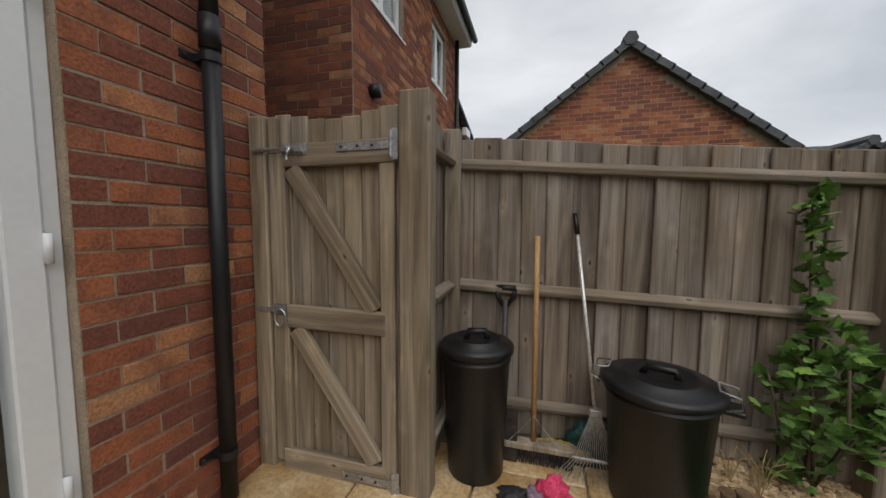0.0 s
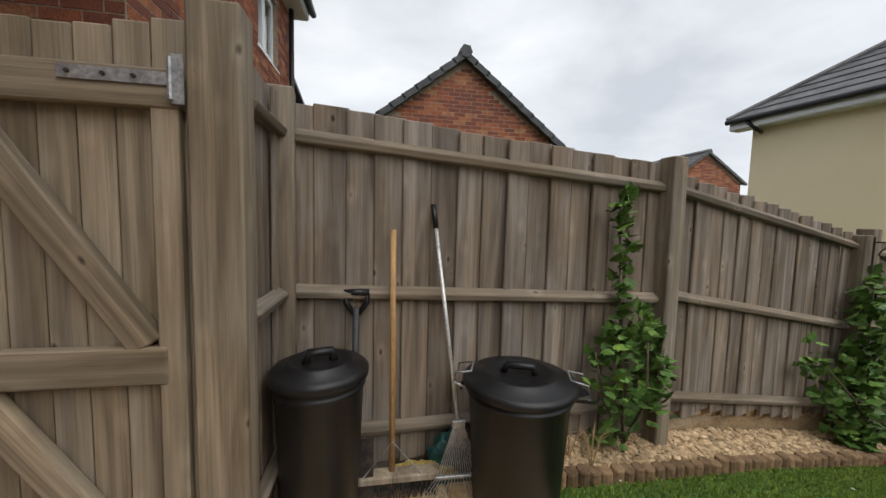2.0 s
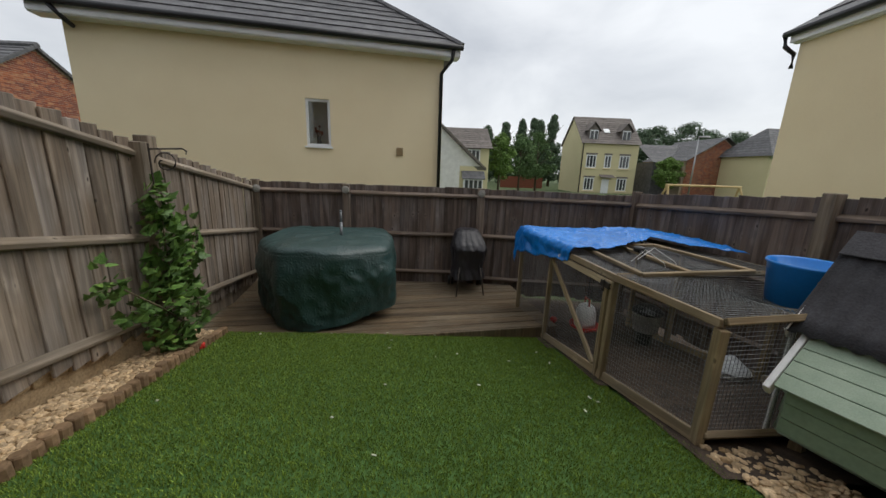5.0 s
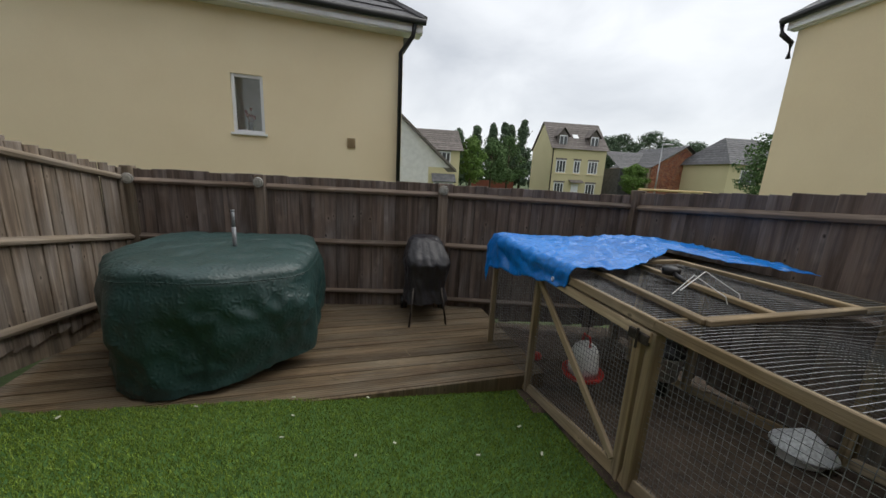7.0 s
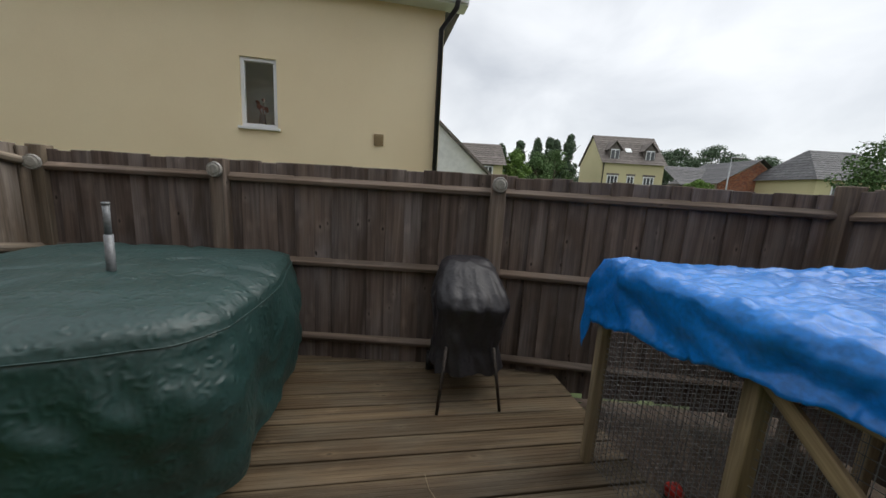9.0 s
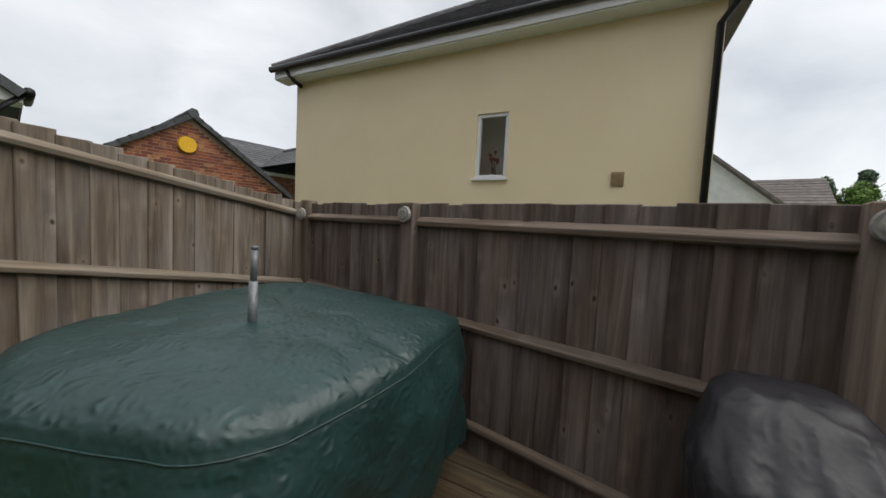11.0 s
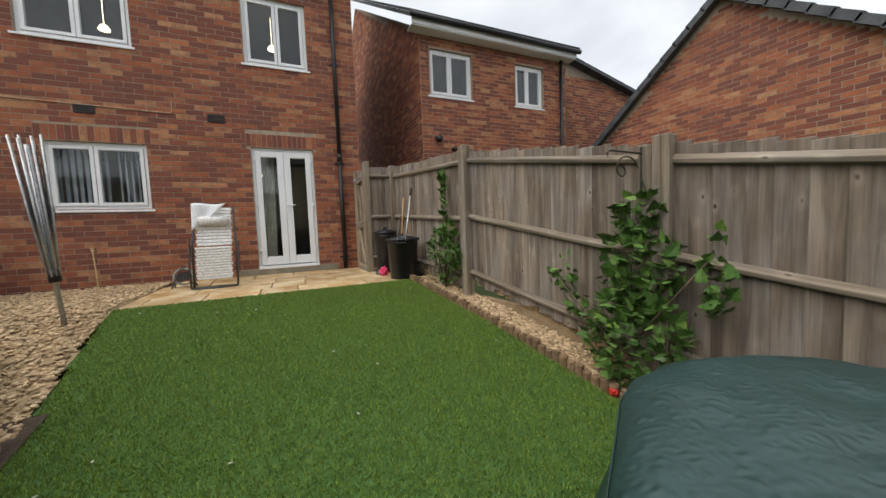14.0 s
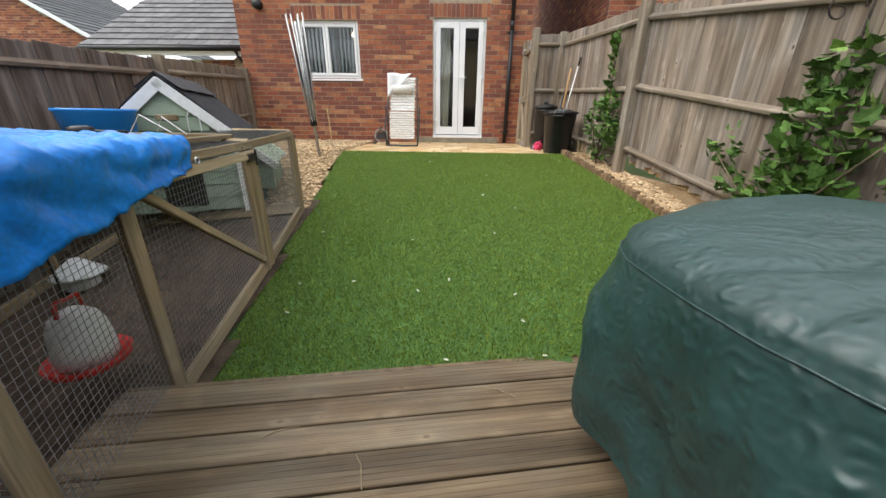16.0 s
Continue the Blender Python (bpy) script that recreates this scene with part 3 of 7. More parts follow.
def gable_house(name, label, x0, x1, y, apex_x, apex_z, eave_z, depth, seed, m_roof=None, over=0.12):
    """A brick gable facing the garden with stepped verge tiles and a ridge running back."""
    g = thing(name, label, "house")
    top = [(0, eave_z), (apex_x - x0, apex_z), (x1 - x0, eave_z)]
    w = brick_wall("wall_" + name, (x0, y, 0), (1, 0, 0), (0, -1, 0), x1 - x0, -1.3, apex_z, top=top, label="orange-red brick gable wall", seed=seed)
    into(g, w)
    m_roof = m_roof or M_roofdark
    a = Acc()
    for ex in (x0, x1):
        s = 1 if ex > apex_x else -1
        e = (ex + s * 0.25, eave_z - 0.25 * (apex_z - eave_z) / abs(ex - apex_x) + 0.06)
        tiled_slope(a, (e[0], y - over, e[1]), (e[0], y + depth, e[1]), (apex_x, y - over, apex_z + 0.06), (apex_x, y + depth, apex_z + 0.06), course=0.30)
    part("roof", a.mesh("roof", m_roof), g)
    for ex in (x0, x1):
        s = 1 if ex > apex_x else -1
        k = 13
        for i in range(k):
            a = Acc()
            t0, t1 = i / k, (i + 1.1) / k
            ax, az = ex + s * 0.25, eave_z - 0.25 * (apex_z - eave_z) / abs(ex - apex_x) + 0.06
            p0 = Vector((ax + (apex_x - ax) * t0, y - over - 0.05, az + (apex_z + 0.06 - az) * t0))
            p1 = Vector((ax + (apex_x - ax) * t1, y - over - 0.05, az + (apex_z + 0.06 - az) * t1))
            nn = Vector((-(p1 - p0).z, 0, (p1 - p0).x)).normalized()
            if nn.z < 0:
                nn.negate()
            a.slab(p0 + nn * 0.05 - nn * 0.12, p1 - p0 - nn * 0.02, nn * 0.12, (0, 0.12, 0))
            part("verge_tile", a.mesh("verge_tile", m_roof), g)
    a = Acc()
    a.tube([(apex_x, y - over - 0.07, apex_z + 0.08), (apex_x, y + depth, apex_z + 0.08)], 0.13, 6)
    part("ridge", a.mesh("ridge", m_roof), g, "ridge tiles")
    return g


ga = gable_house("garage_gable", "brick garage with a dark tiled gable roof behind the fence", -0.05, 5.75, 8.95, 2.87, 4.5, 2.25, 6.0, 11)
a = Acc()
a.box(5.75, 8.9, 2.0, 6.0, 9.3, 2.2)
part("soffit_end", a.mesh("soffit_end", M_upvc, bevel=0.01), ga, "white soffit end")
a = Acc()
a.tube([(6.05, 8.8, 2.15), (6.05, 9.6, 2.15)], 0.06)
a.tube([(6.0, 8.9, 2.1), (5.85, 8.9, 1.95), (5.75, 8.88, 1.8), (5.75, 8.88, -1.2)], 0.035)
part("gutter", a.mesh("gutter", M_pipe, smooth=True), ga, "black gutter and downpipe")
gb = gable_house("garage_gable", "brick gable with a round yellow alarm box", 6.45, 11.35, 12.5, 8.9, 3.15, 1.45, 6.0, 12)
a = Acc()
a.tube([(8.8, 12.5, 2.42), (8.8, 12.40, 2.42)], [0.22, 0.20], 24)
part("alarm_box", a.mesh("alarm_box", mat("yellow_plastic", (0.75, 0.42, 0.02), (0.8, 0.47, 0.03), rough=0.4, bump=0)), gb, "round yellow alarm box")

gable_house("brick_house", "far brick house with a grey tiled gable roof", 15.95, 20.45, 18.0, 18.2, 5.25, 3.8, 8.0, 14, m_roof=M_slate)

# far brick house with windows, between the gable and the cream house
fb = thing("far_brick_house", "distant red brick house with white windows", "house")
w = brick_wall("wall_far_brick", (12.0, 24.0, 0), (1, 0, 0), (0, -1, 0), 9.0, -1.3, 3.3, label="red brick wall", seed=13)
into(fb, w)
a = Acc()
tiled_slope(a, (11.6, 23.6, 3.4), (21.4, 23.6, 3.4), (13.0, 27.5, 5.8), (21.4, 27.5, 5.8))
part("roof", a.mesh("roof", M_slate), fb)
a = Acc()
a.box(11.6, 23.55, 3.25, 21.4, 23.6, 3.45)
part("fascia", a.mesh("fascia", M_upvc), fb)
for x in (12.6, 15.0):
    a = Acc()
    a.box(x, 23.93, 1.4, x + 1.0, 23.99, 2.6)
    part("window", a.mesh("window", M_upvc), fb)
    a = Acc()
    a.box(x + 0.1, 23.9, 1.5, x + 0.9, 23.92, 2.5)
    part("pane", a.mesh("pane", M_void), fb)

# cream house behind the deck
cream = thing("cream_house", "cream rendered house with a grey hipped roof", "house")
c0, c1 = np.array((9.8, 8.85)), np.array((11.25, 1.6))
cu = (c1 - c0) / np.linalg.norm(c1 - c0)
cn = np.array((cu[1], -cu[0]))
if cn[0] > 0:
    cn = -cn
CL = np.linalg.norm(c1 - c0)


def cp(s, d, z):
    """A point of the cream house: s along its wall, d out from it."""
    q = c0 + cu * s + cn * d
    return (q[0], q[1], z)


def cslab(acc, s0, s1, d0, d1, z0, z1):
    acc.slab(cp(s0, d0, z0), np.array(cp(s1, d0, z0)) - np.array(cp(s0, d0, z0)), np.array(cp(s0, d1, z0)) - np.array(cp(s0, d0, z0)), (0, 0, z1 - z0))


CW = (4.24, 1.47, 4.77, 2.50)
a = Acc()
for a0, b0, a1, b1 in clip_boxes(0, -1.3, CL, 3.6, [CW]):
    cslab(a, a0, a1, -0.25, 0, b0, b1)
cslab(a, 0, 0.25, -8.0, -0.25, -1.3, 3.6)
cslab(a, CL - 0.25, CL, -8.0, -0.25, -1.3, 3.6)
part("wall", a.mesh("wall", M_render_y), cream)
a = Acc()
E0, E1 = cp(-0.35, 0.35, 3.78), cp(CL + 0.35, 0.35, 3.78)
B0, B1 = cp(-0.35, -8.3, 3.78), cp(CL + 0.35, -8.3, 3.78)
AP, AP2 = cp(CL / 2 + 0.2, -3.7, 6.8), cp(CL / 2 + 0.2, -5.0, 6.8)
tiled_slope(a, E0, E1, AP, AP, course=0.33)
tiled_slope(a, E1, B1, AP, AP2, course=0.33)
tiled_slope(a, B0, E0, AP2, AP, course=0.33)
part("roof", a.mesh("roof", M_slate), cream, "grey interlocking roof tiles")
for p in (E0, E1):
    a = Acc()
    a.tube([Vector(p) + Vector((0, 0, 0.03)), Vector(AP) + Vector((0, 0, 0.05))], 0.07, 6)
    part("hip_tile", a.mesh("hip_tile", M_slate), cream)
a = Acc()
cslab(a, -0.32, CL + 0.32, 0.28, 0.31, 3.58, 3.76)
cslab(a, -0.32, CL + 0.32, -0.02, 0.28, 3.56, 3.59)
part("fascia", a.mesh("fascia", M_upvc), cream, "white fascia and soffit")
a = Acc()
a.tube([cp(-0.36, 0.38, 3.75), cp(CL + 0.36, 0.38, 3.75)], 0.06)
part("gutter", a.mesh("gutter", M_pipe, smooth=True), cream, "black gutter")
a = Acc()
a.tube([cp(CL + 0.15, 0.36, 3.70), cp(CL + 0.13, 0.3, 3.5), cp(CL - 0.06, 0.06, 3.25), cp(CL - 0.06, 0.06, -1.3)], 0.042)
part("downpipe", a.mesh("downpipe", M_pipe, smooth=True), cream, "black downpipe")
a = Acc()
a.tube([cp(0.05, 0.36, 3.70), cp(0.2, 0.25, 3.5), cp(0.2, 0.06, 3.45)], 0.04)
part("downpipe", a.mesh("downpipe", M_pipe, smooth=True), cream)
a = Acc()
f = 0.055
cslab(a, CW[0], CW[2], -0.1, -0.03, CW[1], CW[1] + f)
cslab(a, CW[0], CW[2], -0.1, -0.03, CW[3] - f, CW[3])
cslab(a, CW[0], CW[0] + f, -0.1, -0.03, CW[1] + f, CW[3] - f)
cslab(a, CW[2] - f, CW[2], -0.1, -0.03, CW[1] + f, CW[3] - f)
win = part("window", a.mesh("window", M_upvc, bevel=0.004), cream, "white plastic window")
a = Acc()
cslab(a, CW[0] + f, CW[2] - f, -0.07, -0.06, CW[1] + f, CW[3] - f)
g = part("pane", a.mesh("pane", M_glass), win)
g.visible_shadow = False
a = Acc()
cslab(a, CW[0] - 0.04, CW[2] + 0.04, -0.05, 0.05, CW[1] - 0.04, CW[1])
part("sill", a.mesh("sill", M_upvc, bevel=0.004), win)
# pale sheet added behind the glass so the pane reads sky grey, not dark
a = Acc()
cslab(a, CW[0] - 0.5, CW[2] + 0.5, -0.62, -0.60, CW[1] - 0.3, CW[3] + 0.3)
part("curtain", a.mesh("curtain", mat("pale_pane_backing", (0.46, 0.46, 0.45), (0.58, 0.58, 0.56), 3, 0.9, 0.1)), cream, "pale grey backing sheet added to brighten the window pane")
a = Acc()
cslab(a, 6.28, 6.44, 0, 0.02, 1.33, 1.52)
for i in range(5):
    cslab(a, 6.29, 6.43, 0.02, 0.03, 1.345 + i * 0.034, 1.362 + i * 0.034)
part("vent", a.mesh("vent", mat("buff_vent_plastic", (0.30, 0.22, 0.12), (0.36, 0.27, 0.15), bump=0)), cream, "square buff wall vent")
a = Acc()
a.slab(cp(CL - 1.2, -3.0, 4.3), np.array(cp(CL + 0.5, -3.0, 4.3)) - np.array(cp(CL - 1.2, -3.0, 4.3)), np.array(cp(0, -3.0, 0)) - np.array(cp(0, 0, 0)), (0, 0, 0.35))
part("rear_roof", a.mesh("rear_roof", M_slate), cream)

vase = new("vase")
vase.parent = cream
vase["label"] = "glass vase of dried red-brown flowers on the inner sill"
vx, vy, _ = cp((CW[0] + CW[2]) / 2 - 0.02, -0.22, 0)
a = Acc()
a.lathe([(0.05, 0.0), (0.06, 0.05), (0.045, 0.14), (0.05, 0.20)], (vx, vy, CW[1] + 0.03), 16)
part("jar", a.mesh("jar", mat("smoky_jar", (0.10, 0.09, 0.08), (0.16, 0.14, 0.12), 6, 0.3, 0.02), smooth=True), vase)
M_dried = mat("dried_flower", (0.14, 0.045, 0.03), (0.26, 0.11, 0.07), 12, 0.9, 0.1, vary=0.3)
rv = random.Random(19)
for k in range(11):
    tx, ty, tz = rv.uniform(-0.05, 0.05), rv.uniform(-0.12, 0.12), rv.uniform(0.24, 0.42)
    a = Acc()
    a.tube([(vx, vy, CW[1] + 0.18), (vx + tx * 0.6, vy + ty * 0.6, CW[1] + 0.03 + tz * 0.75), (vx + tx, vy + ty, CW[1] + 0.03 + tz)], 0.004, 5)
    a.lathe([(0.008, -0.02), (0.028, 0.0), (0.022, 0.025), (0.006, 0.035)], (vx + tx, vy + ty, CW[1] + 0.03 + tz), 7)
    part("flower", a.mesh("flower", M_dried), vase)
a = Acc()
cslab(a, CW[0] + 0.02, CW[2] - 0.02, -0.34, -0.12, CW[1] + 0.01, CW[1] + 0.03)
part("inner_sill", a.mesh("inner_sill", M_upvc), vase)

# cream house past the hen run
cream2 = thing("cream_house", "tall cream rendered house wall past the hen run", "house")
a = Acc()
a.box(1.5, -12.3, -1.3, 9.4, -5.2, 3.75)
part("wall", a.mesh("wall", M_render_y), cream2)
a = Acc()
tiled_slope(a, (1.2, -5.02, 3.85), (9.52, -5.02, 3.85), (5.0, -8.4, 6.6), (6.0, -8.4, 6.6))
tiled_slope(a, (9.52, -5.02, 3.85), (9.52, -12.4, 3.85), (6.0, -8.4, 6.6), (6.0, -8.5, 6.6))
part("roof", a.mesh("roof", M_slate), cream2)
a = Acc()
a.box(1.2, -5.12, 3.66, 9.48, -5.06, 3.86)
a.box(9.44, -12.0, 3.66, 9.48, -5.12, 3.86)
a.box(1.2, -5.2, 3.64, 9.46, -5.12, 3.67)
part("fascia", a.mesh("fascia", M_upvc), cream2, "white fascia board")
a = Acc()
a.tube([(1.2, -5.0, 3.82), (9.55, -5.0, 3.82)], 0.06)
a.tube([(9.55, -5.02, 3.78), (9.5, -5.0, 3.6), (9.42, -5.14, 3.45), (9.42, -5.14, 3.2)], 0.04)
part("gutter", a.mesh("gutter", M_pipe, smooth=True), cream2, "black gutter")


# ---- setting: fences ----
def fence_run(p, q, zt0, zt1, out, drops=(0.15, 0.78, 1.42), board_h=1.62, base=0.0, label="weathered grey-brown closeboard fence panel", seed=1, w=0.150, kind_group="closeboard fence panels", wood=None, rail_wood=None):
    """Upright boards between two posts, on three arris rails that show on the garden side. out points away from the garden."""
    r = random.Random(seed)
    p, q, out = Vector((*p, 0)), Vector((*q, 0)), Vector((*out, 0)).normalized()
    d = q - p
    L = d.length
    d.normalize()
    t = thing("fence", label, "fence", kind_group, at=(p + q) / 2 + Vector((0, 0, min(zt0, zt1) - board_h)))
    inv = Matrix.Translation(-t.location)
    n = max(1, round(L / (w * 0.88)))
    for i in range(n):
        s = (i + 0.5) / n
        zt = zt0 + (zt1 - zt0) * s + r.uniform(-0.009, 0.009)
        c = p + d * (L * s) + out * (0.012 + (0.004 if i % 2 else 0.0))
        tw = r.uniform(-2.0, 2.0)
        hgt = round(board_h + r.choice((-0.02, 0, 0.02)), 2)
        m = along((c.x, c.y, zt - hgt), (c.x, c.y, zt), -out) @ pose(0, 0, 0, r.uniform(-0.3, 0.3), r.uniform(-0.25, 0.25), 5 + tw)
        part("board", bar(w, 0.017, hgt, wood or M_fence), t, m=inv @ m)
    for dz in drops:
        a0, a1 = p + Vector((0, 0, zt0 - dz)), q + Vector((0, 0, zt1 - dz))
        part("rail", bar(0.068, 0.042, round((a1 - a0).length, 2), rail_wood or M_post, prism=True), t, m=inv @ along(a0, a1, -out))
    return t


def fence_post(x, y, z0, z1, ang=0.0, s=0.105, label="square weathered timber fence post", m=None):
    ob = new("fence_post", bar(s, s, round(z1 - z0, 2), m or M_post, bevel=0.006))
    ob.matrix_world = pose(x, y, z0, 0, 0, ang)
    return tagged(ob, label, "fence post", "fence posts")


PG, PA, PB, PC = (0.90, 3.46), (2.98, 3.72), (5.08, 4.05), (7.55, 4.46)
PCAP, P3, PD, PE = (7.53, 3.08), (7.51, 1.07), (7.24, -1.16), (4.95, -1.45)
PF, PH = (2.60, -1.86), (0.10, -2.22)
side_out = (-0.15, 1.0)
fence_run(PG, PA, 1.70, 1.585, side_out, (0.14, 0.80, 1.45), 1.62, seed=21)
fence_run(PA, PB, 1.555, 1.19, side_out, (0.10, 0.74, 1.38), 1.50, seed=22)
fence_run(PB, PC, 1.19, 0.79, side_out, (0.10, 0.72, 1.35), 1.50, seed=23)
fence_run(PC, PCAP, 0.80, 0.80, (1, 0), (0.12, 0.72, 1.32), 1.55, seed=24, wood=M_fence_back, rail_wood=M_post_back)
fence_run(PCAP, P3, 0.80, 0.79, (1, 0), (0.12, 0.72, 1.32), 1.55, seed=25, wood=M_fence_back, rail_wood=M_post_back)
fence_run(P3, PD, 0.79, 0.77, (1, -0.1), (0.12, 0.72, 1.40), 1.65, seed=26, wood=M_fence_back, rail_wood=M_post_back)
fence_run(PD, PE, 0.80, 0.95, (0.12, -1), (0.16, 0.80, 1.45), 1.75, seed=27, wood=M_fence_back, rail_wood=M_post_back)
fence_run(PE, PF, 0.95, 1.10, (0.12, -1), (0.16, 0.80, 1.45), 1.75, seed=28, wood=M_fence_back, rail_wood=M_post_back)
fence_run(PF, PH, 1.12, 1.28, (0.12, -1), (0.16, 0.80, 1.35), 1.6, seed=29)
fence_run((0.90, 3.05), PG, 1.70, 1.70, (-1, 0), (0.14, 0.80, 1.45), 1.66, seed=30)
ang = math.degrees(math.atan2(0.15, 1))
for (x, y), zt in ((PG, 1.73), (PA, 1.62), (PB, 1.24), (PC, 0.83)):
    fence_post(x + 0.004, y - 0.03, ground_z(x, y) - 0.1, zt, ang)
fence_post(PB[0] - 0.09, PB[1] - 0.05, ground_z(*PB) - 0.1, 1.19, ang, 0.09)
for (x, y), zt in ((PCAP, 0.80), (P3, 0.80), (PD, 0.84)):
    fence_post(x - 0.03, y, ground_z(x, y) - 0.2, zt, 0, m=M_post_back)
for (x, y), zt in ((PE, 0.98), (PF, 1.14), (PH, 1.28)):
    fence_post(x, y + 0.03, ground_z(x, y) - 0.2, zt, 7)


# ---- own house: doors, windows, fittings ----
house = thing("house", "red brick rear of the house, doors and windows shut", "house")
upvc_window(house, KWIN[0] - 2.25, KWIN[2] - 2.25, KWIN[1], KWIN[3], -0.05, (0.46,), sash=0.05, label="white plastic kitchen window with vertical blinds")
upvc_window(house, UWIN1[0] - 2.25, UWIN1[2] - 2.25, UWIN1[1], UWIN1[3], -0.05, (0.5,), sash=0.05)
upvc_window(house, UWIN2[0] - 2.25, UWIN2[2] - 2.25, UWIN2[1], UWIN2[3], -0.05, (0.52,), sash=0.05)
dy0, dy1, dz0, dz1 = 1.33, 2.29, 0.10, 2.12
door = new("french_door")
door.parent = house
door["label"] = "shut white plastic french doors with narrow glazing"
a = Acc()
a.box(-0.13, dy0, dz0 + 0.03, -0.04, dy0 + 0.045, dz1)
a.box(-0.13, dy1 - 0.045, dz0 + 0.03, -0.04, dy1, dz1)
a.box(-0.13, dy0 + 0.045, dz1 - 0.045, -0.04, dy1 - 0.045, dz1)
part("door_frame", a.mesh("door_frame", M_upvc, bevel=0.005), door)
a = Acc()
a.slab((-0.13, dy0, dz0), (0.17, 0, -0.01), (0, dy1 - dy0, 0), (0, 0, 0.045))
part("threshold", a.mesh("threshold", M_upvc, bevel=0.006), door)
mid = (dy0 + dy1) / 2
for l0, l1, g0, g1, hand in ((dy0 + 0.048, mid - 0.002, dy0 + 0.135, dy0 + 0.375, 0), (mid + 0.002, dy1 - 0.048, dy0 + 0.585, dy0 + 0.825, 1)):
    z0, z1 = dz0 + 0.055, dz1 - 0.05
    h0, h1 = z0 + 0.14, z1 - 0.10
    a = Acc()
    a.box(-0.11, l0, z0, -0.025, g0, z1)
    a.box(-0.11, g1, z0, -0.025, l1, z1)
    a.box(-0.11, g0, z0, -0.025, g1, h0)
    a.box(-0.11, g0, h1, -0.025, g1, z1)
    leaf = part("leaf", a.mesh("leaf", M_upvc, bevel=0.006), door)
    a = Acc()
    a.box(-0.075, g0 - 0.004, h0 - 0.004, -0.055, g1 + 0.004, h1 + 0.004)
    part("pane", a.mesh("pane", M_glass), leaf).visible_shadow = False
    for hz in (z0 + 0.2, (z0 + z1) / 2, z1 - 0.2):
        hy = l1 + 0.002 if hand else l0 - 0.002
        a = Acc()
        a.tube([(-0.018, hy, hz), (-0.018, hy, hz + 0.09)], 0.011)
        part("hinge", a.mesh("hinge", M_upvc, smooth=True), leaf)
    if hand:
        a = Acc()
        a.box(-0.025, mid + 0.02, 1.02, -0.012, mid + 0.05, 1.22)
        a.tube([(-0.012, mid + 0.035, 1.17), (0.03, mid + 0.035, 1.17), (0.035, mid + 0.15, 1.168)], 0.009)
        part("handle", a.mesh("handle", M_upvc, bevel=0.0), leaf, "white lever handle")
# rooms behind the glass: added walls, their colour darkened to give indoor shade
M_shadewall = mat("shade_toned_room_wall", (0.16, 0.15, 0.13), (0.20, 0.185, 0.16), 2, 0.9, 0)
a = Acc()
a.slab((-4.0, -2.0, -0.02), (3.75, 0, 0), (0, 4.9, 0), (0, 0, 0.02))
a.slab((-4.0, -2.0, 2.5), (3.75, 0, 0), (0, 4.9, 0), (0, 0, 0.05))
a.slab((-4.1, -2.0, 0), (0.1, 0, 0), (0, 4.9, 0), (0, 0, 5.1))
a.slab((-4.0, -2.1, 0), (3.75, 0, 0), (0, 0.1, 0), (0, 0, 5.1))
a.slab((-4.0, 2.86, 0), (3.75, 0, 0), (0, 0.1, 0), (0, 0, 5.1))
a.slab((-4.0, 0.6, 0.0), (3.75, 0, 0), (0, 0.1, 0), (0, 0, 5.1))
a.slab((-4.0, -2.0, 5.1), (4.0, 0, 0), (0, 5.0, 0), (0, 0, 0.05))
solo("interior_wall", a, M_shadewall, "plain room walls behind the glass, indoor shade put into their colour", "wall", kind="structure")
# roof over the house
a = Acc()
tiled_slope(a, (0.35, -2.5, 5.35), (0.35, 3.35, 5.35), (-3.5, -2.5, 7.9), (-3.5, 3.35, 7.9))
tiled_slope(a, (-7.3, -2.5, 5.35), (-7.3, 3.35, 5.35), (-3.5, -2.5, 7.9), (-3.5, 3.35, 7.9))
a.slab((-7.0, -2.25, 5.3), (7.0, 0, 0), (0, 5.34, 0), (0, 0, 0.04))
part("roof", a.mesh("roof", M_slate), house)
a = Acc()
a.box(0.28, -2.45, 5.16, 0.31, 3.3, 5.36)
a.box(0.0, -2.45, 5.14, 0.28, 3.3, 5.17)
part("fascia", a.mesh("fascia", M_upvc), house)
M_curtain = mat("pale_curtain", (0.55, 0.52, 0.42), (0.68, 0.64, 0.53), 6, 0.9, 0.1, 40)
a = Acc()
for i in range(9):
    y0 = dy0 + 0.14 + i * 0.016
    a.slab((-0.24 - 0.025 * (i % 2), y0, 0.14), (0.025 * (1 if i % 2 else -1), 0.016, 0), (0.004, 0, 0), (0, 0.05 * (i / 9), 1.9))
solo("curtain", a, M_curtain, "pale gathered curtain hanging inside the french door", "curtain", smooth=False)
M_blind = mat("blind_fabric", (0.20, 0.215, 0.235), (0.26, 0.28, 0.30), 5, 0.9, 0)
blind = thing("vertical_blind", "half-drawn grey vertical blind in the kitchen window", "blind", at=(-0.16, -0.6, 2.0))
for i in range(13):
    y = -1.10 + i * 0.075 if i < 8 else -0.42 + (i - 8) * 0.07
    a = Acc()
    a.slab((-0.01, y + 0.6, -0.84), (0.02, 0.05 if i < 8 else 0.03, 0), (0.002, -0.001, 0), (0, 0, 0.84))
    part("slat", a.mesh("slat", M_blind), blind)
M_lamp = glow_mat("warm_lamp", (1.0, 0.80, 0.52), 3.0)
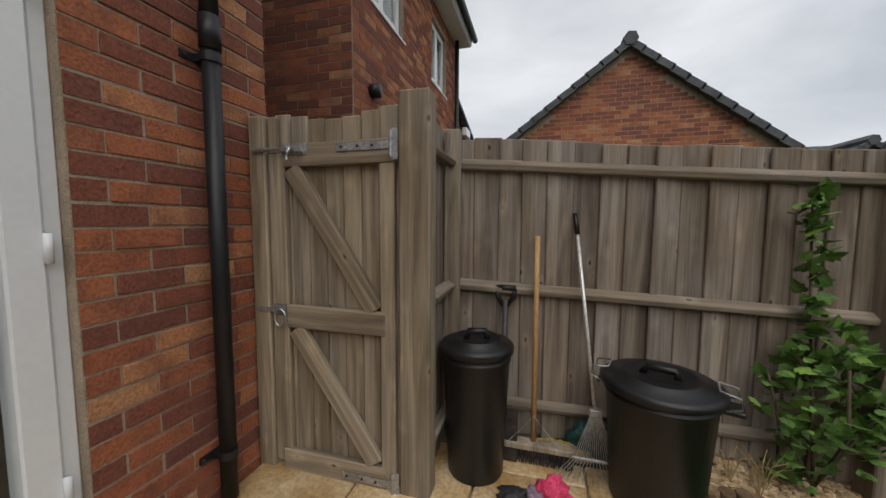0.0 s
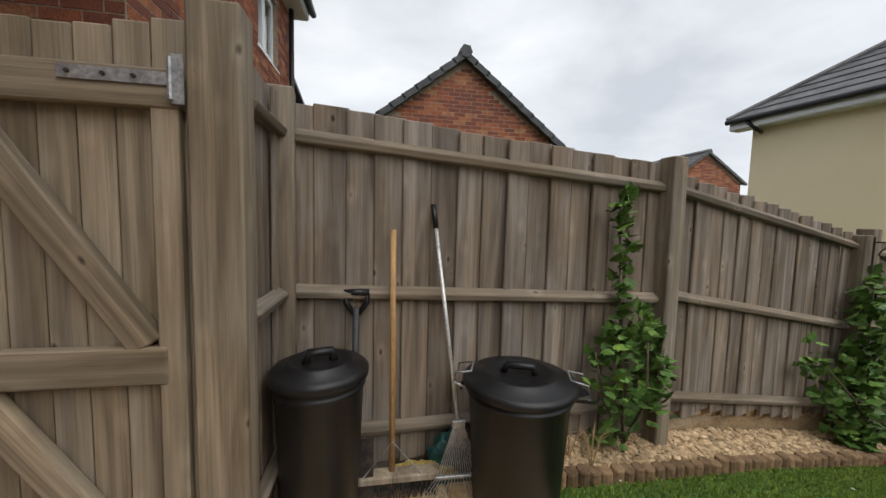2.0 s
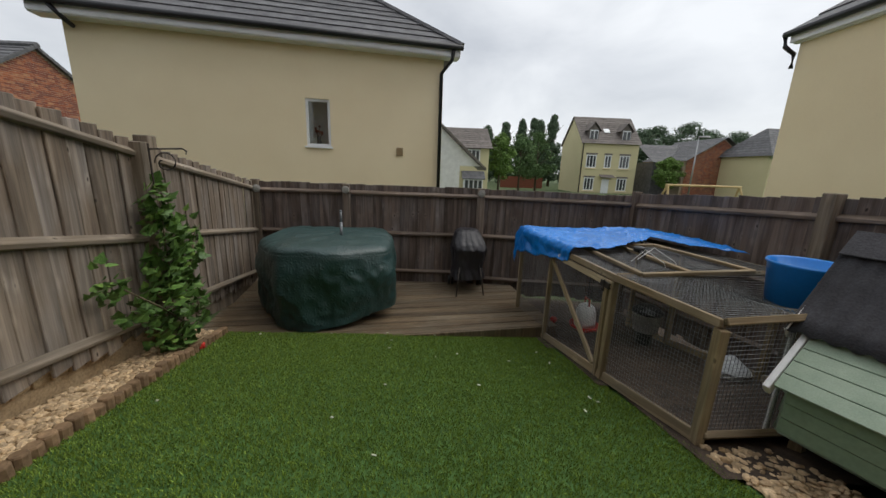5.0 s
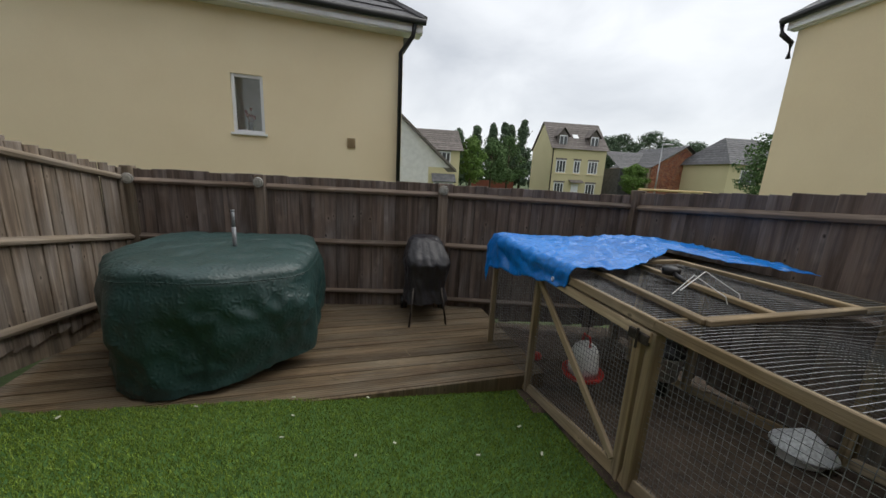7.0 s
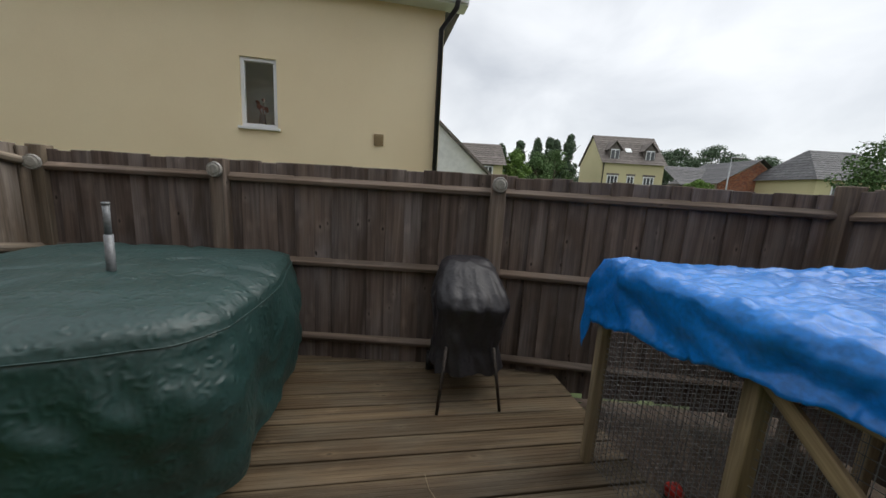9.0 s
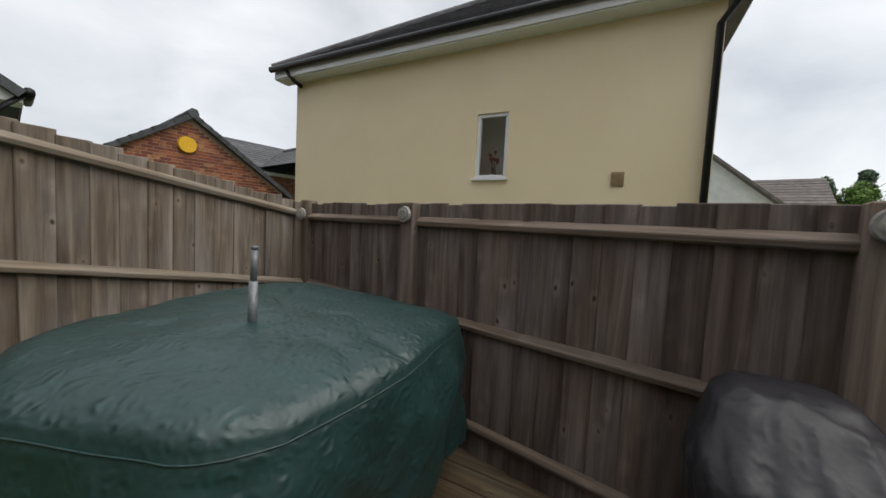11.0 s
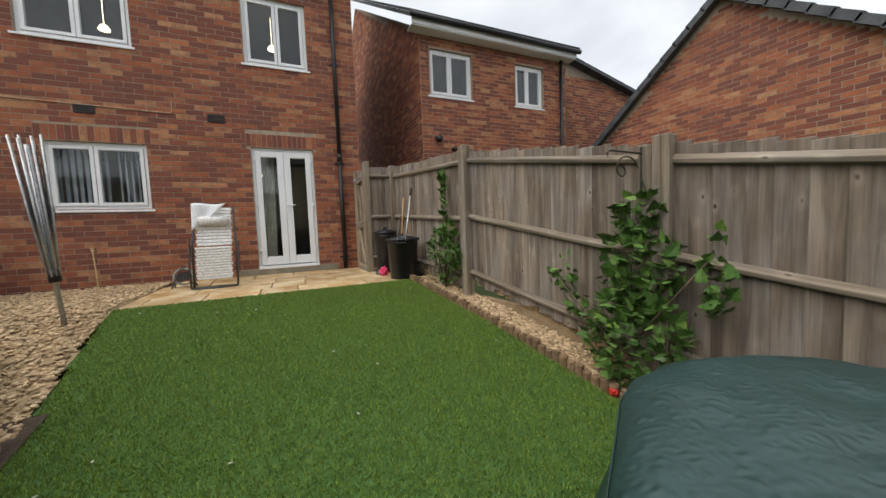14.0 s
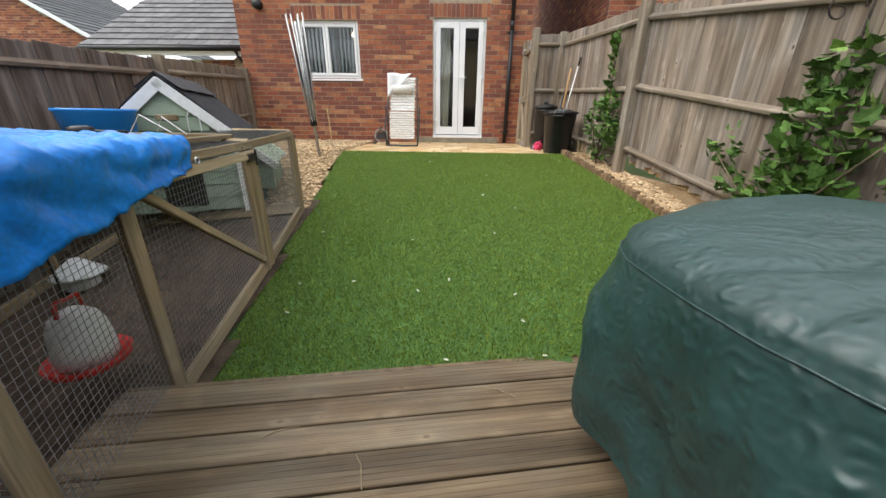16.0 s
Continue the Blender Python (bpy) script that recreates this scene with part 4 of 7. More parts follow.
for x, y, z in ((-1.2, -0.38, 2.05), (-1.6, -0.9, 4.35), (-1.6, 1.75, 4.45), (-2.2, 1.3, 1.95)):
    a = Acc()
    a.lathe([(0.02, 0.10), (0.05, 0.08), (0.085, 0.02), (0.08, 0.0)], (x, y, z), 16)
    a.tube([(x, y, z + 0.1), (x, y, 2.52 if z < 3 else 5.12)], 0.006)
    solo("pendant_lamp", a, M_lamp, "lit warm pendant lamp indoors", "lamp", "indoor lamps", smooth=True)
M_pot = mat("dark_bottle", (0.015, 0.018, 0.014), (0.03, 0.035, 0.03), 5, 0.3, 0)
for y, h in ((-0.22, 0.36), (-0.16, 0.30), (-0.10, 0.34), (-0.62, 0.18), (-0.98, 0.22), (-0.90, 0.14)):
    a = Acc()
    a.lathe([(0.03, 0), (0.032, h * 0.6), (0.012, h * 0.75), (0.011, h)], (-0.30, y, 1.15), 12)
    solo("bottle", a, M_pot, "dark bottle standing inside on the window ledge", "bottle", "window ledge bottles", smooth=True)
a = Acc()
a.slab((-0.40, -1.15, 1.10), (0.17, 0, 0), (0, 1.1, 0), (0, 0, 0.04))
solo("window_ledge", a, M_upvc, "white ledge inside the kitchen window", "ledge", kind="structure")

# drainpipe, vents, flue, cable
pipe = thing("drainpipe", "round black plastic drainpipe fixed to the brick wall", "drainpipe", at=(0.07, 2.73, 0))
a = Acc()
a.tube([(0, 0, 0.01), (0, 0, 2.02)], 0.0345, 20)
part("pipe", a.mesh("pipe", M_pipe, smooth=True), pipe)
a = Acc()
a.tube([(0, 0, 2.0), (0, 0, 5.2)], 0.0345, 20)
part("pipe", a.mesh("pipe", M_pipe, smooth=True), pipe)
a = Acc()
a.tube([(0, 0, 1.93), (0, 0, 2.06)], 0.0405, 20)
part("socket", a.mesh("socket", M_pipe, smooth=True), pipe)
for z in (0.20, 1.88, 3.6):
    a = Acc()
    a.tube([(0, 0, z), (0, 0, z + 0.035)], 0.039, 20)
    a.box(-0.075, -0.085, z, -0.055, 0.085, z + 0.03)
    a.box(-0.06, -0.03, z, 0, 0.03, z + 0.03)
    clip = part("clip", a.mesh("clip", M_pipe), pipe)
    for yy in (-0.072, 0.072):
        b = Acc()
        b.tube([(-0.06, yy, z + 0.015), (-0.047, yy, z + 0.015)], 0.008)
        part("screw", b.mesh("screw", M_rust), clip)
M_airbrick = mat("dark_airbrick", (0.035, 0.03, 0.03), (0.06, 0.05, 0.048), 9, 0.8, 0.2)
for y in (-0.68, 0.88):
    a = Acc()
    a.box(0.0, y - 0.115, 2.47, 0.016, y + 0.115, 2.60)
    for i in range(4):
        a.box(0.016, y - 0.10, 2.485 + i * 0.027, 0.024, y + 0.10, 2.497 + i * 0.027)
    solo("air_vent", a, M_airbrick, "dark louvred air vent let into the brick wall", "vent", "wall vents")
a = Acc()
a.tube([(0.0, -1.78, 2.30), (0.10, -1.78, 2.30)], [0.075, 0.07], 20)
a.tube([(0.10, -1.78, 2.30), (0.115, -1.78, 2.30)], [0.085, 0.08], 20)
solo("flue", a, M_black, "round black boiler flue on the brick wall", "flue", smooth=True)
a = Acc()
a.tube([(0.014, -2.22, 2.62), (0.014, -1.2, 2.60), (0.014, 0.30, 2.56), (0.014, 0.32, 2.58), (0.014, 0.32, 2.74)], 0.007, 6)
solo("wall_cable", a, mat("pale_cable", (0.42, 0.30, 0.20), (0.5, 0.36, 0.25), bump=0), "pale cable clipped along the brick wall", "cable")
a = Acc()
a.box(0.0, 1.0, 0.0, 0.03, 2.6, 0.10)
solo("step_plinth", a, mat("grey_render", (0.20, 0.18, 0.14), (0.30, 0.27, 0.21), 6, 0.9, 0.3), "grey rendered plinth under the french doors", "plinth", kind="structure", bevel=0.004)

# ---- patio ----
patio = solo("patio", (lambda q: (q.slab((0.01, 0.16, -0.085), (2.09, 0, 0), (0, 3.25, 0), (0, 0, 0.06)), q)[1])(Acc()), M_mortar, "buff sandstone slab patio, damp and streaked", "patio", kind="structure")
r = random.Random(12)
xs_rows = [(0.02, 0.56), (0.56, 1.10), (1.10, 1.62), (1.62, 2.10)]
for i, (x0, x1) in enumerate(xs_rows):
    y = 0.16 - (0.25 if i % 2 else 0)
    while y < 3.40:
        w = r.choice((0.42, 0.56, 0.84))
        y0, y1 = max(y, 0.16 + 0.10 * (i == 0)), min(y + w, 3.40)
        y += w
        if y1 - y0 < 0.08:
            continue
        a = Acc()
        a.slab((-(x1 - x0) / 2 + 0.006, -(y1 - y0) / 2 + 0.006, -0.03), (x1 - x0 - 0.012, 0, 0), (0, y1 - y0 - 0.012, 0), (0, 0, 0.03))
        part("slab", a.mesh("slab", M_patio, bevel=0.006), patio, m=pose((x0 + x1) / 2, (y0 + y1) / 2, r.uniform(-0.002, 0.002), 0, 0, r.uniform(-0.25, 0.25)))


# ---- gravel ----
def pebbles(name, area, count, box, label, size=(0.012, 0.026)):
    """Loose rounded chippings strewn over an area of the ground."""
    g = np.random.default_rng(len(name) + count)
    phi = (1 + 5 ** 0.5) / 2
    base = np.array([(-1, phi, 0), (1, phi, 0), (-1, -phi, 0), (1, -phi, 0), (0, -1, phi), (0, 1, phi), (0, -1, -phi), (0, 1, -phi), (phi, 0, -1), (phi, 0, 1), (-phi, 0, -1), (-phi, 0, 1)]) / 1.9
    tri = np.array([(0, 11, 5), (0, 5, 1), (0, 1, 7), (0, 7, 10), (0, 10, 11), (1, 5, 9), (5, 11, 4), (11, 10, 2), (10, 7, 6), (7, 1, 8), (3, 9, 4), (3, 4, 2), (3, 2, 6), (3, 6, 8), (3, 8, 9), (4, 9, 5), (2, 4, 11), (6, 2, 10), (8, 6, 7), (9, 8, 1)])
    vs, fs, n = [], [], 0
    while n < count:
        x, y = g.uniform(box[0], box[2]), g.uniform(box[1], box[3])
        if not area(x, y):
            n += 0.2
            continue
        s = g.uniform(*size)
        sh = base * (s * np.array((g.uniform(0.8, 1.5), g.uniform(0.6, 1.1), g.uniform(0.4, 0.7)))) * g.uniform(0.8, 1.2, (12, 1))
        t = g.uniform(0, 6.283)
        c, q = math.cos(t), math.sin(t)
        rot = np.array(((c, -q, 0), (q, c, 0), (0, 0, 1)))
        tl = g.uniform(-0.5, 0.5)
        rot = rot @ np.array(((1, 0, 0), (0, math.cos(tl), -math.sin(tl)), (0, math.sin(tl), math.cos(tl))))
        fs.append(tri + 12 * len(vs))
        vs.append(sh @ rot.T + np.array((x, y, ground_z(x, y) + g.uniform(0.0, 0.022))))
        n += 1
    me = bpy.data.meshes.new(name)
    me.from_pydata(np.concatenate(vs).tolist(), [], np.concatenate(fs).tolist())
    me.materials.append(M_gravel)
    return tagged(new(name, me), label, "gravel", kind="stuff")


def in_border(x, y):
    return 2.05 < x < 5.42 and fence_y(x) - 0.28 < y < fence_y(x) + 0.02


def in_left(x, y):
    if not -2.2 < y < 0.32 or x < 0.02:
        return False
    if x < 2.12:
        return y < 0.14
    return x < 3.85 and y < lawn_left(x) - 0.02 and not (x > 2.75 and y < -0.15 - (3.85 - x) * 0.4)


surface("gravel_border", [2.05 + 0.08 * i for i in range(43)], [3.2 + 0.04 * i for i in range(28)], in_border, 0.004, M_gravbed, "bed of buff gravel along the fence", "gravel bed")
surface("gravel_corner", [0.02 + 0.08 * i for i in range(49)], [-2.2 + 0.04 * i for i in range(64)], in_left, 0.004, M_gravbed, "bed of buff gravel by the house and hen coop", "gravel bed")
pebbles("gravel", in_border, 6500, (2.05, 3.2, 5.45, 4.2), "loose buff gravel chippings in the border")
pebbles("gravel", in_left, 9000, (0.02, -2.2, 3.85, 0.35), "loose buff gravel chippings by the house")

# ---- log edging ----
edge = thing("log_edging", "low edging of split round logs along the gravel border", "edging", at=(3.7, 3.5, ground_z(3.7, 3.5)))
r = random.Random(4)
a = Acc()
a.lathe([(0.030, -0.08), (0.034, 0.0), (0.034, 0.062), (0.029, 0.070)], seg=10)
me_log = a.mesh("log", mat("brown_log", (0.13, 0.08, 0.042), (0.24, 0.155, 0.085), 6, 0.85, 0.3, 40, vary=0.25))
x = 2.08
while x < 5.45:
    y = fence_y(x) - 0.315
    part("log", me_log, edge, m=pose(x - 3.7, y - 3.5, ground_z(x, y) - ground_z(3.7, 3.5) + r.uniform(-0.012, 0.012), r.uniform(-4, 4), r.uniform(-4, 4), r.uniform(0, 360)))
    x += 0.068 + r.uniform(-0.003, 0.004)

# brick footing under the middle fence panels
foot = solo("footing_wall", (lambda q: (q.slab((3.05, 3.80, -0.95), (2.15, 0.335, 0), (-0.012, 0.08, 0), (0, 0, 0.82)), q)[1])(Acc()), mat("buff_block", (0.27, 0.185, 0.10), (0.38, 0.28, 0.165), 8, 0.9, 0.3), "low buff block footing under the fence", "wall", kind="structure")
r = random.Random(6)
a = Acc()
a.box(-0.052, -0.012, -0.03, 0.052, 0.012, 0.03)
me_fb = a.mesh("block", mat("buff_block_piece", (0.30, 0.205, 0.105), (0.43, 0.32, 0.185), 8, 0.9, 0.3, vary=0.12), bevel=0.004)
for i in range(19):
    s = i / 19 + 0.02
    x, y = 3.05 + 2.15 * s, 3.80 + 0.335 * s - 0.008
    z = 1.555 - 0.365 * s - 1.50
    part("block", me_fb, foot, m=pose(x, y, z - 0.02, 0, 0, 8.9))
for seg, (p, q, z0, z1) in enumerate((((0.95, 3.50), (2.94, 3.75), 0.06, -0.04), ((5.3, 4.12), (7.5, 4.49), -0.33, -0.72))):
    a = Acc()
    d = (q[0] - p[0], q[1] - p[1], z1 - z0)
    a.slab((p[0], p[1], z0 - 0.16), d, (-0.005, 0.03, 0), (0, 0, 0.17))
    solo("gravel_board", a, M_post, "weathered board along the foot of the fence", "board", "gravel boards")

# ---- deck ----
DZ = -0.70
deck = thing("deck", "damp brown grooved timber deck by the back fence", "deck", at=(6.5, 2.0, DZ))
dirv = np.array((-0.165, 1.0)) / math.hypot(0.165, 1)
nrmv = np.array((dirv[1], -dirv[0]))
r = random.Random(9)


def deck_board(length):
    a = Acc()
    pts = [(0.0, -0.026), (0.0, -0.003), (0.003, 0.0)]
    for i in range(1, 6):
        y = i * 0.023
        pts += [(y - 0.003, 0.0), (y - 0.0012, -0.0016), (y + 0.0012, -0.0016), (y + 0.003, 0.0)]
    pts += [(0.132, 0.0), (0.136, -0.004), (0.136, -0.026)]
    for z in (0, length):
        a.v += [(y, zz, z) for y, zz in pts]
    n = len(pts)
    a.f += [tuple(range(n)), tuple(range(2 * n - 1, n - 1, -1))]
    a.f += [(i, n + i, n + (i + 1) % n, (i + 1) % n) for i in range(n)]
    return a.mesh("deck_board", M_deck)


me_long = deck_board(3.95)
for i in range(17):
    o = np.array((5.45 + 0.165 * 3.75, 0.0)) + nrmv * (0.145 * i) + dirv * 0.30
    o2 = o + dirv * 3.95
    if o[0] > 7.45 and o2[0] > 7.45:
        break
    m = Matrix(((nrmv[0], 0, dirv[0], o[0] - 6.5), (nrmv[1], 0, dirv[1], o[1] - 2.0), (0, 1, 0, r.uniform(-0.0015, 0.0015)), (0, 0, 0, 1)))
    me = me_long
    x_end = o2[0]
    ob = part("deck_board", me, deck, m=m)
a = Acc()
p0 = np.array((5.45 + 0.165 * 3.75, 0.0)) - nrmv * 0.03 + dirv * 0.30
a.slab((p0[0], p0[1], DZ - 0.20), (*(dirv * 3.95), 0), (*(nrmv * 0.028), 0), (0, 0, 0.197))
part("fascia_board", a.mesh("fascia_board", M_deck, bevel=0.004), deck, m=Matrix.Translation((-6.5, -2.0, -DZ)))
for s in (0.3, 1.9, 3.6):
    a = Acc()
    o = p0 + dirv * s + nrmv * 0.03
    a.slab((o[0], o[1], DZ - 0.20), (*(nrmv * 1.5), 0), (*(dirv * 0.05), 0), (0, 0, 0.17))
    part("joist", a.mesh("joist", M_deck), deck, m=Matrix.Translation((-6.5, -2.0, -DZ)))

# ---- soil under the hen run ----
surface("soil", [3.6 + 0.15 * i for i in range(27)], [-1.75 + 0.1 * i for i in range(26)], lambda x, y: y < lawn_left(x) + 0.02 + (0.3 if x > 6.2 else 0), 0.012, M_soil, "bare dark soil under and beside the hen run", "soil")

# ---- gate ----
gate = thing("garden_gate", "shut ledged and braced timber garden gate, weathered", "gate", at=(0.45, 2.98, 0))


def gp(name, x0, x1, z0, z1, y, t, label="", parent=None, w=None):
    """A gate timber between two corners in the gate's plane."""
    part(name, bar(x1 - x0, t, z1 - z0, M_gate, bevel=0.005), parent or gate, label, pose((x0 + x1) / 2 - 0.45, y, z0))


r = random.Random(2)
xb = 0.125
k = 7
for i in range(k):
    w = (0.775 - xb) / k
    z1 = 1.715 + 0.03 * (abs(i - 3) / 3) ** 1.5 + r.uniform(-0.004, 0.004)
    gp("board", xb + i * w + 0.0015, xb + (i + 1) * w - 0.0015, -0.02, z1, 0.035, 0.018)
gp("stile", 0.115, 0.205, 0.03, 1.56, 0.008, 0.034)
gp("stile", 0.695, 0.765, 0.02, 1.52, 0.008, 0.034)
gp("stile", 0.118, 0.16, 1.56, 1.73, 0.008, 0.034)
for z0, z1, x0 in ((1.495, 1.60, 0.20), (0.725, 0.835, 0.20), (-0.01, 0.10, 0.16)):
    x1 = 0.77 if z0 > 1 else 0.72
    part("ledge", bar(z1 - z0, 0.036, x1 - x0, M_gate, bevel=0.005), gate, m=along((x0 - 0.45, 0.003, (z0 + z1) / 2), (x1 - 0.45, 0.003, (z0 + z1) / 2), (0, -1, 0)))
for p, q in (((0.24, 1.49), (0.665, 0.84)), ((0.245, 0.72), (0.665, 0.105))):
    part("brace", bar(0.09, 0.036, round(math.hypot(q[0] - p[0], q[1] - p[1]), 2), M_gate, bevel=0.005), gate, m=along((p[0] - 0.45, 0.004, p[1]), (q[0] - 0.45, 0.004, q[1]), (0, -1, 0)))
for z in (1.565, 0.03):
    a = Acc()
    a.slab((0.045, -0.022, z - 0.012), (0.26, 0, 0), (0, 0.003, 0), (0, 0, 0.034))
    a.slab((0.31, -0.026, z - 0.06), (0.03, 0, 0), (0, 0.004, 0), (0, 0, 0.13))
    a.tube([(0.308, -0.028, z - 0.05), (0.308, -0.028, z + 0.06)], 0.007)
    h = part("hinge", a.mesh("hinge", M_metal), gate, "galvanised tee hinge")
    for dx in (0.07, 0.15, 0.22):
        b = Acc()
        b.tube([(dx, -0.022, z + 0.005), (dx, -0.027, z + 0.005)], 0.006)
        part("screw", b.mesh("screw", M_rust), h)
a = Acc()
a.slab((-0.25, -0.020, 1.55), (0.14, 0, 0), (0, 0.004, 0), (0, 0, 0.05))
a.tube([(-0.40, -0.032, 1.575), (-0.14, -0.032, 1.575)], 0.0085)
a.slab((-0.23, -0.045, 1.56), (0.03, 0, 0), (0, 0.03, 0), (0, 0, 0.032))
a.slab((-0.16, -0.045, 1.56), (0.03, 0, 0), (0, 0.03, 0), (0, 0, 0.032))
a.tube([(-0.19, -0.035, 1.575), (-0.19, -0.055, 1.55), (-0.19, -0.055, 1.52)], 0.007)
part("bolt", a.mesh("bolt", M_metal), gate, "galvanised sliding bolt")
a = Acc()
ring = [(-0.275 + 0.032 * math.cos(t), -0.03, 0.775 + 0.042 * math.sin(t)) for t in np.linspace(0, 2 * math.pi, 20)]
a.tube(ring, 0.005, 6)
a.slab((-0.31, -0.018, 0.79), (0.06, 0, 0), (0, 0.006, 0), (0, 0, 0.05))
a.slab((-0.41, -0.024, 0.80), (0.16, 0, 0), (0, 0.012, 0), (0, 0, 0.022))
part("ring_latch", a.mesh("ring_latch", M_metal), gate, "galvanised ring latch")
for x0, x1, zt, nm in ((0.012, 0.105, 1.74, "latch"), (0.79, 0.93, 1.79, "hinge")):
    ob = new("gate_post", bar(x1 - x0, 0.10, zt + 0.05, M_gate, bevel=0.007))
    ob.matrix_world = pose((x0 + x1) / 2, 3.01, -0.05)
    tagged(ob, "stout timber gate post with weathered grain", "gate post", "gate posts")
a = Acc()
a.slab((0.10, 2.95, -0.06), (0.70, 0, 0), (0, 0.10, 0), (0, 0, 0.035))
solo("gate_sill", a, M_gate, "flat timber sill under the gate", "sill", bevel=0.006)


# ---- covers on the deck ----
def cover_mat(name, c1, c2, rough, strength, spec=0.5):
    m = mat(name, c1, c2, 3.0, rough, 0, 60, spec=spec, big=0.2)
    n, l = m.node_tree.nodes, m.node_tree.links
    b = n["Principled BSDF"]
    co = n.new("ShaderNodeTexCoord")
    w1, w2 = n.new("ShaderNodeTexNoise"), n.new("ShaderNodeTexNoise")
    for w, sc, de in ((w1, 3.5, 3.0), (w2, 30.0, 5.0)):
        w.noise_type = "RIDGED_MULTIFRACTAL"
        w.inputs["Scale"].default_value, w.inputs["Detail"].default_value, w.inputs["Roughness"].default_value = sc, de, 0.45
        l.new(co.outputs["Object"], w.inputs["Vector"])
    b1, b2 = n.new("ShaderNodeBump"), n.new("ShaderNodeBump")
    b1.inputs["Strength"].default_value, b1.inputs["Distance"].default_value = strength * 0.35, 0.05
    b2.inputs["Strength"].default_value, b2.inputs["Distance"].default_value = strength * 0.9, 0.009
    l.new(w1.outputs[0], b1.inputs["Height"])
    l.new(w2.outputs[0], b2.inputs["Height"])
    l.new(b1.outputs[0], b2.inputs["Normal"])
    l.new(b2.outputs[0], b.inputs["Normal"])
    return m


M_green = cover_mat("green_woven_sheet", (0.009, 0.034, 0.031), (0.014, 0.047, 0.044), 0.46, 0.9, 0.7)
M_bbq = cover_mat("black_cover_cloth", (0.016, 0.015, 0.018), (0.030, 0.028, 0.032), 0.48, 0.45)
M_tarp = cover_mat("blue_tarpaulin", (0.002, 0.145, 0.50), (0.005, 0.205, 0.66), 0.32, 0.45, 0.45)


def corner_radius(th, corners):
    """Distance to the edge of a rounded polygon with the given corner angles (degrees) and radii."""
    pts = [Vector((q * math.cos(radians(d)), q * math.sin(radians(d)))) for d, q in corners]
    c = Vector((math.cos(th), math.sin(th)))
    best = 9.0
    for p, q in zip(pts, pts[1:] + pts[:1]):
        e = q - p
        nrm = Vector((e.y, -e.x)).normalized()
        if nrm.dot(p) < 0:
            nrm.negate()
        k = nrm.dot(c)
        if k > 0.05:
            best = min(best, nrm.dot(p) / k)
    return best


def sheeted_table(name, corners, zt, zb, hem, material):
    """A stiff woven sheet over a round table and pushed-in chairs: flat faceted top, rolled seam, skirt hanging in deep folds."""
    a = Acc()
    seg, n_top, n_edge, n_skirt = 220, 16, 5, 34
    rad = []
    for i in range(seg):
        th = 2 * math.pi * i / seg
        rad.append(sum(corner_radius(th + d, corners) for d in (-0.14, -0.07, 0.0, 0.07, 0.14)) / 5)
    total = n_top + n_edge + n_skirt
    for k in range(total):
        for i in range(seg):
            th = 2 * math.pi * i / seg
            c, q, r0 = math.cos(th), math.sin(th), rad[i]
            if k < n_top:
                f = 0.02 + 0.96 * k / (n_top - 1)
                x, y = r0 * f * c, r0 * f * q
                z = zt + 0.035 * (1 - f) - 0.05 * max(0.0, (f - 0.80) / 0.20) ** 2 - 0.022 * f * f * (1 + math.cos(3 * th + 0.5))
                crease = abs(noise.noise((x * 3.1 + y * 1.3, y * 2.7 - x, 4.0)))
                z += 0.014 * noise.noise((x * 2.6, y * 2.6, 1.0)) - 0.014 * max(0.0, 0.12 - crease) / 0.12 + 0.006 * abs(noise.noise((x * 11 + y * 4, y * 7, 2.0))) + 0.004 * abs(noise.noise((x * 23, y * 19 - x * 7, 5.0)))
            elif k < n_top + n_edge:
                t = (k - n_top + 1) / n_edge
                f = 0.98 + 0.022 * t
                x, y = r0 * f * c, r0 * f * q
                z = zt - 0.05 - 0.022 * (1 + math.cos(3 * th + 0.5)) - 0.05 * t + 0.010 * noise.noise((c * 5, q * 5, 2.0))
            else:
                t = (k - n_top - n_edge + 1) / n_skirt
                z0 = zt - 0.05 - 0.022 * (1 + math.cos(3 * th + 0.5)) - 0.05
                z = z0 + (zb + hem(th) - z0) * t
                lobes = 0.05 * math.sin(5 * th + 0.6) + 0.03 * math.sin(9 * th + 2.0)
                slack = 0.045 * noise.noise((c * 3.2, q * 3.2, z * 2.2 + 5)) + 0.05 * (0.25 - abs(noise.noise((c * 4.5 + 2, q * 4.5, z * 3.0)))) + 0.028 * (0.25 - abs(noise.noise((c * 9 + 2, q * 9, z * 8.0))))
                f = 1.0 + 0.03 * math.sin(min(1.0, t * 1.6) * math.pi) + lobes * math.sin(t * 2.4) ** 1.2 + 1.2 * slack * min(1.0, t * 4) + 0.02 * math.sin(t * 2.2)
                x, y = r0 * f * c, r0 * f * q
            a.v.append((x, y, z))
    for k in range(total - 1):
        for i in range(seg):
            j = (i + 1) % seg
            a.f.append((k * seg + i, (k + 1) * seg + i, (k + 1) * seg + j, k * seg + j))
    a.f.append(tuple(range(seg)))
    seam = Acc()
    kk = (n_top + 2) * seg
    seam.tube([Vector(a.v[kk + i % seg]) * 1.004 for i in range(seg + 1)], 0.003, 6)
    return a.mesh(name, material, smooth=True), seam.mesh("seam", material, smooth=True)


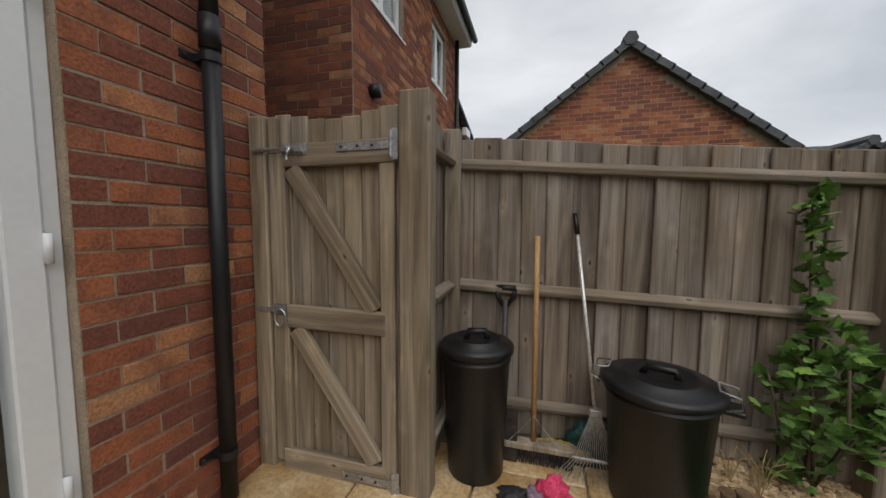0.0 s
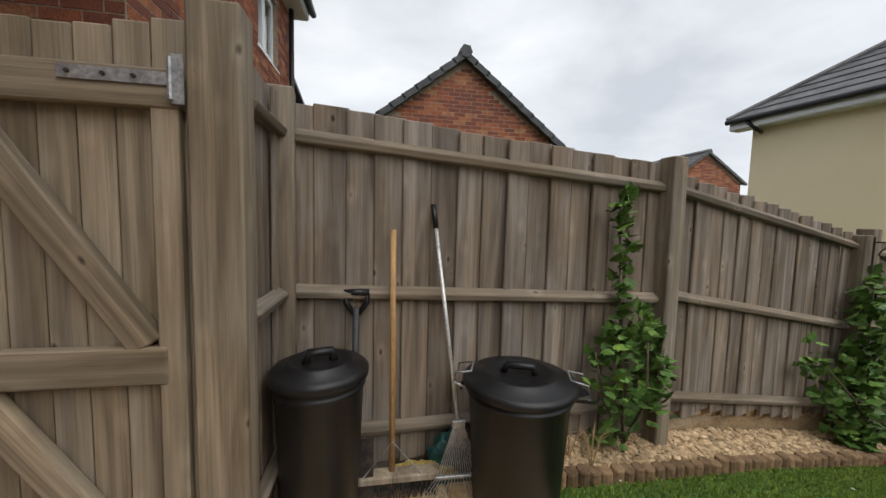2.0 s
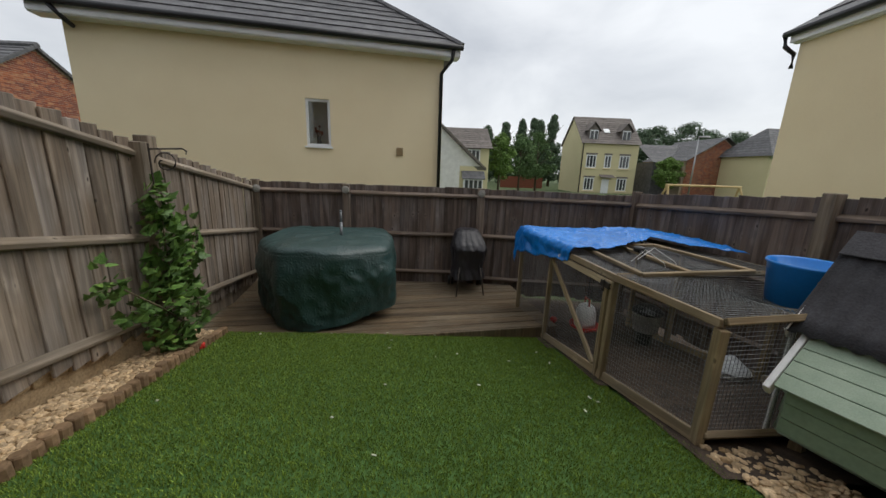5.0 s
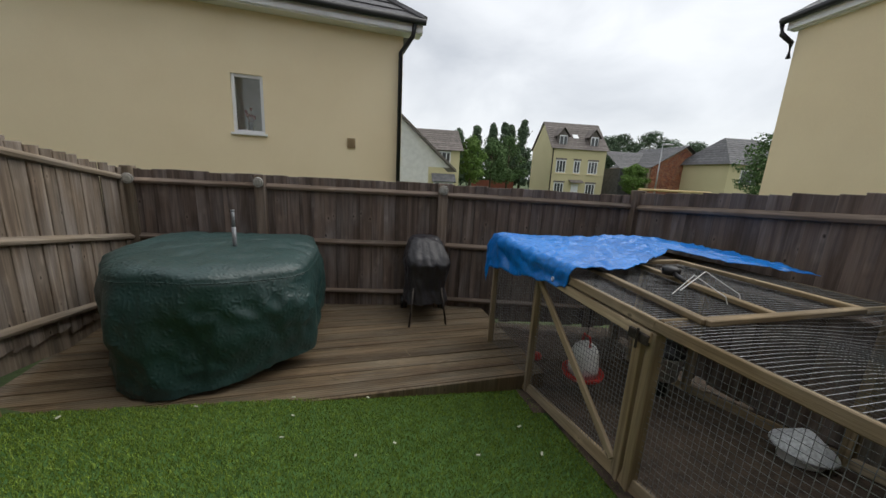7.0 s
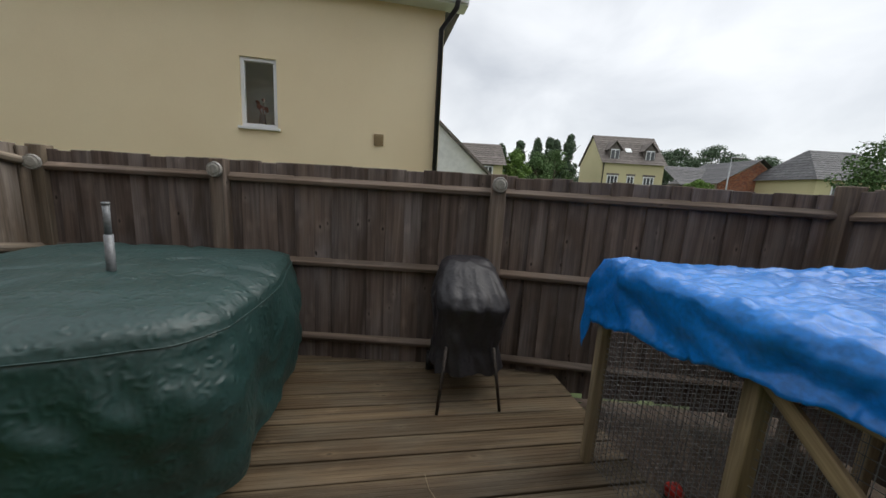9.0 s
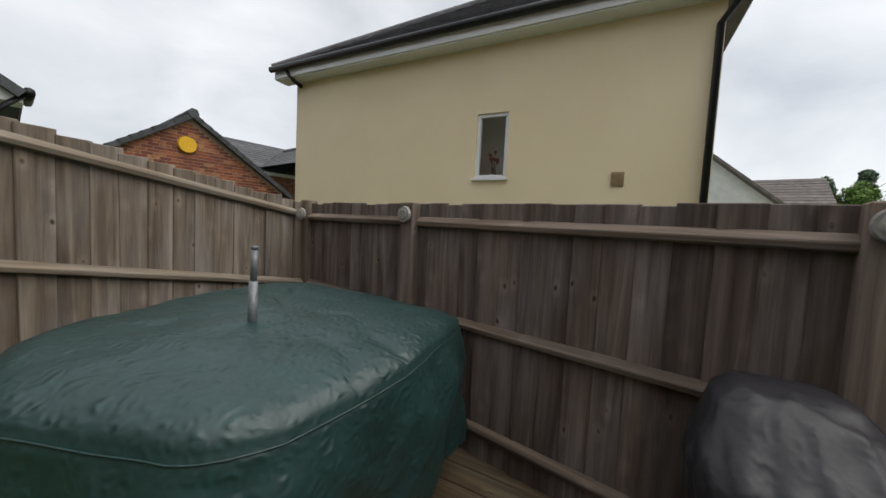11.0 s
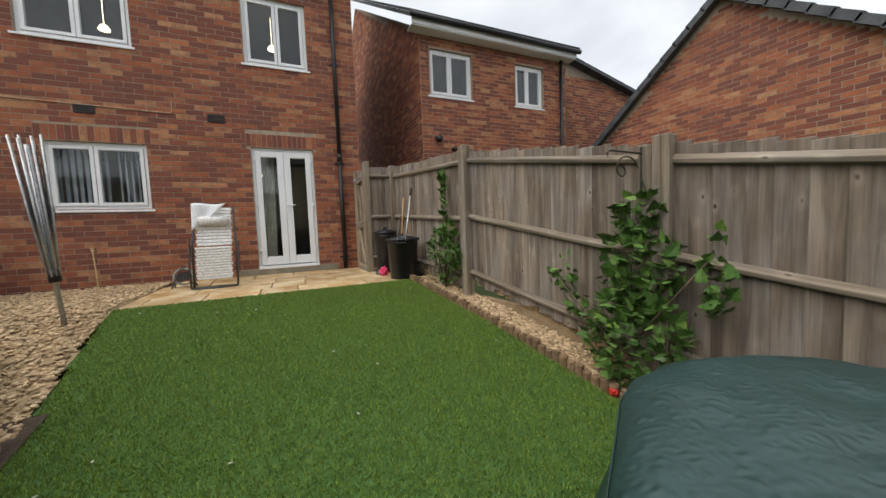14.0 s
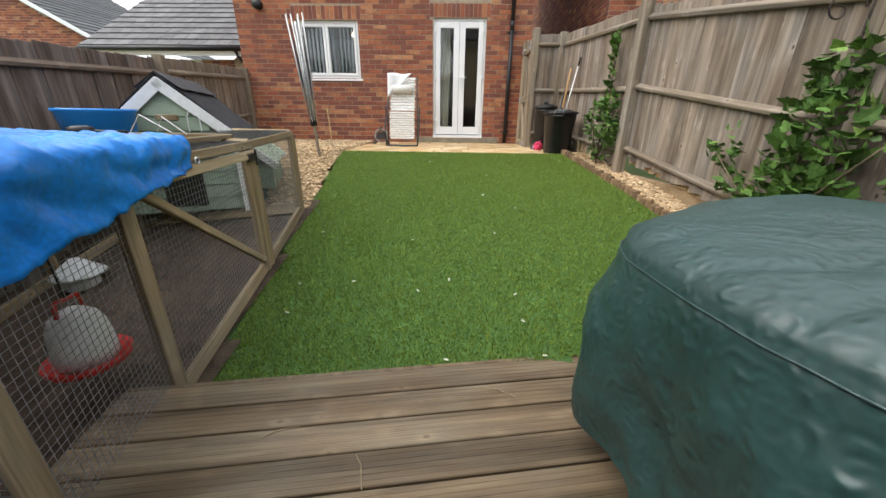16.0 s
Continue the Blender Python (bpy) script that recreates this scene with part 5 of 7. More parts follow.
TABLE_PLAN = [(2, 0.86), (48, 0.98), (92, 0.92), (140, 0.90), (182, 0.90), (226, 0.89), (268, 0.74), (318, 0.94)]
me_sheet, me_seam = sheeted_table("table_cover", TABLE_PLAN, 0.215, DZ + 0.012, lambda th: 0.19 * max(0.0, math.cos(th + 1.25)) ** 0.8 + 0.03 * (1 + math.sin(4 * th)), M_green)
table = new("table_cover", me_sheet)
table.matrix_world = pose(6.60, 3.02, 0, 0, 0, 10)
tagged(table, "dark green woven sheet draped over a garden table and chairs", "table cover")
part("seam", me_seam, table, "rolled seam round the top edge")
a = Acc()
a.tube([(6.42, 2.90, 0.17), (6.425, 2.90, 0.40)], 0.017, 16)
a.tube([(6.425, 2.90, 0.40), (6.427, 2.90, 0.53)], 0.013, 16)
a.tube([(6.427, 2.90, 0.527), (6.427, 2.90, 0.54)], 0.015, 16)
solo("parasol_pole", a, mat("grey_pole_metal", (0.16, 0.17, 0.18), (0.24, 0.25, 0.26), 9, 0.45, 0.05, metal=0.3), "short grey metal parasol pole through the table cover", "pole", smooth=True)

def hooded_cover(name, material):
    """A loose cover over a sloped hood: narrow ridge at the back, long slope to the front, skirt drawn in folds."""
    a = Acc()
    keys = (0.0, 0.05, 0.16, 0.34, 0.44, 0.62, 0.82, 1.0)
    front = (0.03, -0.03, -0.10, -0.25, -0.29, -0.25, -0.24, -0.27)
    back = (0.13, 0.17, 0.21, 0.23, 0.23, 0.22, 0.22, 0.23)
    half = (0.08, 0.14, 0.185, 0.225, 0.24, 0.225, 0.215, 0.235)
    high = (0.925, 0.915, 0.87, 0.735, 0.66, 0.50, 0.36, 0.22)
    seg, rows = 96, 52
    for k in range(rows):
        t = k / (rows - 1)
        x0, x1, h, z = (float(np.interp(t, keys, w)) for w in (front, back, half, high))
        for i in range(seg):
            th = 2 * math.pi * i / seg
            c, q = math.cos(th), math.sin(th)
            e = 1.0 / (abs(c) ** 3.4 + abs(q) ** 3.4) ** (1 / 3.4)
            w = noise.noise((c * 2.4, q * 2.4, z * 4.0)) * 0.08 + (0.22 - abs(noise.noise((c * 3.6 + 4, q * 3.6, z * 3.5)))) * 0.14 + (0.2 - abs(noise.noise((c * 8, q * 8, z * 9.0 + 2)))) * 0.07
            f = 1 + w * min(1.0, t * 3)
            x, y = (x0 + x1) / 2 + (x1 - x0) / 2 * e * c * f, h * e * q * f
            droop = 0.035 * noise.noise((c * 3.0, q * 3.0, 3.0)) * t
            sag = -0.02 * abs(noise.noise((x * 12, y * 9, 6.0))) * (1 if t < 0.5 else 0)
            a.v.append((x, y, z + droop + sag))
    for k in range(rows - 1):
        for i in range(seg):
            j = (i + 1) % seg
            a.f.append((k * seg + i, (k + 1) * seg + i, (k + 1) * seg + j, k * seg + j))
    a.f.append(tuple(range(seg)))
    return a.mesh(name, material, smooth=True)


bbq = thing("barbecue", "barbecue on legs under a black weather cover", "barbecue", at=(7.2, 1.26, DZ))
part("cover", hooded_cover("cover", M_bbq), bbq, "black cover sagging in folds over a sloped hood", pose(0.03, 0, 0, 0, 0, 8))
for x0, y0, x1, y1 in ((-0.22, 0.13, -0.33, 0.17), (-0.20, -0.17, -0.26, -0.23), (0.14, 0.16, 0.23, 0.20), (0.14, -0.16, 0.23, -0.20)):
    a = Acc()
    a.tube([(x0, y0, 0.40), (x1, y1, 0.003)], 0.011)
    part("leg", a.mesh("leg", M_rust, smooth=True), bbq)
for y in (0.235, -0.265):
    a = Acc()
    a.tube([(0.22, y, 0.075), (0.22, y + 0.03, 0.075)], 0.072, 20)
    wheel = part("wheel", a.mesh("wheel", M_black, bevel=0.004), bbq)
a = Acc()
a.tube([(0.22, -0.24, 0.075), (0.22, 0.24, 0.075)], 0.008)
part("axle", a.mesh("axle", M_rust), bbq)

# ---- hen run ----
C2, C1, CM, CF = (3.90, 0.25), (4.79, 0.36), (5.92, 0.46), (6.58, 0.62)
B2, B1, BM, BF = (4.10, -1.25), (4.95, -1.20), (6.0, -1.08), (6.66, -0.99)
TOPZ = {C2: 0.315, C1: 0.285, CM: 0.265, CF: 0.25, B2: 0.33, B1: 0.30, BM: 0.27, BF: 0.25}
run = thing("hen_run", "timber and wire mesh hen run with a mesh roof", "hen run", at=(5.4, -0.3, ground_z(5.4, -0.3)))
R0 = Matrix.Translation(-run.location)


def timber(p, q, w=0.045, t=0.045, name="rail", face=(0, 1, 0.2), parent=None):
    L = round((Vector(q) - Vector(p)).length, 2)
    return part(name, bar(w, t, L, M_run, bevel=0.004), parent or run, m=R0 @ along(p, q, face))


for p in (C2, C1, CM, CF, B2, B1, BM, BF):
    timber((*p, ground_z(*p) - 0.02), (*p, TOPZ[p] - 0.03), 0.062, 0.05, "post", (0.1, 1, 0))
timber((C1[0] + 0.075, C1[1] + 0.01, ground_z(*C1)), (C1[0] + 0.075, C1[1] + 0.01, TOPZ[C1] - 0.03), 0.062, 0.045, "post", (0.1, 1, 0))
for row in ((C2, C1, CM, CF), (B2, B1, BM, BF)):
    for p, q in zip(row, row[1:]):
        timber((*p, TOPZ[p]), (*q, TOPZ[q]), 0.05, 0.05)
        timber((*p, ground_z(*p) + 0.05), (*q, ground_z(*q) + 0.05), 0.07, 0.035)
timber((C1[0], C1[1] + 0.02, TOPZ[C1] - 0.06), (CM[0], CM[1] + 0.02, TOPZ[CM] - 0.06), 0.055, 0.035)
for p, q in ((C2, B2), (C1, B1), (CM, BM), (CF, BF)):
    timber((*p, TOPZ[p] + 0.012), (*q, TOPZ[q] + 0.012), 0.05, 0.04)
timber((*C2, ground_z(*C2) + 0.06), (*B2, ground_z(*B2) + 0.06), 0.12, 0.04)
timber((CM[0] - 0.06, CM[1] + 0.03, 0.18), (C1[0] + 0.10, C1[1] + 0.03, ground_z(*C1) + 0.09), 0.045, 0.025, "brace")
lid = new("roof_lid")
lid.parent = run
for p, q in (((4.72, 0.20, 0.335), (5.75, 0.24, 0.33)), ((5.75, 0.24, 0.33), (5.85, -0.62, 0.335)), ((5.85, -0.62, 0.335), (4.85, -0.80, 0.345)), ((4.85, -0.80, 0.345), (4.72, 0.20, 0.335)), ((4.76, -0.24, 0.335), (5.78, -0.20, 0.33))):
    timber(p, q, 0.042, 0.028, "lid_rail", (0, 0, 1), lid)
M_wire = mat("dull_mesh_wire", (0.15, 0.155, 0.16), (0.24, 0.245, 0.25), 30, 0.6, 0, metal=0.5)


def mesh_sheet(p00, p10, p11, p01, step=0.026, r=0.0015, sag=0.0):
    """Welded wire mesh across four corners."""
    p00, p10, p11, p01 = (Vector(p) for p in (p00, p10, p11, p01))
    nu, nv = int((p10 - p00).length / step), int((p01 - p00).length / step)
    a = Acc()

    def at(u, v):
        p = p00.lerp(p10, u).lerp(p01.lerp(p11, u), v)
        return p - Vector((0, 0, sag * math.sin(math.pi * u) * math.sin(math.pi * v ** 2.6)))

    k = 8 if sag else 1
    for i in range(nu + 1):
        a.tube([at(i / nu, q / k) for q in range(k + 1)], r, 3, cap=False)
    for j in range(nv + 1):
        a.tube([at(q / k, j / nv) for q in range(k + 1)], r, 3, cap=False)
    return part("wire_mesh", a.mesh("wire_mesh", M_wire), run, m=R0)


def gz(p, d=0.03):
    return (*p, ground_z(*p) + d)


def tz(p, d=0.0):
    return (*p, TOPZ[p] + d)


for p, q in ((C2, C1), (C1, CM), (CM, CF), (C2, B2), (CF, BF)):
    mesh_sheet(gz(p), gz(q), tz(q), tz(p))
mesh_sheet(tz(C2, 0.03), tz(C1, 0.03), tz(B1, 0.03), tz(B2, 0.03), sag=0.17)
mesh_sheet(tz(C1, 0.025), tz(CM, 0.025), tz(BM, 0.025), tz(B1, 0.025))
a = Acc()
a.box(-0.03, 0.0, -0.02, 0.09, 0.02, 0.03)
a.tube([(0.02, 0.03, -0.05), (0.02, 0.03, 0.05)], 0.007)
part("latch", a.mesh("latch", M_rust, bevel=0.003), run, "dark steel pad bolt", R0 @ pose(C1[0] + 0.03, C1[1] + 0.03, TOPZ[C1] - 0.08, 0, 0, 6))

# blue tarpaulin over the far half of the run
a = Acc()
NU, NV = 96, 104
for i in range(NU + 1):
    u = i / NU
    for j in range(NV + 1):
        v = j / NV
        near = float(np.interp(v, (0, 0.14, 0.3, 0.47, 0.79, 0.9, 1), (5.50, 5.46, 5.42, 5.60, 6.08, 5.55, 5.35)))
        x = near + (6.64 - near) * u
        yf = 0.50 + (x - 5.9) * 0.22
        yb = -1.25 + (x - 5.4) * 0.13
        hang = 0.10 + 0.15 * (x - 5.5) + 0.04 * noise.noise((x * 4, 1.0, 2.0))
        if v < 0.14:
            t = v / 0.14
            y, z = yf + 0.045 + 0.03 * noise.noise((x * 5, t * 2, 0.3)), 0.32 - (hang + 0.03) * (1 - t)
        else:
            t = (v - 0.14) / 0.86
            y = yf + 0.03 + (yb - yf) * t
            z = 0.345 + 0.012 * math.sin(t * 9 + x * 3)
        if u > 0.95:
            z -= (u - 0.95) * 3.0
        z += 0.016 * noise.noise((x * 4.0, y * 4.0, 3.1)) + 0.022 * abs(noise.noise((x * 6 + y * 5, y * 7 - x * 3, 8.1))) + 0.020 * abs(noise.noise((x * 17, y * 14, 4.4))) + 0.010 * abs(noise.noise((x * 31 + y * 9, y * 27, 9.4)))
        y += 0.03 * abs(noise.noise((x * 9, z * 9, 1.7))) if v < 0.14 else 0.0
        a.v.append((x, y, z + 0.03))
for i in range(NU):
    for j in range(NV):
        k = i * (NV + 1) + j
        a.f.append((k, k + NV + 1, k + NV + 2, k + 1))
me = a.mesh("tarpaulin", M_tarp, smooth=True)
tarp = new("tarpaulin", me)
sol = tarp.modifiers.new("thickness", "SOLIDIFY")
sol.thickness = 0.004
tagged(tarp, "creased bright blue tarpaulin draped over the hen run", "tarpaulin")
a = Acc()
a.tube([(0.004 + 0.014 * math.cos(t), 0, 0.014 * math.sin(t)) for t in np.linspace(0, 6.283, 14)], 0.004, 6)
part("eyelet", a.mesh("eyelet", M_metal, smooth=True), tarp, "metal eyelet", pose(5.54, 0.535, 0.27))

# things in and on the run
M_blue = mat("blue_plastic_tub", (0.010, 0.18, 0.56), (0.016, 0.22, 0.64), 3, 0.32, 0.03, 40, big=0.04)
a = Acc()
a.lathe([(0.10, 0.27), (0.205, 0.27), (0.215, 0.33), (0.235, 0.34), (0.24, 0.325), (0.225, 0.31), (0.19, 0.0), (0.10, -0.005)], (4.54, -0.89, 0.165), 32)
solo("plastic_tub", a, M_blue, "bright blue round plastic tub on the run's mesh roof", "tub", smooth=True)
brush = thing("brush", "black scrubbing brush lying on the mesh roof", "brush", at=(5.35, -0.15, 0.375))
a = Acc()
a.tube([(-0.16, 0.05, 0.0), (-0.02, 0.0, 0.005)], [0.012, 0.014])
part("handle", a.mesh("handle", M_black, smooth=True), brush)
a = Acc()
a.lathe([(0.03, -0.025), (0.05, -0.02), (0.055, 0.02), (0.03, 0.03)], (0.03, -0.015, 0.01), 14)
part("head", a.mesh("head", M_black, smooth=True), brush)
M_whiteplas = mat("milky_plastic", (0.62, 0.63, 0.62), (0.72, 0.73, 0.71), 6, 0.4, 0.02, big=0.05)
M_redplas = mat("red_plastic", (0.42, 0.018, 0.012), (0.55, 0.03, 0.02), 6, 0.38, 0.03)
fz = -0.67
feeder = thing("poultry_drinker", "white poultry drinker with a red tray hung from the run roof", "drinker", at=(5.88, 0.02, fz))
a = Acc()
a.lathe([(0.11, 0.0), (0.155, 0.02), (0.165, 0.06), (0.155, 0.06), (0.14, 0.03), (0.10, 0.03)], seg=28)
part("tray", a.mesh("tray", M_redplas, smooth=True), feeder, "red plastic tray")
a = Acc()
a.lathe([(0.115, 0.04), (0.118, 0.10), (0.105, 0.22), (0.085, 0.27), (0.05, 0.30), (0.03, 0.31)], seg=28)
part("tank", a.mesh("tank", M_whiteplas, smooth=True), feeder, "milky white plastic tank")
a = Acc()
a.tube([(-0.06, 0, 0.29), (-0.05, 0, 0.36), (0.05, 0, 0.36), (0.06, 0, 0.29)], 0.010)
part("handle", a.mesh("handle", M_redplas, smooth=True), feeder, "dark red handle")
a = Acc()
a.tube([(0, 0, 0.36), (0.01, 0, 0.97)], 0.004, 6)
part("cord", a.mesh("cord", M_black), feeder, "thin hanging cord")
fz = ground_z(5.95, -0.75) + 0.02
pail = thing("feed_bucket", "white feed bucket with a dark lid", "bucket", at=(5.95, -0.75, fz + 0.17))
a = Acc()
a.lathe([(0.13, 0.0), (0.15, 0.20), (0.158, 0.20), (0.158, 0.23), (0.15, 0.23)], seg=26)
part("body", a.mesh("body", M_whiteplas, smooth=True), pail)
a = Acc()
a.lathe([(0.165, 0.22), (0.165, 0.25), (0.10, 0.30), (0.03, 0.31)], seg=26)
part("lid", a.mesh("lid", M_black, smooth=True), pail, "dark plastic lid")
a = Acc()
a.lathe([(0.09, -0.17), (0.09, 0.0)], seg=16)
part("stand", a.mesh("stand", M_black), pail)
a = Acc()
a.lathe([(0.16, 0.0), (0.155, 0.012), (0.03, 0.12), (0.02, 0.12)], seg=24)
cone = new("feeder_cone", a.mesh("feeder_cone", mat("pale_grey_plastic", (0.5, 0.52, 0.53), (0.6, 0.62, 0.62), 6, 0.5, 0.03), smooth=True))
cone.matrix_world = pose(5.0, -0.95, ground_z(5.0, -0.95) + 0.10)
tagged(cone, "pale grey plastic rain cone on a feeder", "feeder")
a = Acc()
a.lathe([(0.10, 0.0), (0.11, 0.02), (0.10, 0.08), (0.05, 0.13)], seg=20)
base = new("feeder_tank", a.mesh("feeder_tank", M_whiteplas, smooth=True))
base.parent = cone
base.matrix_basis = pose(0, 0, -0.10)
for x, y in ((6.55, 0.30), (6.3, -0.2), (6.6, 0.1)):
    a = Acc()
    a.lathe([(0.03, 0.0), (0.045, 0.02), (0.05, 0.05), (0.03, 0.08), (0.01, 0.085)], (x, y, ground_z(x, y) + 0.012), 12)
    solo("red_pot", a, M_redplas, "small red plastic pot on the soil", "pot", "red pots", smooth=True)
for k, (p, q) in enumerate((((5.05, 0.05, 0.37), (5.0, -0.25, 0.37)), ((5.02, 0.12, 0.36), (4.95, -0.12, 0.37)))):
    a = Acc()
    a.tube([p, ((p[0] + q[0]) / 2 + 0.05, (p[1] + q[1]) / 2, p[2] + 0.10), q, (q[0], q[1] - 0.02, 0.33)], 0.0035, 6)
    solo("cable_tie", a, M_whiteplas, "long white cable tie on the mesh lid", "cable tie", "cable ties")

# ---- hen coop ----
cdir, clat = Vector((-0.93, -0.37, 0)), Vector((0.37, -0.93, 0))
CP0 = Vector((3.83, 0.03, 0.0))
CGZ = -0.47
coop = thing("hen_coop", "pale green painted timber hen coop with black corrugated roof", "hen coop", at=(CP0.x, CP0.y, CGZ))


def cw(s, w, z):
    return CP0 + cdir * s + clat * w + Vector((0, 0, z - CGZ)) - Vector((CP0.x, CP0.y, 0))


M_coop = mat("pale_green_paint", (0.27, 0.35, 0.26), (0.34, 0.42, 0.32), 2.5, 0.6, 0.15, 40, stretch=(4, 4, 4), big=0.08)
M_coopd = mat("mid_green_paint", (0.16, 0.235, 0.155), (0.21, 0.29, 0.20), 2.5, 0.6, 0.15, 40, big=0.08)
M_white = mat("white_painted_wood", (0.66, 0.67, 0.66), (0.76, 0.77, 0.76), 4, 0.5, 0.12, 30, big=0.06)
M_felt = mat("black_corrugated_bitumen", (0.022, 0.022, 0.026), (0.045, 0.044, 0.05), 5, 0.85, 0.4, 80)
W0, W1, WA, ZE, ZA, SL = 0.30, 1.26, 0.78, 0.31, 0.73, 1.15
a = Acc()
for s in (0.0, SL - 0.03):
    pts = [cw(s, W0, -0.38), cw(s, W1, -0.38), cw(s, W1, ZE), cw(s, WA, ZA - 0.03), cw(s, W0, ZE)]
    b2 = [p + cdir * 0.03 for p in pts]
    a.poly(pts)
    a.poly(b2[::-1])
    for i in range(5):
        a.poly([pts[(i + 1) % 5], pts[i], b2[i], b2[(i + 1) % 5]])
for w in (W0, W1 - 0.03):
    a.slab(cw(0.03, w, -0.38), cdir * (SL - 0.06), clat * 0.03, (0, 0, ZE + 0.38))
body = part("body", a.mesh("body", M_coop), coop)
for k in range(9):
    z0 = -0.37 + k * 0.118
    zc = z0 + 0.11
    half = 0.46 if zc < ZE else 0.46 * max(0.0, (ZA - zc) / (ZA - ZE)) - 0.01
    if half < 0.05:
        continue
    spans = [(WA - half, WA + half)]
    if z0 < 0.10:
        spans = [(WA - half, WA - 0.16), (WA + 0.16, WA + half)]
    for w0, w1 in spans:
        a = Acc()
        p = cw(-0.004, w0, z0)
        a.slab(p, clat * (w1 - w0), -cdir * 0.012, Vector((0, 0, 0.11)) + cdir * 0.010)
        part("board", a.mesh("board", M_coop, bevel=0.002), coop)
# no hole is cut: a near-black slab paints the opening's shade
a = Acc()
a.slab(cw(-0.006, WA - 0.16, -0.33), clat * 0.32, -cdir * 0.004, (0, 0, 0.36))
part("pop_hole", a.mesh("pop_hole", M_void), coop, "near-black panel standing in for the shade in the pop hole")
a = Acc()
a.slab(cw(-0.02, WA - 0.17, 0.03), clat * 0.34, -cdir * 0.014, (0, 0, 0.10))
part("pop_door", a.mesh("pop_door", M_metal, bevel=0.002), coop, "grey sliding pop hole door, raised")
for w0, w1, z0, z1 in ((W0 - 0.075, WA, ZE - 0.045, ZA + 0.02), (W1 + 0.075, WA, ZE - 0.045, ZA + 0.02)):
    a = Acc()
    p, q = cw(-0.035, w0, z0), cw(-0.035, w1, z1)
    d = q - p
    nn = Vector((0, 0, 1)) - d * (d.z / d.length_squared)
    nn.normalize()
    a.slab(p - nn * 0.075, d, nn * 0.085, -cdir * 0.018)
    part("barge_board", a.mesh("barge_board", M_white, bevel=0.003), coop, "white barge board")
    a = Acc()
    a.slab(p + cdir * (SL + 0.09) - nn * 0.075, d, nn * 0.085, -cdir * 0.018)
    part("barge_board", a.mesh("barge_board", M_white, bevel=0.003), coop, "white barge board")
for w in (W0 - 0.002, W1 + 0.002):
    a = Acc()
    a.slab(cw(-0.028, w - 0.02, -0.40), clat * 0.045, -cdir * 0.016, (0, 0, ZE + 0.36))
    part("corner_trim", a.mesh("corner_trim", M_white, bevel=0.003), coop, "white corner trim")
for side in (-1, 1):
    a = Acc()
    n_s, n_w = 120, 7
    for i in range(n_s + 1):
        s = -0.05 + (SL + 0.12) * i / n_s
        for j in range(n_w + 1):
            t = j / n_w
            w = WA + side * (0.56 * (1 - t))
            z = ZE - 0.05 + (ZA + 0.035 - ZE + 0.05) * t + 0.009 * math.sin(2 * math.pi * s / 0.082) + (0.008 if t > 0.55 else 0)
            a.v.append(tuple(cw(s, w, z + 0.012)))
    for i in range(n_s):
        for j in range(n_w):
            k = i * (n_w + 1) + j
            a.f.append((k, k + n_w + 1, k + n_w + 2, k + 1))
    ob = part("roof_sheet", a.mesh("roof_sheet", M_felt, smooth=True), coop, "black corrugated roof sheet")
    ob.modifiers.new("thickness", "SOLIDIFY").thickness = 0.004
a = Acc()
for side in (-1, 1):
    a.slab(cw(-0.05, WA, ZA + 0.065), cdir * (SL + 0.12), clat * (side * 0.16) + Vector((0, 0, -0.125)), (0, 0, 0.006))
part("ridge_cap", a.mesh("ridge_cap", M_felt), coop, "black ridge capping")
nest = new("nest_box")
nest.parent = coop
nest["label"] = "green nest box with pale boarded lid"
a = Acc()
a.slab(cw(0.10, 0.05, -0.22), cdir * 1.02, clat * 0.26, (0, 0, 0.22))
part("box_body", a.mesh("box_body", M_coopd), nest)
for k in range(3):
    a = Acc()
    a.slab(cw(0.09, 0.048, -0.22 + k * 0.085), cdir * 1.04, -clat * 0.012, Vector((0, 0, 0.08)) + clat * 0.006)
    part("board", a.mesh("board", M_coopd, bevel=0.002), nest)
for k in range(4):
    t0, t1 = k / 4, (k + 0.96) / 4
    p, q = cw(0.05, 0.0 + 0.28 * t0, 0.02 + 0.23 * t0), cw(0.05, 0.0 + 0.28 * t1, 0.02 + 0.23 * t1)
    a = Acc()
    d = q - p
    nn = (d.cross(cdir)).normalized()
    if nn.z < 0:
        nn.negate()
    a.slab(p + nn * 0.012, d, cdir * 1.10, nn * 0.012)
    part("lid_board", a.mesh("lid_board", M_coop, bevel=0.003), nest)
for s in (0.015, 1.15):
    a = Acc()
    p, q = cw(s, -0.02, 0.0), cw(s, 0.29, 0.255)
    d = q - p
    nn = Vector((0, 0, 1)) - d * (d.z / d.length_squared)
    nn.normalize()
    a.slab(p - nn * 0.035, d, nn * 0.065, cdir * 0.03)
    part("lid_trim", a.mesh("lid_trim", M_white, bevel=0.003), nest, "white lid trim")
for s, w in ((0.06, 0.34), (0.06, 1.2), (1.05, 0.34), (1.05, 1.2)):
    a = Acc()
    g = cw(s, w, 0)
    a.slab(cw(s, w, -0.62), cdir * 0.06, clat * 0.06, (0, 0, 0.26))
    part("leg", a.mesh("leg", M_run), coop)
a = Acc()
a.slab(cw(-0.06, WA - 0.10, 0.42), clat * 0.15, -cdir * 0.06, (0, 0, 0.05))
part("vent_block", a.mesh("vent_block", M_run, bevel=0.006), coop, "small pale timber block")
a = Acc()
p = cw(-0.03, WA - 0.22, 0.57)
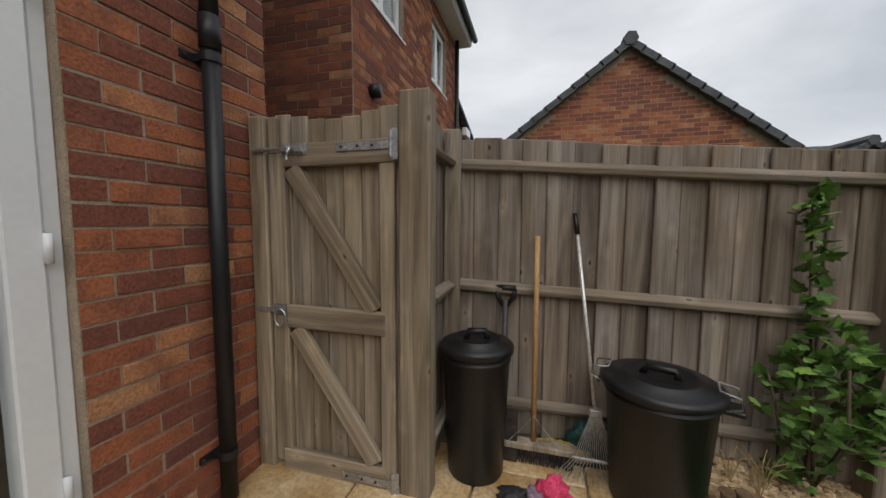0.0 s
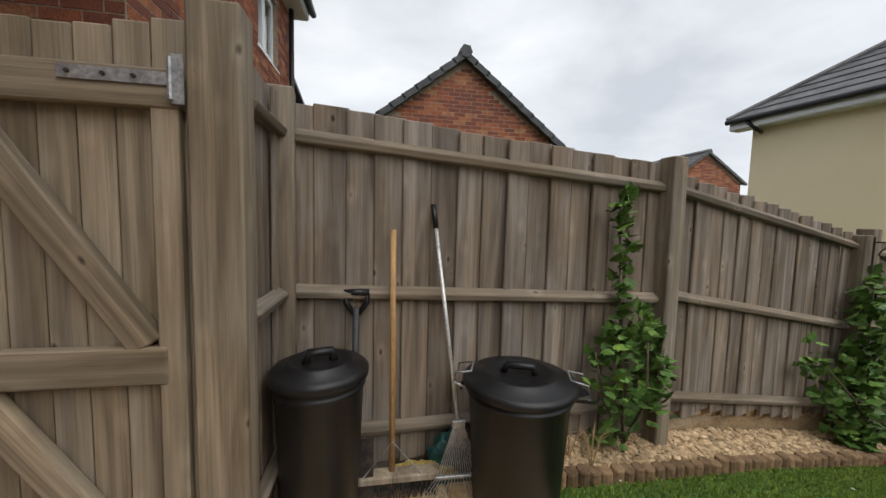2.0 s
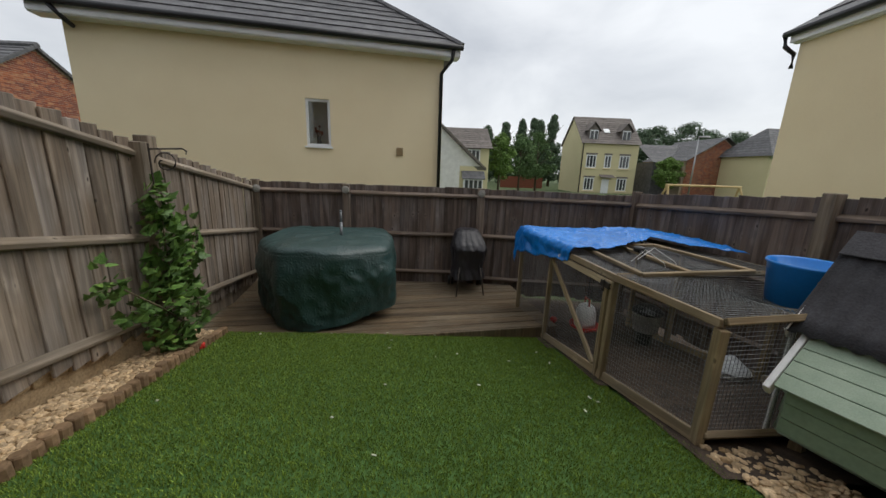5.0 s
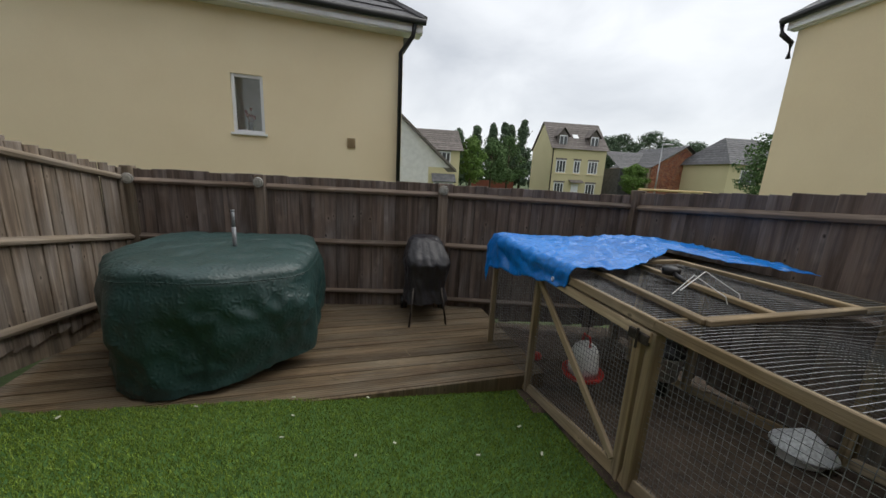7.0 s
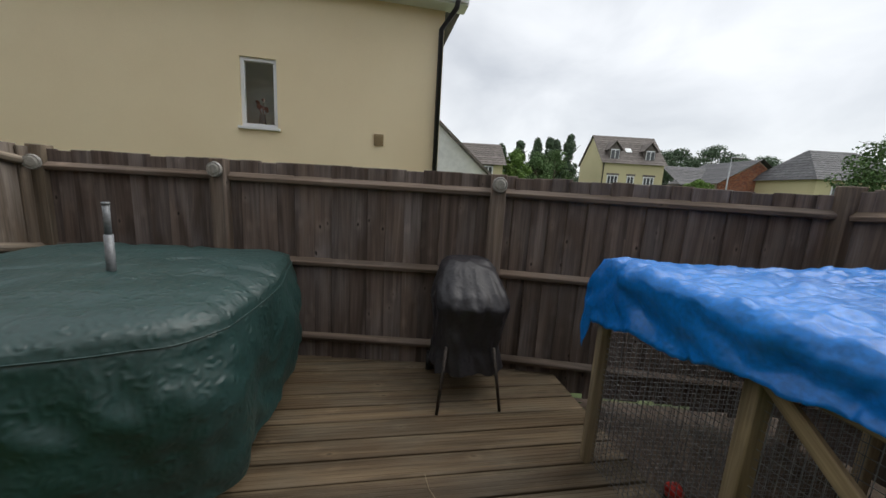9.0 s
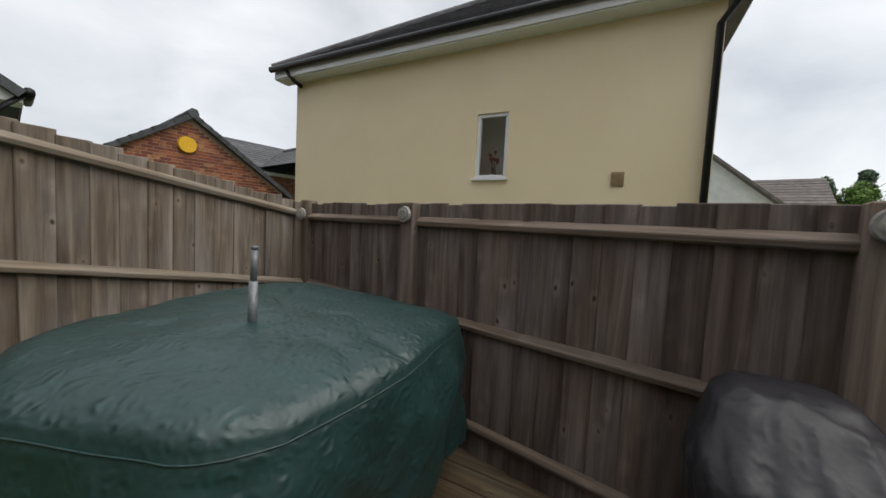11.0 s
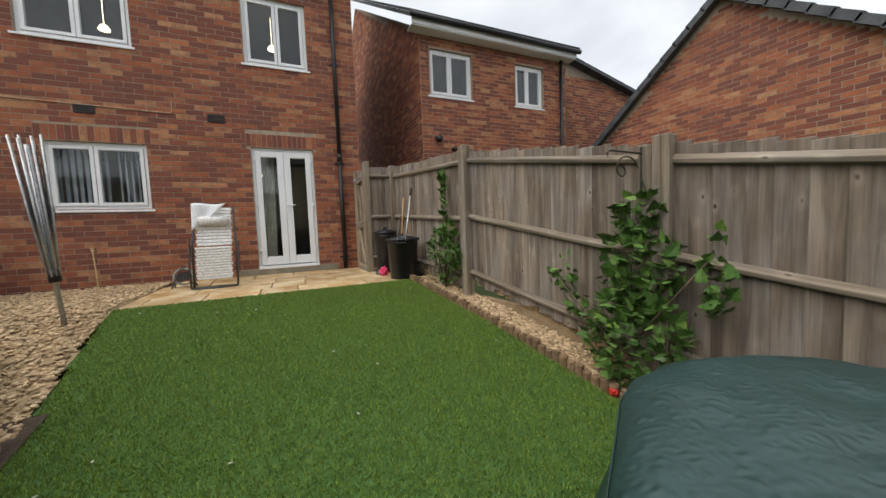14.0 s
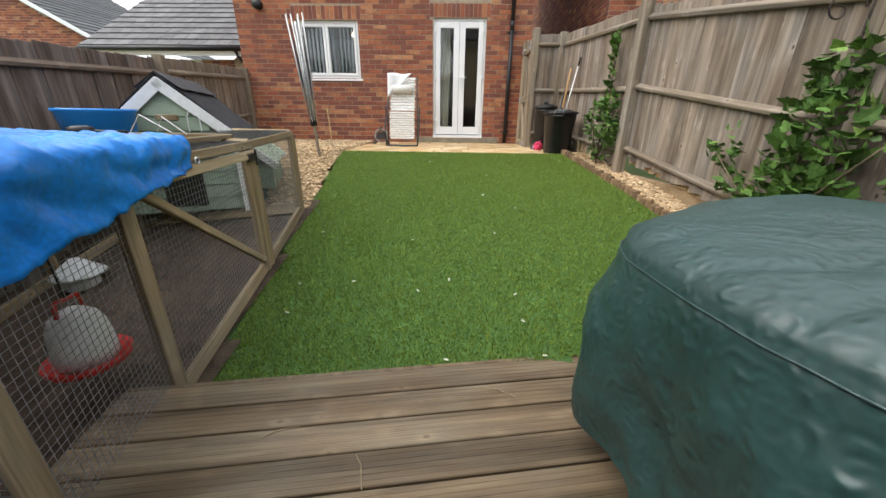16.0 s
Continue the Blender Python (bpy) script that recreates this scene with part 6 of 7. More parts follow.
a.tube([cw(-0.03, WA - 0.20, 0.56), cw(-0.06, WA - 0.16, 0.46), cw(-0.05, WA - 0.15, 0.30)], 0.005)
a.tube([cw(-0.03, WA - 0.20, 0.56), cw(-0.07, WA - 0.25, 0.44), cw(-0.05, WA - 0.24, 0.30)], 0.005)
part("cord", a.mesh("cord", M_whiteplas), coop, "white cord loop")


# ---- bins and tools by the gate ----
def dustbin(x, y, r, h, label, clip=True, ang=0.0):
    b = thing("dustbin", label, "dustbin", "black dustbins", at=(x, y, 0.003))
    b.rotation_euler = (0, 0, ang)
    a = Acc()
    a.lathe([(r * 0.80, 0.0), (r * 0.82, 0.01), (r * 0.96, h * 0.86), (r * 1.0, h * 0.87), (r * 1.0, h * 0.885), (r * 0.965, h * 0.89), (r * 0.965, h * 0.915), (r * 1.0, h * 0.92), (r * 1.0, h * 0.95), (r * 0.9, h * 0.95)], seg=40)
    part("body", a.mesh("body", M_black, smooth=True), b)
    a = Acc()
    a.lathe([(r * 1.06, h * 0.925), (r * 1.08, h * 0.93), (r * 1.08, h * 0.965), (r * 1.0, h * 0.985), (r * 0.72, h * 1.0), (r * 0.70, h * 1.018), (r * 0.60, h * 1.02), (r * 0.55, h * 1.0), (r * 0.3, h * 1.005), (0.01, h * 1.005)], seg=40)
    ld = part("lid", a.mesh("lid", M_black, smooth=True), b, "ribbed black lid")
    a = Acc()
    a.tube([(-r * 0.30, 0, h * 1.0), (-r * 0.24, 0, h * 1.06), (r * 0.24, 0, h * 1.06), (r * 0.30, 0, h * 1.0)], 0.017)
    part("lid_handle", a.mesh("lid_handle", M_black, smooth=True), ld)
    if clip:
        for s in (-1, 1):
            a = Acc()
            a.box(s * r * 0.98 - 0.02, -0.05, h * 0.86, s * r * 0.98 + 0.05 * s + 0.02, 0.05, h * 0.90)
            part("lug", a.mesh("lug", M_black, bevel=0.006), b)
            a = Acc()
            x0 = s * (r * 1.0)
            a.tube([(x0, -0.06, h * 0.90), (x0 + s * 0.05, -0.06, h * 0.93), (x0 + s * 0.045, -0.055, h * 1.0), (x0 - s * 0.02, -0.05, h * 1.02), (x0 - s * 0.02, 0.05, h * 1.02), (x0 + s * 0.045, 0.055, h * 1.0), (x0 + s * 0.05, 0.06, h * 0.93), (x0, 0.06, h * 0.90)], 0.0045, 6)
            part("wire_clip", a.mesh("wire_clip", M_metal, smooth=True), b, "bent steel wire lid clip")
    return b


dustbin(1.90, 3.25, 0.222, 0.57, "black plastic dustbin with wire clips on its lid", True, -0.35)
dustbin(1.09, 3.23, 0.168, 0.665, "taller black plastic dustbin tucked behind the gate post", False, 0.3)
M_blackhandle = mat("worn_black_handle", (0.02, 0.02, 0.022), (0.05, 0.05, 0.052), 12, 0.5, 0.1)
spade = thing("spade", "garden spade with a black handle leaning on the fence", "spade", at=(1.205, 3.37, 0.0))
a = Acc()
a.tube([(0, -0.0, 0.30), (0, 0.09, 0.82)], 0.016, 12)
part("shaft", a.mesh("shaft", M_blackhandle, smooth=True), spade)
a = Acc()
a.tube([(0, 0.085, 0.78), (-0.045, 0.097, 0.84), (-0.05, 0.10, 0.885)], 0.013)
a.tube([(0, 0.085, 0.78), (0.045, 0.097, 0.84), (0.05, 0.10, 0.885)], 0.013)
a.tube([(-0.055, 0.10, 0.885), (0.055, 0.10, 0.885)], 0.017)
part("grip", a.mesh("grip", M_black, smooth=True), spade)
a = Acc()
a.slab((-0.085, -0.05, 0.003), (0.17, 0, 0), (0, 0.004, 0), (0, 0.045, 0.26))
a.tube([(0, -0.012, 0.22), (0, 0.0, 0.34)], [0.020, 0.017])
part("blade", a.mesh("blade", M_rust, bevel=0.001), spade, "dull steel blade")
broom = thing("broom", "yard broom with a bare wooden handle leaning on the fence", "broom", at=(1.37, 3.36, 0.0))
a = Acc()
a.tube([(0, 0, 0.03), (-0.005, 0.11, 1.17)], 0.0135, 12)
part("handle", a.mesh("handle", mat("ash_handle", (0.34, 0.19, 0.075), (0.46, 0.28, 0.12), 3, 0.6, 0.15, 30, stretch=(9, 9, 0.6)), smooth=True), broom)
a = Acc()
a.box(-0.21, -0.035, 0.07, 0.21, 0.035, 0.105)
part("head", a.mesh("head", M_gate, bevel=0.006), broom)
a = Acc()
for i in range(34):
    for j in range(4):
        x, y = -0.195 + i * 0.0118, -0.026 + j * 0.017
        a.tube([(x, y, 0.07), (x + random.uniform(-0.008, 0.008), y * 1.3, 0.004)], 0.0035, 4)
part("bristles", a.mesh("bristles", M_blackhandle), broom)
a = Acc()
a.tube([(-0.13, -0.03, 0.10), (0, -0.012, 0.25), (0.13, -0.03, 0.10)], 0.003, 6)
part("stay", a.mesh("stay", M_metal), broom, "steel stay")
rake = thing("lawn_rake", "spring-tine lawn rake with a steel shaft leaning on the fence", "rake", at=(1.66, 3.30, 0.0))
a = Acc()
a.tube([(-0.0, 0.04, 0.30), (-0.095, 0.21, 1.18)], 0.0095, 12)
part("shaft", a.mesh("shaft", mat("bare_steel_shaft", (0.55, 0.55, 0.54), (0.68, 0.68, 0.67), 6, 0.35, 0.02, metal=0.5), smooth=True), rake)
a = Acc()
a.tube([(-0.095, 0.21, 1.18), (-0.108, 0.235, 1.29)], 0.0125, 12)
part("grip", a.mesh("grip", M_black, smooth=True), rake)
for i in range(18):
    f = (i - 8.5) / 8.5
    a = Acc()
    a.tube([(f * 0.018, 0.035, 0.32), (f * 0.10, 0.0, 0.10), (f * 0.19, -0.03, 0.012), (f * 0.195, -0.05, 0.004)], 0.0022, 5)
    part("tine", a.mesh("tine", M_metal), rake)
a = Acc()
a.box(-0.105, -0.008, 0.093, 0.105, 0.006, 0.107)
part("crossbar", a.mesh("crossbar", M_metal, bevel=0.002), rake)
a = Acc()
a.box(-0.03, 0.025, 0.30, 0.03, 0.05, 0.335)
part("collar", a.mesh("collar", M_metal, bevel=0.004), rake)


def lump(name, at, size, material, label, category, seed, group=""):
    """A small crumpled soft thing."""
    bm = bmesh.new()
    bmesh.ops.create_icosphere(bm, subdivisions=4, radius=1.0)
    for v in bm.verts:
        n = v.co.normalized()
        k = 1 + 0.35 * noise.noise(n * 2.2 + Vector((seed, 0, 0))) + 0.22 * noise.noise(n * 6 + Vector((0, seed, 0)))
        v.co = Vector((n.x * k * size[0], n.y * k * size[1], max(-0.9, n.z) * k * size[2] + size[2] * 0.75))
    me = bpy.data.meshes.new(name)
    bm.to_mesh(me)
    bm.free()
    me.materials.append(material)
    me.polygons.foreach_set("use_smooth", [True] * len(me.polygons))
    ob = new(name, me)
    ob.location = at
    return tagged(ob, label, category, group)


M_pink = mat("pink_mop_yarn", (0.55, 0.03, 0.10), (0.72, 0.08, 0.18), 30, 0.9, 0.8, 70)
lump("cloth", (1.46, 3.08, 0.002), (0.07, 0.06, 0.075), M_pink, "crumpled bright pink cloth on the patio", "cloth", 1.3)
lump("cloth", (1.39, 3.06, 0.002), (0.05, 0.05, 0.045), mat("mauve_cloth", (0.18, 0.12, 0.17), (0.30, 0.22, 0.28), 30, 0.9, 0.6, 70), "crumpled mauve cloth on the patio", "cloth", 2.3)
lump("old_glove", (1.30, 3.05, 0.002), (0.08, 0.05, 0.035), M_blackhandle, "dark gardening glove lying on the patio", "glove", 3.3)
lump("watering_bag", (1.66, 3.46, 0.002), (0.11, 0.06, 0.11), mat("teal_plastic", (0.010, 0.055, 0.05), (0.02, 0.08, 0.07), 6, 0.5, 0.2), "dark teal plastic bag behind the rake", "bag", 4.4)
lump("leaf_litter", (1.52, 3.42, 0.002), (0.16, 0.05, 0.05), mat("yellow_leaf_litter", (0.30, 0.22, 0.05), (0.42, 0.32, 0.10), 30, 0.9, 0.8, 60), "heap of yellowed leaves against the fence", "leaves", 5.4)
lump("trowel_grip", (2.06, 3.34, 0.002), (0.03, 0.03, 0.03), M_redplas, "small red plastic grip on the patio edge", "tool", 6.4)
lump("toy_ball", (4.95, 3.72, ground_z(4.95, 3.72) + 0.01), (0.03, 0.03, 0.035), M_redplas, "small red plastic toy under the climber", "toy", 7.4)

# ---- solar lights on the back fence, iron bracket ----
M_lens = mat("dull_milky_lens", (0.26, 0.25, 0.22), (0.34, 0.33, 0.29), 8, 0.5, 0.03)
for x, y, z, nx, ny in ((7.445, 4.37, 0.70, -1, -0.3), (7.435, 3.08, 0.72, -1, 0), (7.415, 1.07, 0.725, -1, 0)):
    d = Vector((nx, ny, 0)).normalized()
    lt = thing("solar_light", "round grey solar light on a fence post", "light", "fence lights", at=(x, y, z))
    a = Acc()
    a.tube([(0, 0, 0), d * 0.018], [0.055, 0.050], 22)
    part("housing", a.mesh("housing", mat("grey_light_housing", (0.25, 0.24, 0.22), (0.32, 0.31, 0.28), 6, 0.5, 0.03)), lt)
    a = Acc()
    a.tube([d * 0.018, d * 0.024], [0.040, 0.030], 22)
    part("lens", a.mesh("lens", M_lens), lt, "dull milky lens")
br = thing("hanging_bracket", "black wrought iron scroll bracket on a fence post", "bracket", at=(4.99, 3.93, 1.02))
a = Acc()
a.tube([(0, 0, -0.14), (0, 0, 0.16)], 0.007)
part("back_bar", a.mesh("back_bar", M_rust), br)
a = Acc()
a.tube([(0, 0, 0.12), (-0.02, -0.26, 0.13), (-0.022, -0.29, 0.11), (-0.02, -0.28, 0.09)], 0.006)
part("arm", a.mesh("arm", M_rust), br)
a = Acc()
a.tube([(-0.01 * t, -0.13 + 0.10 * math.cos(t * 1.4) * (1 - t / 7), 0.02 + 0.09 * math.sin(t * 1.4) * (1 - t / 7)) for t in np.linspace(0, 5.5, 28)], 0.005, 6)
part("scroll", a.mesh("scroll", M_rust), br)


# ---- climbing plants ----
def leaf_mesh(name, material, s=1.0):
    """A lobed ivy-like leaf with a folded midrib, its stalk at the origin."""
    pts = [(0, 0), (0.16, -0.05), (0.36, 0.02), (0.47, 0.20), (0.34, 0.30), (0.50, 0.50), (0.28, 0.55), (0.20, 0.74), (0.0, 1.0)]
    a = Acc()
    rib = [(0, 0.0), (0, 0.3), (0, 0.6), (0, 1.0)]
    for side in (1, -1):
        p = [(side * x * s, y * s, 0.16 * abs(x) * s - 0.10 * y * y * s) for x, y in pts]
        a.poly(p if side > 0 else p[::-1])
    return a.mesh(name, material)


M_leafs = [mat("climber_leaf", (0.055, 0.125, 0.027), (0.12, 0.215, 0.055), 5, 0.5, 0.1, 40, vary=0.35, spec=0.4), mat("young_leaf", (0.12, 0.22, 0.035), (0.20, 0.31, 0.065), 5, 0.5, 0.1, 40, vary=0.25, spec=0.4), mat("massed_leaf", (0.062, 0.132, 0.026), (0.125, 0.222, 0.052), 5, 0.5, 0.1, 40, vary=0.4, island=True, spec=0.4)]
LEAVES = [leaf_mesh("leaf", M_leafs[0]), leaf_mesh("leaf", M_leafs[0], 0.8), leaf_mesh("leaf", M_leafs[1], 0.85)]
M_stem = mat("woody_stem", (0.06, 0.045, 0.028), (0.12, 0.09, 0.055), 12, 0.85, 0.3, 40)


def climber(base, stems, clumps, label, seed, size=0.085):
    """Woody stems with separate leaves gathered in clumps (x along the fence, z, spread, depth, count)."""
    r = random.Random(seed)
    pl = thing("climber", label, "climbing plant", "climbing plants", at=base)
    inv = Matrix.Translation(-Vector(base))
    for st in stems:
        a = Acc()
        n = len(st)
        a.tube(st, [0.007 * (1 - 0.7 * i / n) + 0.0015 for i in range(n)], 7)
        part("stem", a.mesh("stem", M_stem, smooth=True), pl, m=inv)
    laid, rest = 0, Acc()
    for cx, cz, rx, rz, depth, count in clumps:
        for _ in range(round(count * 1.9)):
            while True:
                u, v = r.uniform(-1, 1), r.uniform(-1, 1)
                if u * u + v * v < 1:
                    break
            x, z = cx + u * rx, cz + v * rz
            out = 0.03 + depth * r.random() * (1 - 0.6 * (u * u + v * v))
            y = fence_y(x) - 0.05 - out
            top = v > 0.3 and r.random() < 0.45
            me = LEAVES[2] if top or r.random() < 0.12 else r.choice(LEAVES[:2])
            m = Matrix.Translation((x, y, z)) @ pose(0, 0, 0, r.uniform(95, 205), r.uniform(-40, 40), r.uniform(-70, 70)) @ Matrix.Scale(size * r.uniform(0.65, 1.35), 4)
            laid += 1
            if laid % 3 == 0 and laid < 900:
                part("leaf", me, pl, m=inv @ m)
            else:
                k = len(rest.v)
                rest.v += [tuple(inv @ m @ v.co) for v in me.vertices]
                rest.f += [tuple(k + i for i in p.vertices) for p in me.polygons]
    tagged(part("foliage", rest.mesh("foliage", M_leafs[2]), pl, "dense small green leaves"), kind="stuff")
    return pl


climber((4.98, 3.90, ground_z(4.98, 3.9)), [[(4.98, 3.90, -0.5), (5.0, 3.86, -0.2), (4.95, 3.88, 0.3), (4.98, 3.9, 0.8)], [(5.0, 3.86, -0.25), (4.7, 3.78, 0.0), (4.4, 3.76, 0.25)], [(5.0, 3.86, -0.1), (5.25, 3.9, 0.25), (5.42, 3.95, 0.5)]],
        [(4.98, -0.12, 0.34, 0.36, 0.30, 175), (4.98, 0.35, 0.27, 0.38, 0.24, 135), (4.97, 0.72, 0.15, 0.20, 0.14, 34), (4.38, 0.27, 0.12, 0.17, 0.14, 18), (4.58, 0.03, 0.16, 0.12, 0.16, 20), (5.40, 0.38, 0.10, 0.26, 0.14, 24), (5.0, -0.43, 0.14, 0.08, 0.2, 12)],
        "leafy green climber spread on the fence by a post", 31, 0.080)
climber((2.66, 3.55, ground_z(2.66, 3.55)), [[(2.66, 3.55, -0.05), (2.64, 3.56, 0.3), (2.62, 3.6, 0.8), (2.60, 3.62, 1.38)], [(2.66, 3.55, 0.0), (2.85, 3.55, 0.35), (2.92, 3.6, 0.6)], [(2.66, 3.55, 0.0), (2.48, 3.5, 0.3), (2.42, 3.5, 0.55)], [(2.66, 3.55, 0.0), (2.70, 3.45, 0.3), (2.66, 3.42, 0.62)]],
        [(2.66, 0.42, 0.28, 0.26, 0.24, 100), (2.68, 0.62, 0.20, 0.15, 0.18, 40), (2.86, 0.30, 0.12, 0.24, 0.16, 28), (2.61, 1.0, 0.05, 0.34, 0.07, 30), (2.60, 1.30, 0.07, 0.10, 0.07, 16), (2.62, 0.08, 0.16, 0.10, 0.16, 20)],
        "straggling green climber growing up beside the fence post", 33, 0.070)
for x, y, h in ((2.38, 3.42, 0.30), (2.30, 3.50, 0.22), (2.44, 3.5, 0.2)):
    a = Acc()
    g = ground_z(x, y)
    for k in range(6):
        t = k * 1.05
        a.tube([(x, y, g), (x + 0.04 * math.cos(t), y + 0.03 * math.sin(t), g + h * 0.6), (x + 0.10 * math.cos(t), y + 0.07 * math.sin(t), g + h * (0.7 + 0.05 * k))], [0.003, 0.0025, 0.001], 5)
    solo("dead_plant", a, mat("dry_stalk", (0.30, 0.21, 0.10), (0.42, 0.31, 0.16), 9, 0.9, 0.1), "dry brown plant stalks in the gravel", "plant", "dry plants")

weeds = thing("weed_patch", "low green weeds in the soil past the deck", "weeds", at=(7.12, 0.66, ground_z(7.12, 0.66) + 0.012))
r = random.Random(51)
for _ in range(90):
    m = pose(r.gauss(0, 0.16), r.gauss(0, 0.13), r.uniform(0.015, 0.10), r.uniform(-50, 50), r.uniform(-50, 50), r.uniform(0, 360)) @ Matrix.Scale(r.uniform(0.03, 0.065), 4)
    part("leaf", LEAVES[2] if r.random() < 0.3 else LEAVES[0], weeds, m=m)
a = Acc()
a.lathe([(0.06, 0.0), (0.075, 0.01), (0.08, 0.10), (0.085, 0.105), (0.085, 0.12), (0.05, 0.125), (0.045, 0.115), (0.01, 0.115)], (7.33, 0.80, ground_z(7.33, 0.8) + 0.012), 24)
solo("plastic_pot", a, M_whiteplas, "small white lidded plastic pot on the soil by the deck", "pot", smooth=True)

# ---- by the house ----
lounger = thing("folding_lounger", "folded reclining garden chair with white padding", "chair", at=(0.95, 0.88, 0.0))
M_pad = mat("white_padding", (0.62, 0.61, 0.58), (0.74, 0.73, 0.70), 8, 0.9, 0.2, 50)
M_frame = mat("dark_grey_tube", (0.045, 0.047, 0.05), (0.08, 0.082, 0.085), 8, 0.5, 0.05, metal=0.4)
for sx in (-1, 1):
    a = Acc()
    a.tube([(0.12, sx * 0.25, 0.015), (0.05, sx * 0.25, 0.55), (-0.14, sx * 0.23, 1.10)], 0.012)
    part("side_tube", a.mesh("side_tube", M_frame, smooth=True), lounger)
    a = Acc()
    a.tube([(0.22, sx * 0.26, 0.02), (0.16, sx * 0.28, 0.30), (0.04, sx * 0.28, 0.56), (0.06, sx * 0.28, 0.62)], 0.012)
    part("arm_rest", a.mesh("arm_rest", M_frame, smooth=True), lounger)
a = Acc()
a.tube([(0.22, -0.26, 0.02), (0.24, 0, 0.014), (0.22, 0.26, 0.02)], 0.012)
a.tube([(0.12, -0.25, 0.015), (0.12, 0.25, 0.015)], 0.012)
part("foot_tube", a.mesh("foot_tube", M_frame, smooth=True), lounger)


def pad(name, z0, z1, x0, x1):
    """A quilted cushion: padded strips side by side, each a part."""
    n = 12
    for i in range(n):
        t0 = i / n
        a = Acc()
        a.slab((x0 + (x1 - x0) * t0 - 0.02, -0.20 - 0.010 * (i % 2), z0 + (z1 - z0) * t0 + 0.003), (0.045, 0, 0), (0, 0.40 + 0.02 * (i % 2), 0), ((x1 - x0) / n, 0, (z1 - z0) / n - 0.005))
        part(name, a.mesh(name, M_pad, bevel=0.006), lounger)


pad("back_strip", 0.56, 1.08, 0.03, -0.13)
pad("seat_strip", 0.12, 0.55, 0.16, 0.11)
a = Acc()
a.tube([(0.0, -0.17, 0.90), (0.0, 0.17, 0.90)], 0.06, 14)
part("head_pillow", a.mesh("head_pillow", M_pad, smooth=True), lounger)
a = Acc()
for i in range(14):
    for j in range(9):
        u, v = i / 13, j / 8
        a.v.append((-0.02 + 0.05 * (v) + 0.012 * math.sin(u * 9), -0.24 + u * (0.40 - 0.25 * v), 1.13 - v * (0.36 - 0.1 * u) + 0.01 * math.sin(u * 7)))
for i in range(13):
    for j in range(8):
        k = i * 9 + j
        a.f.append((k, k + 9, k + 10, k + 1))
tow = new("towel", a.mesh("towel", mat("white_towel", (0.68, 0.69, 0.70), (0.78, 0.79, 0.80), 30, 0.95, 0.4, 120), smooth=True))
tow.modifiers.new("thickness", "SOLIDIFY").thickness = 0.006
tow.location = (0.95, 0.88, 0.0)
tagged(tow, "white towel hung over the top of the folded chair", "towel")
hose = thing("hose_reel", "grey garden hose wound on a low reel", "hose reel", at=(0.78, 0.46, 0.0))
a = Acc()
for k in range(5):
    pts = [(0.015 * k - 0.04, 0.11 * math.cos(t), 0.15 + 0.11 * math.sin(t)) for t in np.linspace(0, 6.283, 22)]
    a.tube(pts, 0.010, 6)
part("hose", a.mesh("hose", mat("pale_grey_hose", (0.30, 0.32, 0.31), (0.40, 0.42, 0.40), 8, 0.5, 0.05), smooth=True), hose)
for sx in (-0.07, 0.06):
    a = Acc()
    a.tube([(sx, -0.13, 0.006), (sx, 0, 0.30), (sx, 0.13, 0.006)], 0.011)
    a.tube([(sx, 0, 0.15), (sx + 0.008, 0, 0.15)], 0.06, 16)
    part("stand", a.mesh("stand", M_frame), hose)
dry = thing("rotary_dryer", "folded rotary clothes dryer leaning slightly", "clothes dryer", at=(2.32, -0.10, ground_z(2.32, -0.1)))
dtop = Vector((-0.12, -0.17, 1.66))
a = Acc()
a.tube([(0, 0, -0.02), dtop * 0.98], 0.019, 14)
part("pole", a.mesh("pole", M_metal, smooth=True), dry)
for k in range(8):
    t = k * math.pi / 4
    o = Vector((math.cos(t), math.sin(t), 0))
    a = Acc()
    a.tube([dtop * 0.27 + o * 0.035, dtop * 0.62 + o * 0.075, dtop * (1.0 + 0.02 * (k % 3)) + o * 0.105], 0.0105, 6)
    part("arm", a.mesh("arm", mat("worn_aluminium", (0.36, 0.36, 0.36), (0.55, 0.55, 0.54), 9, 0.4, 0.05, metal=0.6), smooth=True), dry)
    a = Acc()
    for q in range(5):
        o2 = Vector((math.cos(t + 0.39), math.sin(t + 0.39), 0))
        z0, z1 = 0.40 + q * 0.03, 0.95 - q * 0.06
        a.tube([dtop * z0 + o2 * 0.04, dtop * ((z0 + z1) / 2) + o2 * (0.055 + 0.008 * q), dtop * z1 + o2 * 0.07], 0.003, 4)
    part("line", a.mesh("line", M_blackhandle), dry, "slack dark washing line")
a = Acc()
a.tube([dtop * 0.24, dtop * 0.31], 0.045, 14)
part("hub", a.mesh("hub", M_black, smooth=True), dry)
a = Acc()
a.tube([(0.55, -0.52, 0.0), (0.45, -0.58, 0.56)], 0.008)
a.tube([(0.452, -0.578, 0.54), (0.448, -0.582, 0.60)], 0.018)
solo("garden_cane", a, mat("cane", (0.40, 0.29, 0.13), (0.52, 0.40, 0.2), 8, 0.7, 0.1), "thin cane with a pale cap leaning by the wall", "cane")


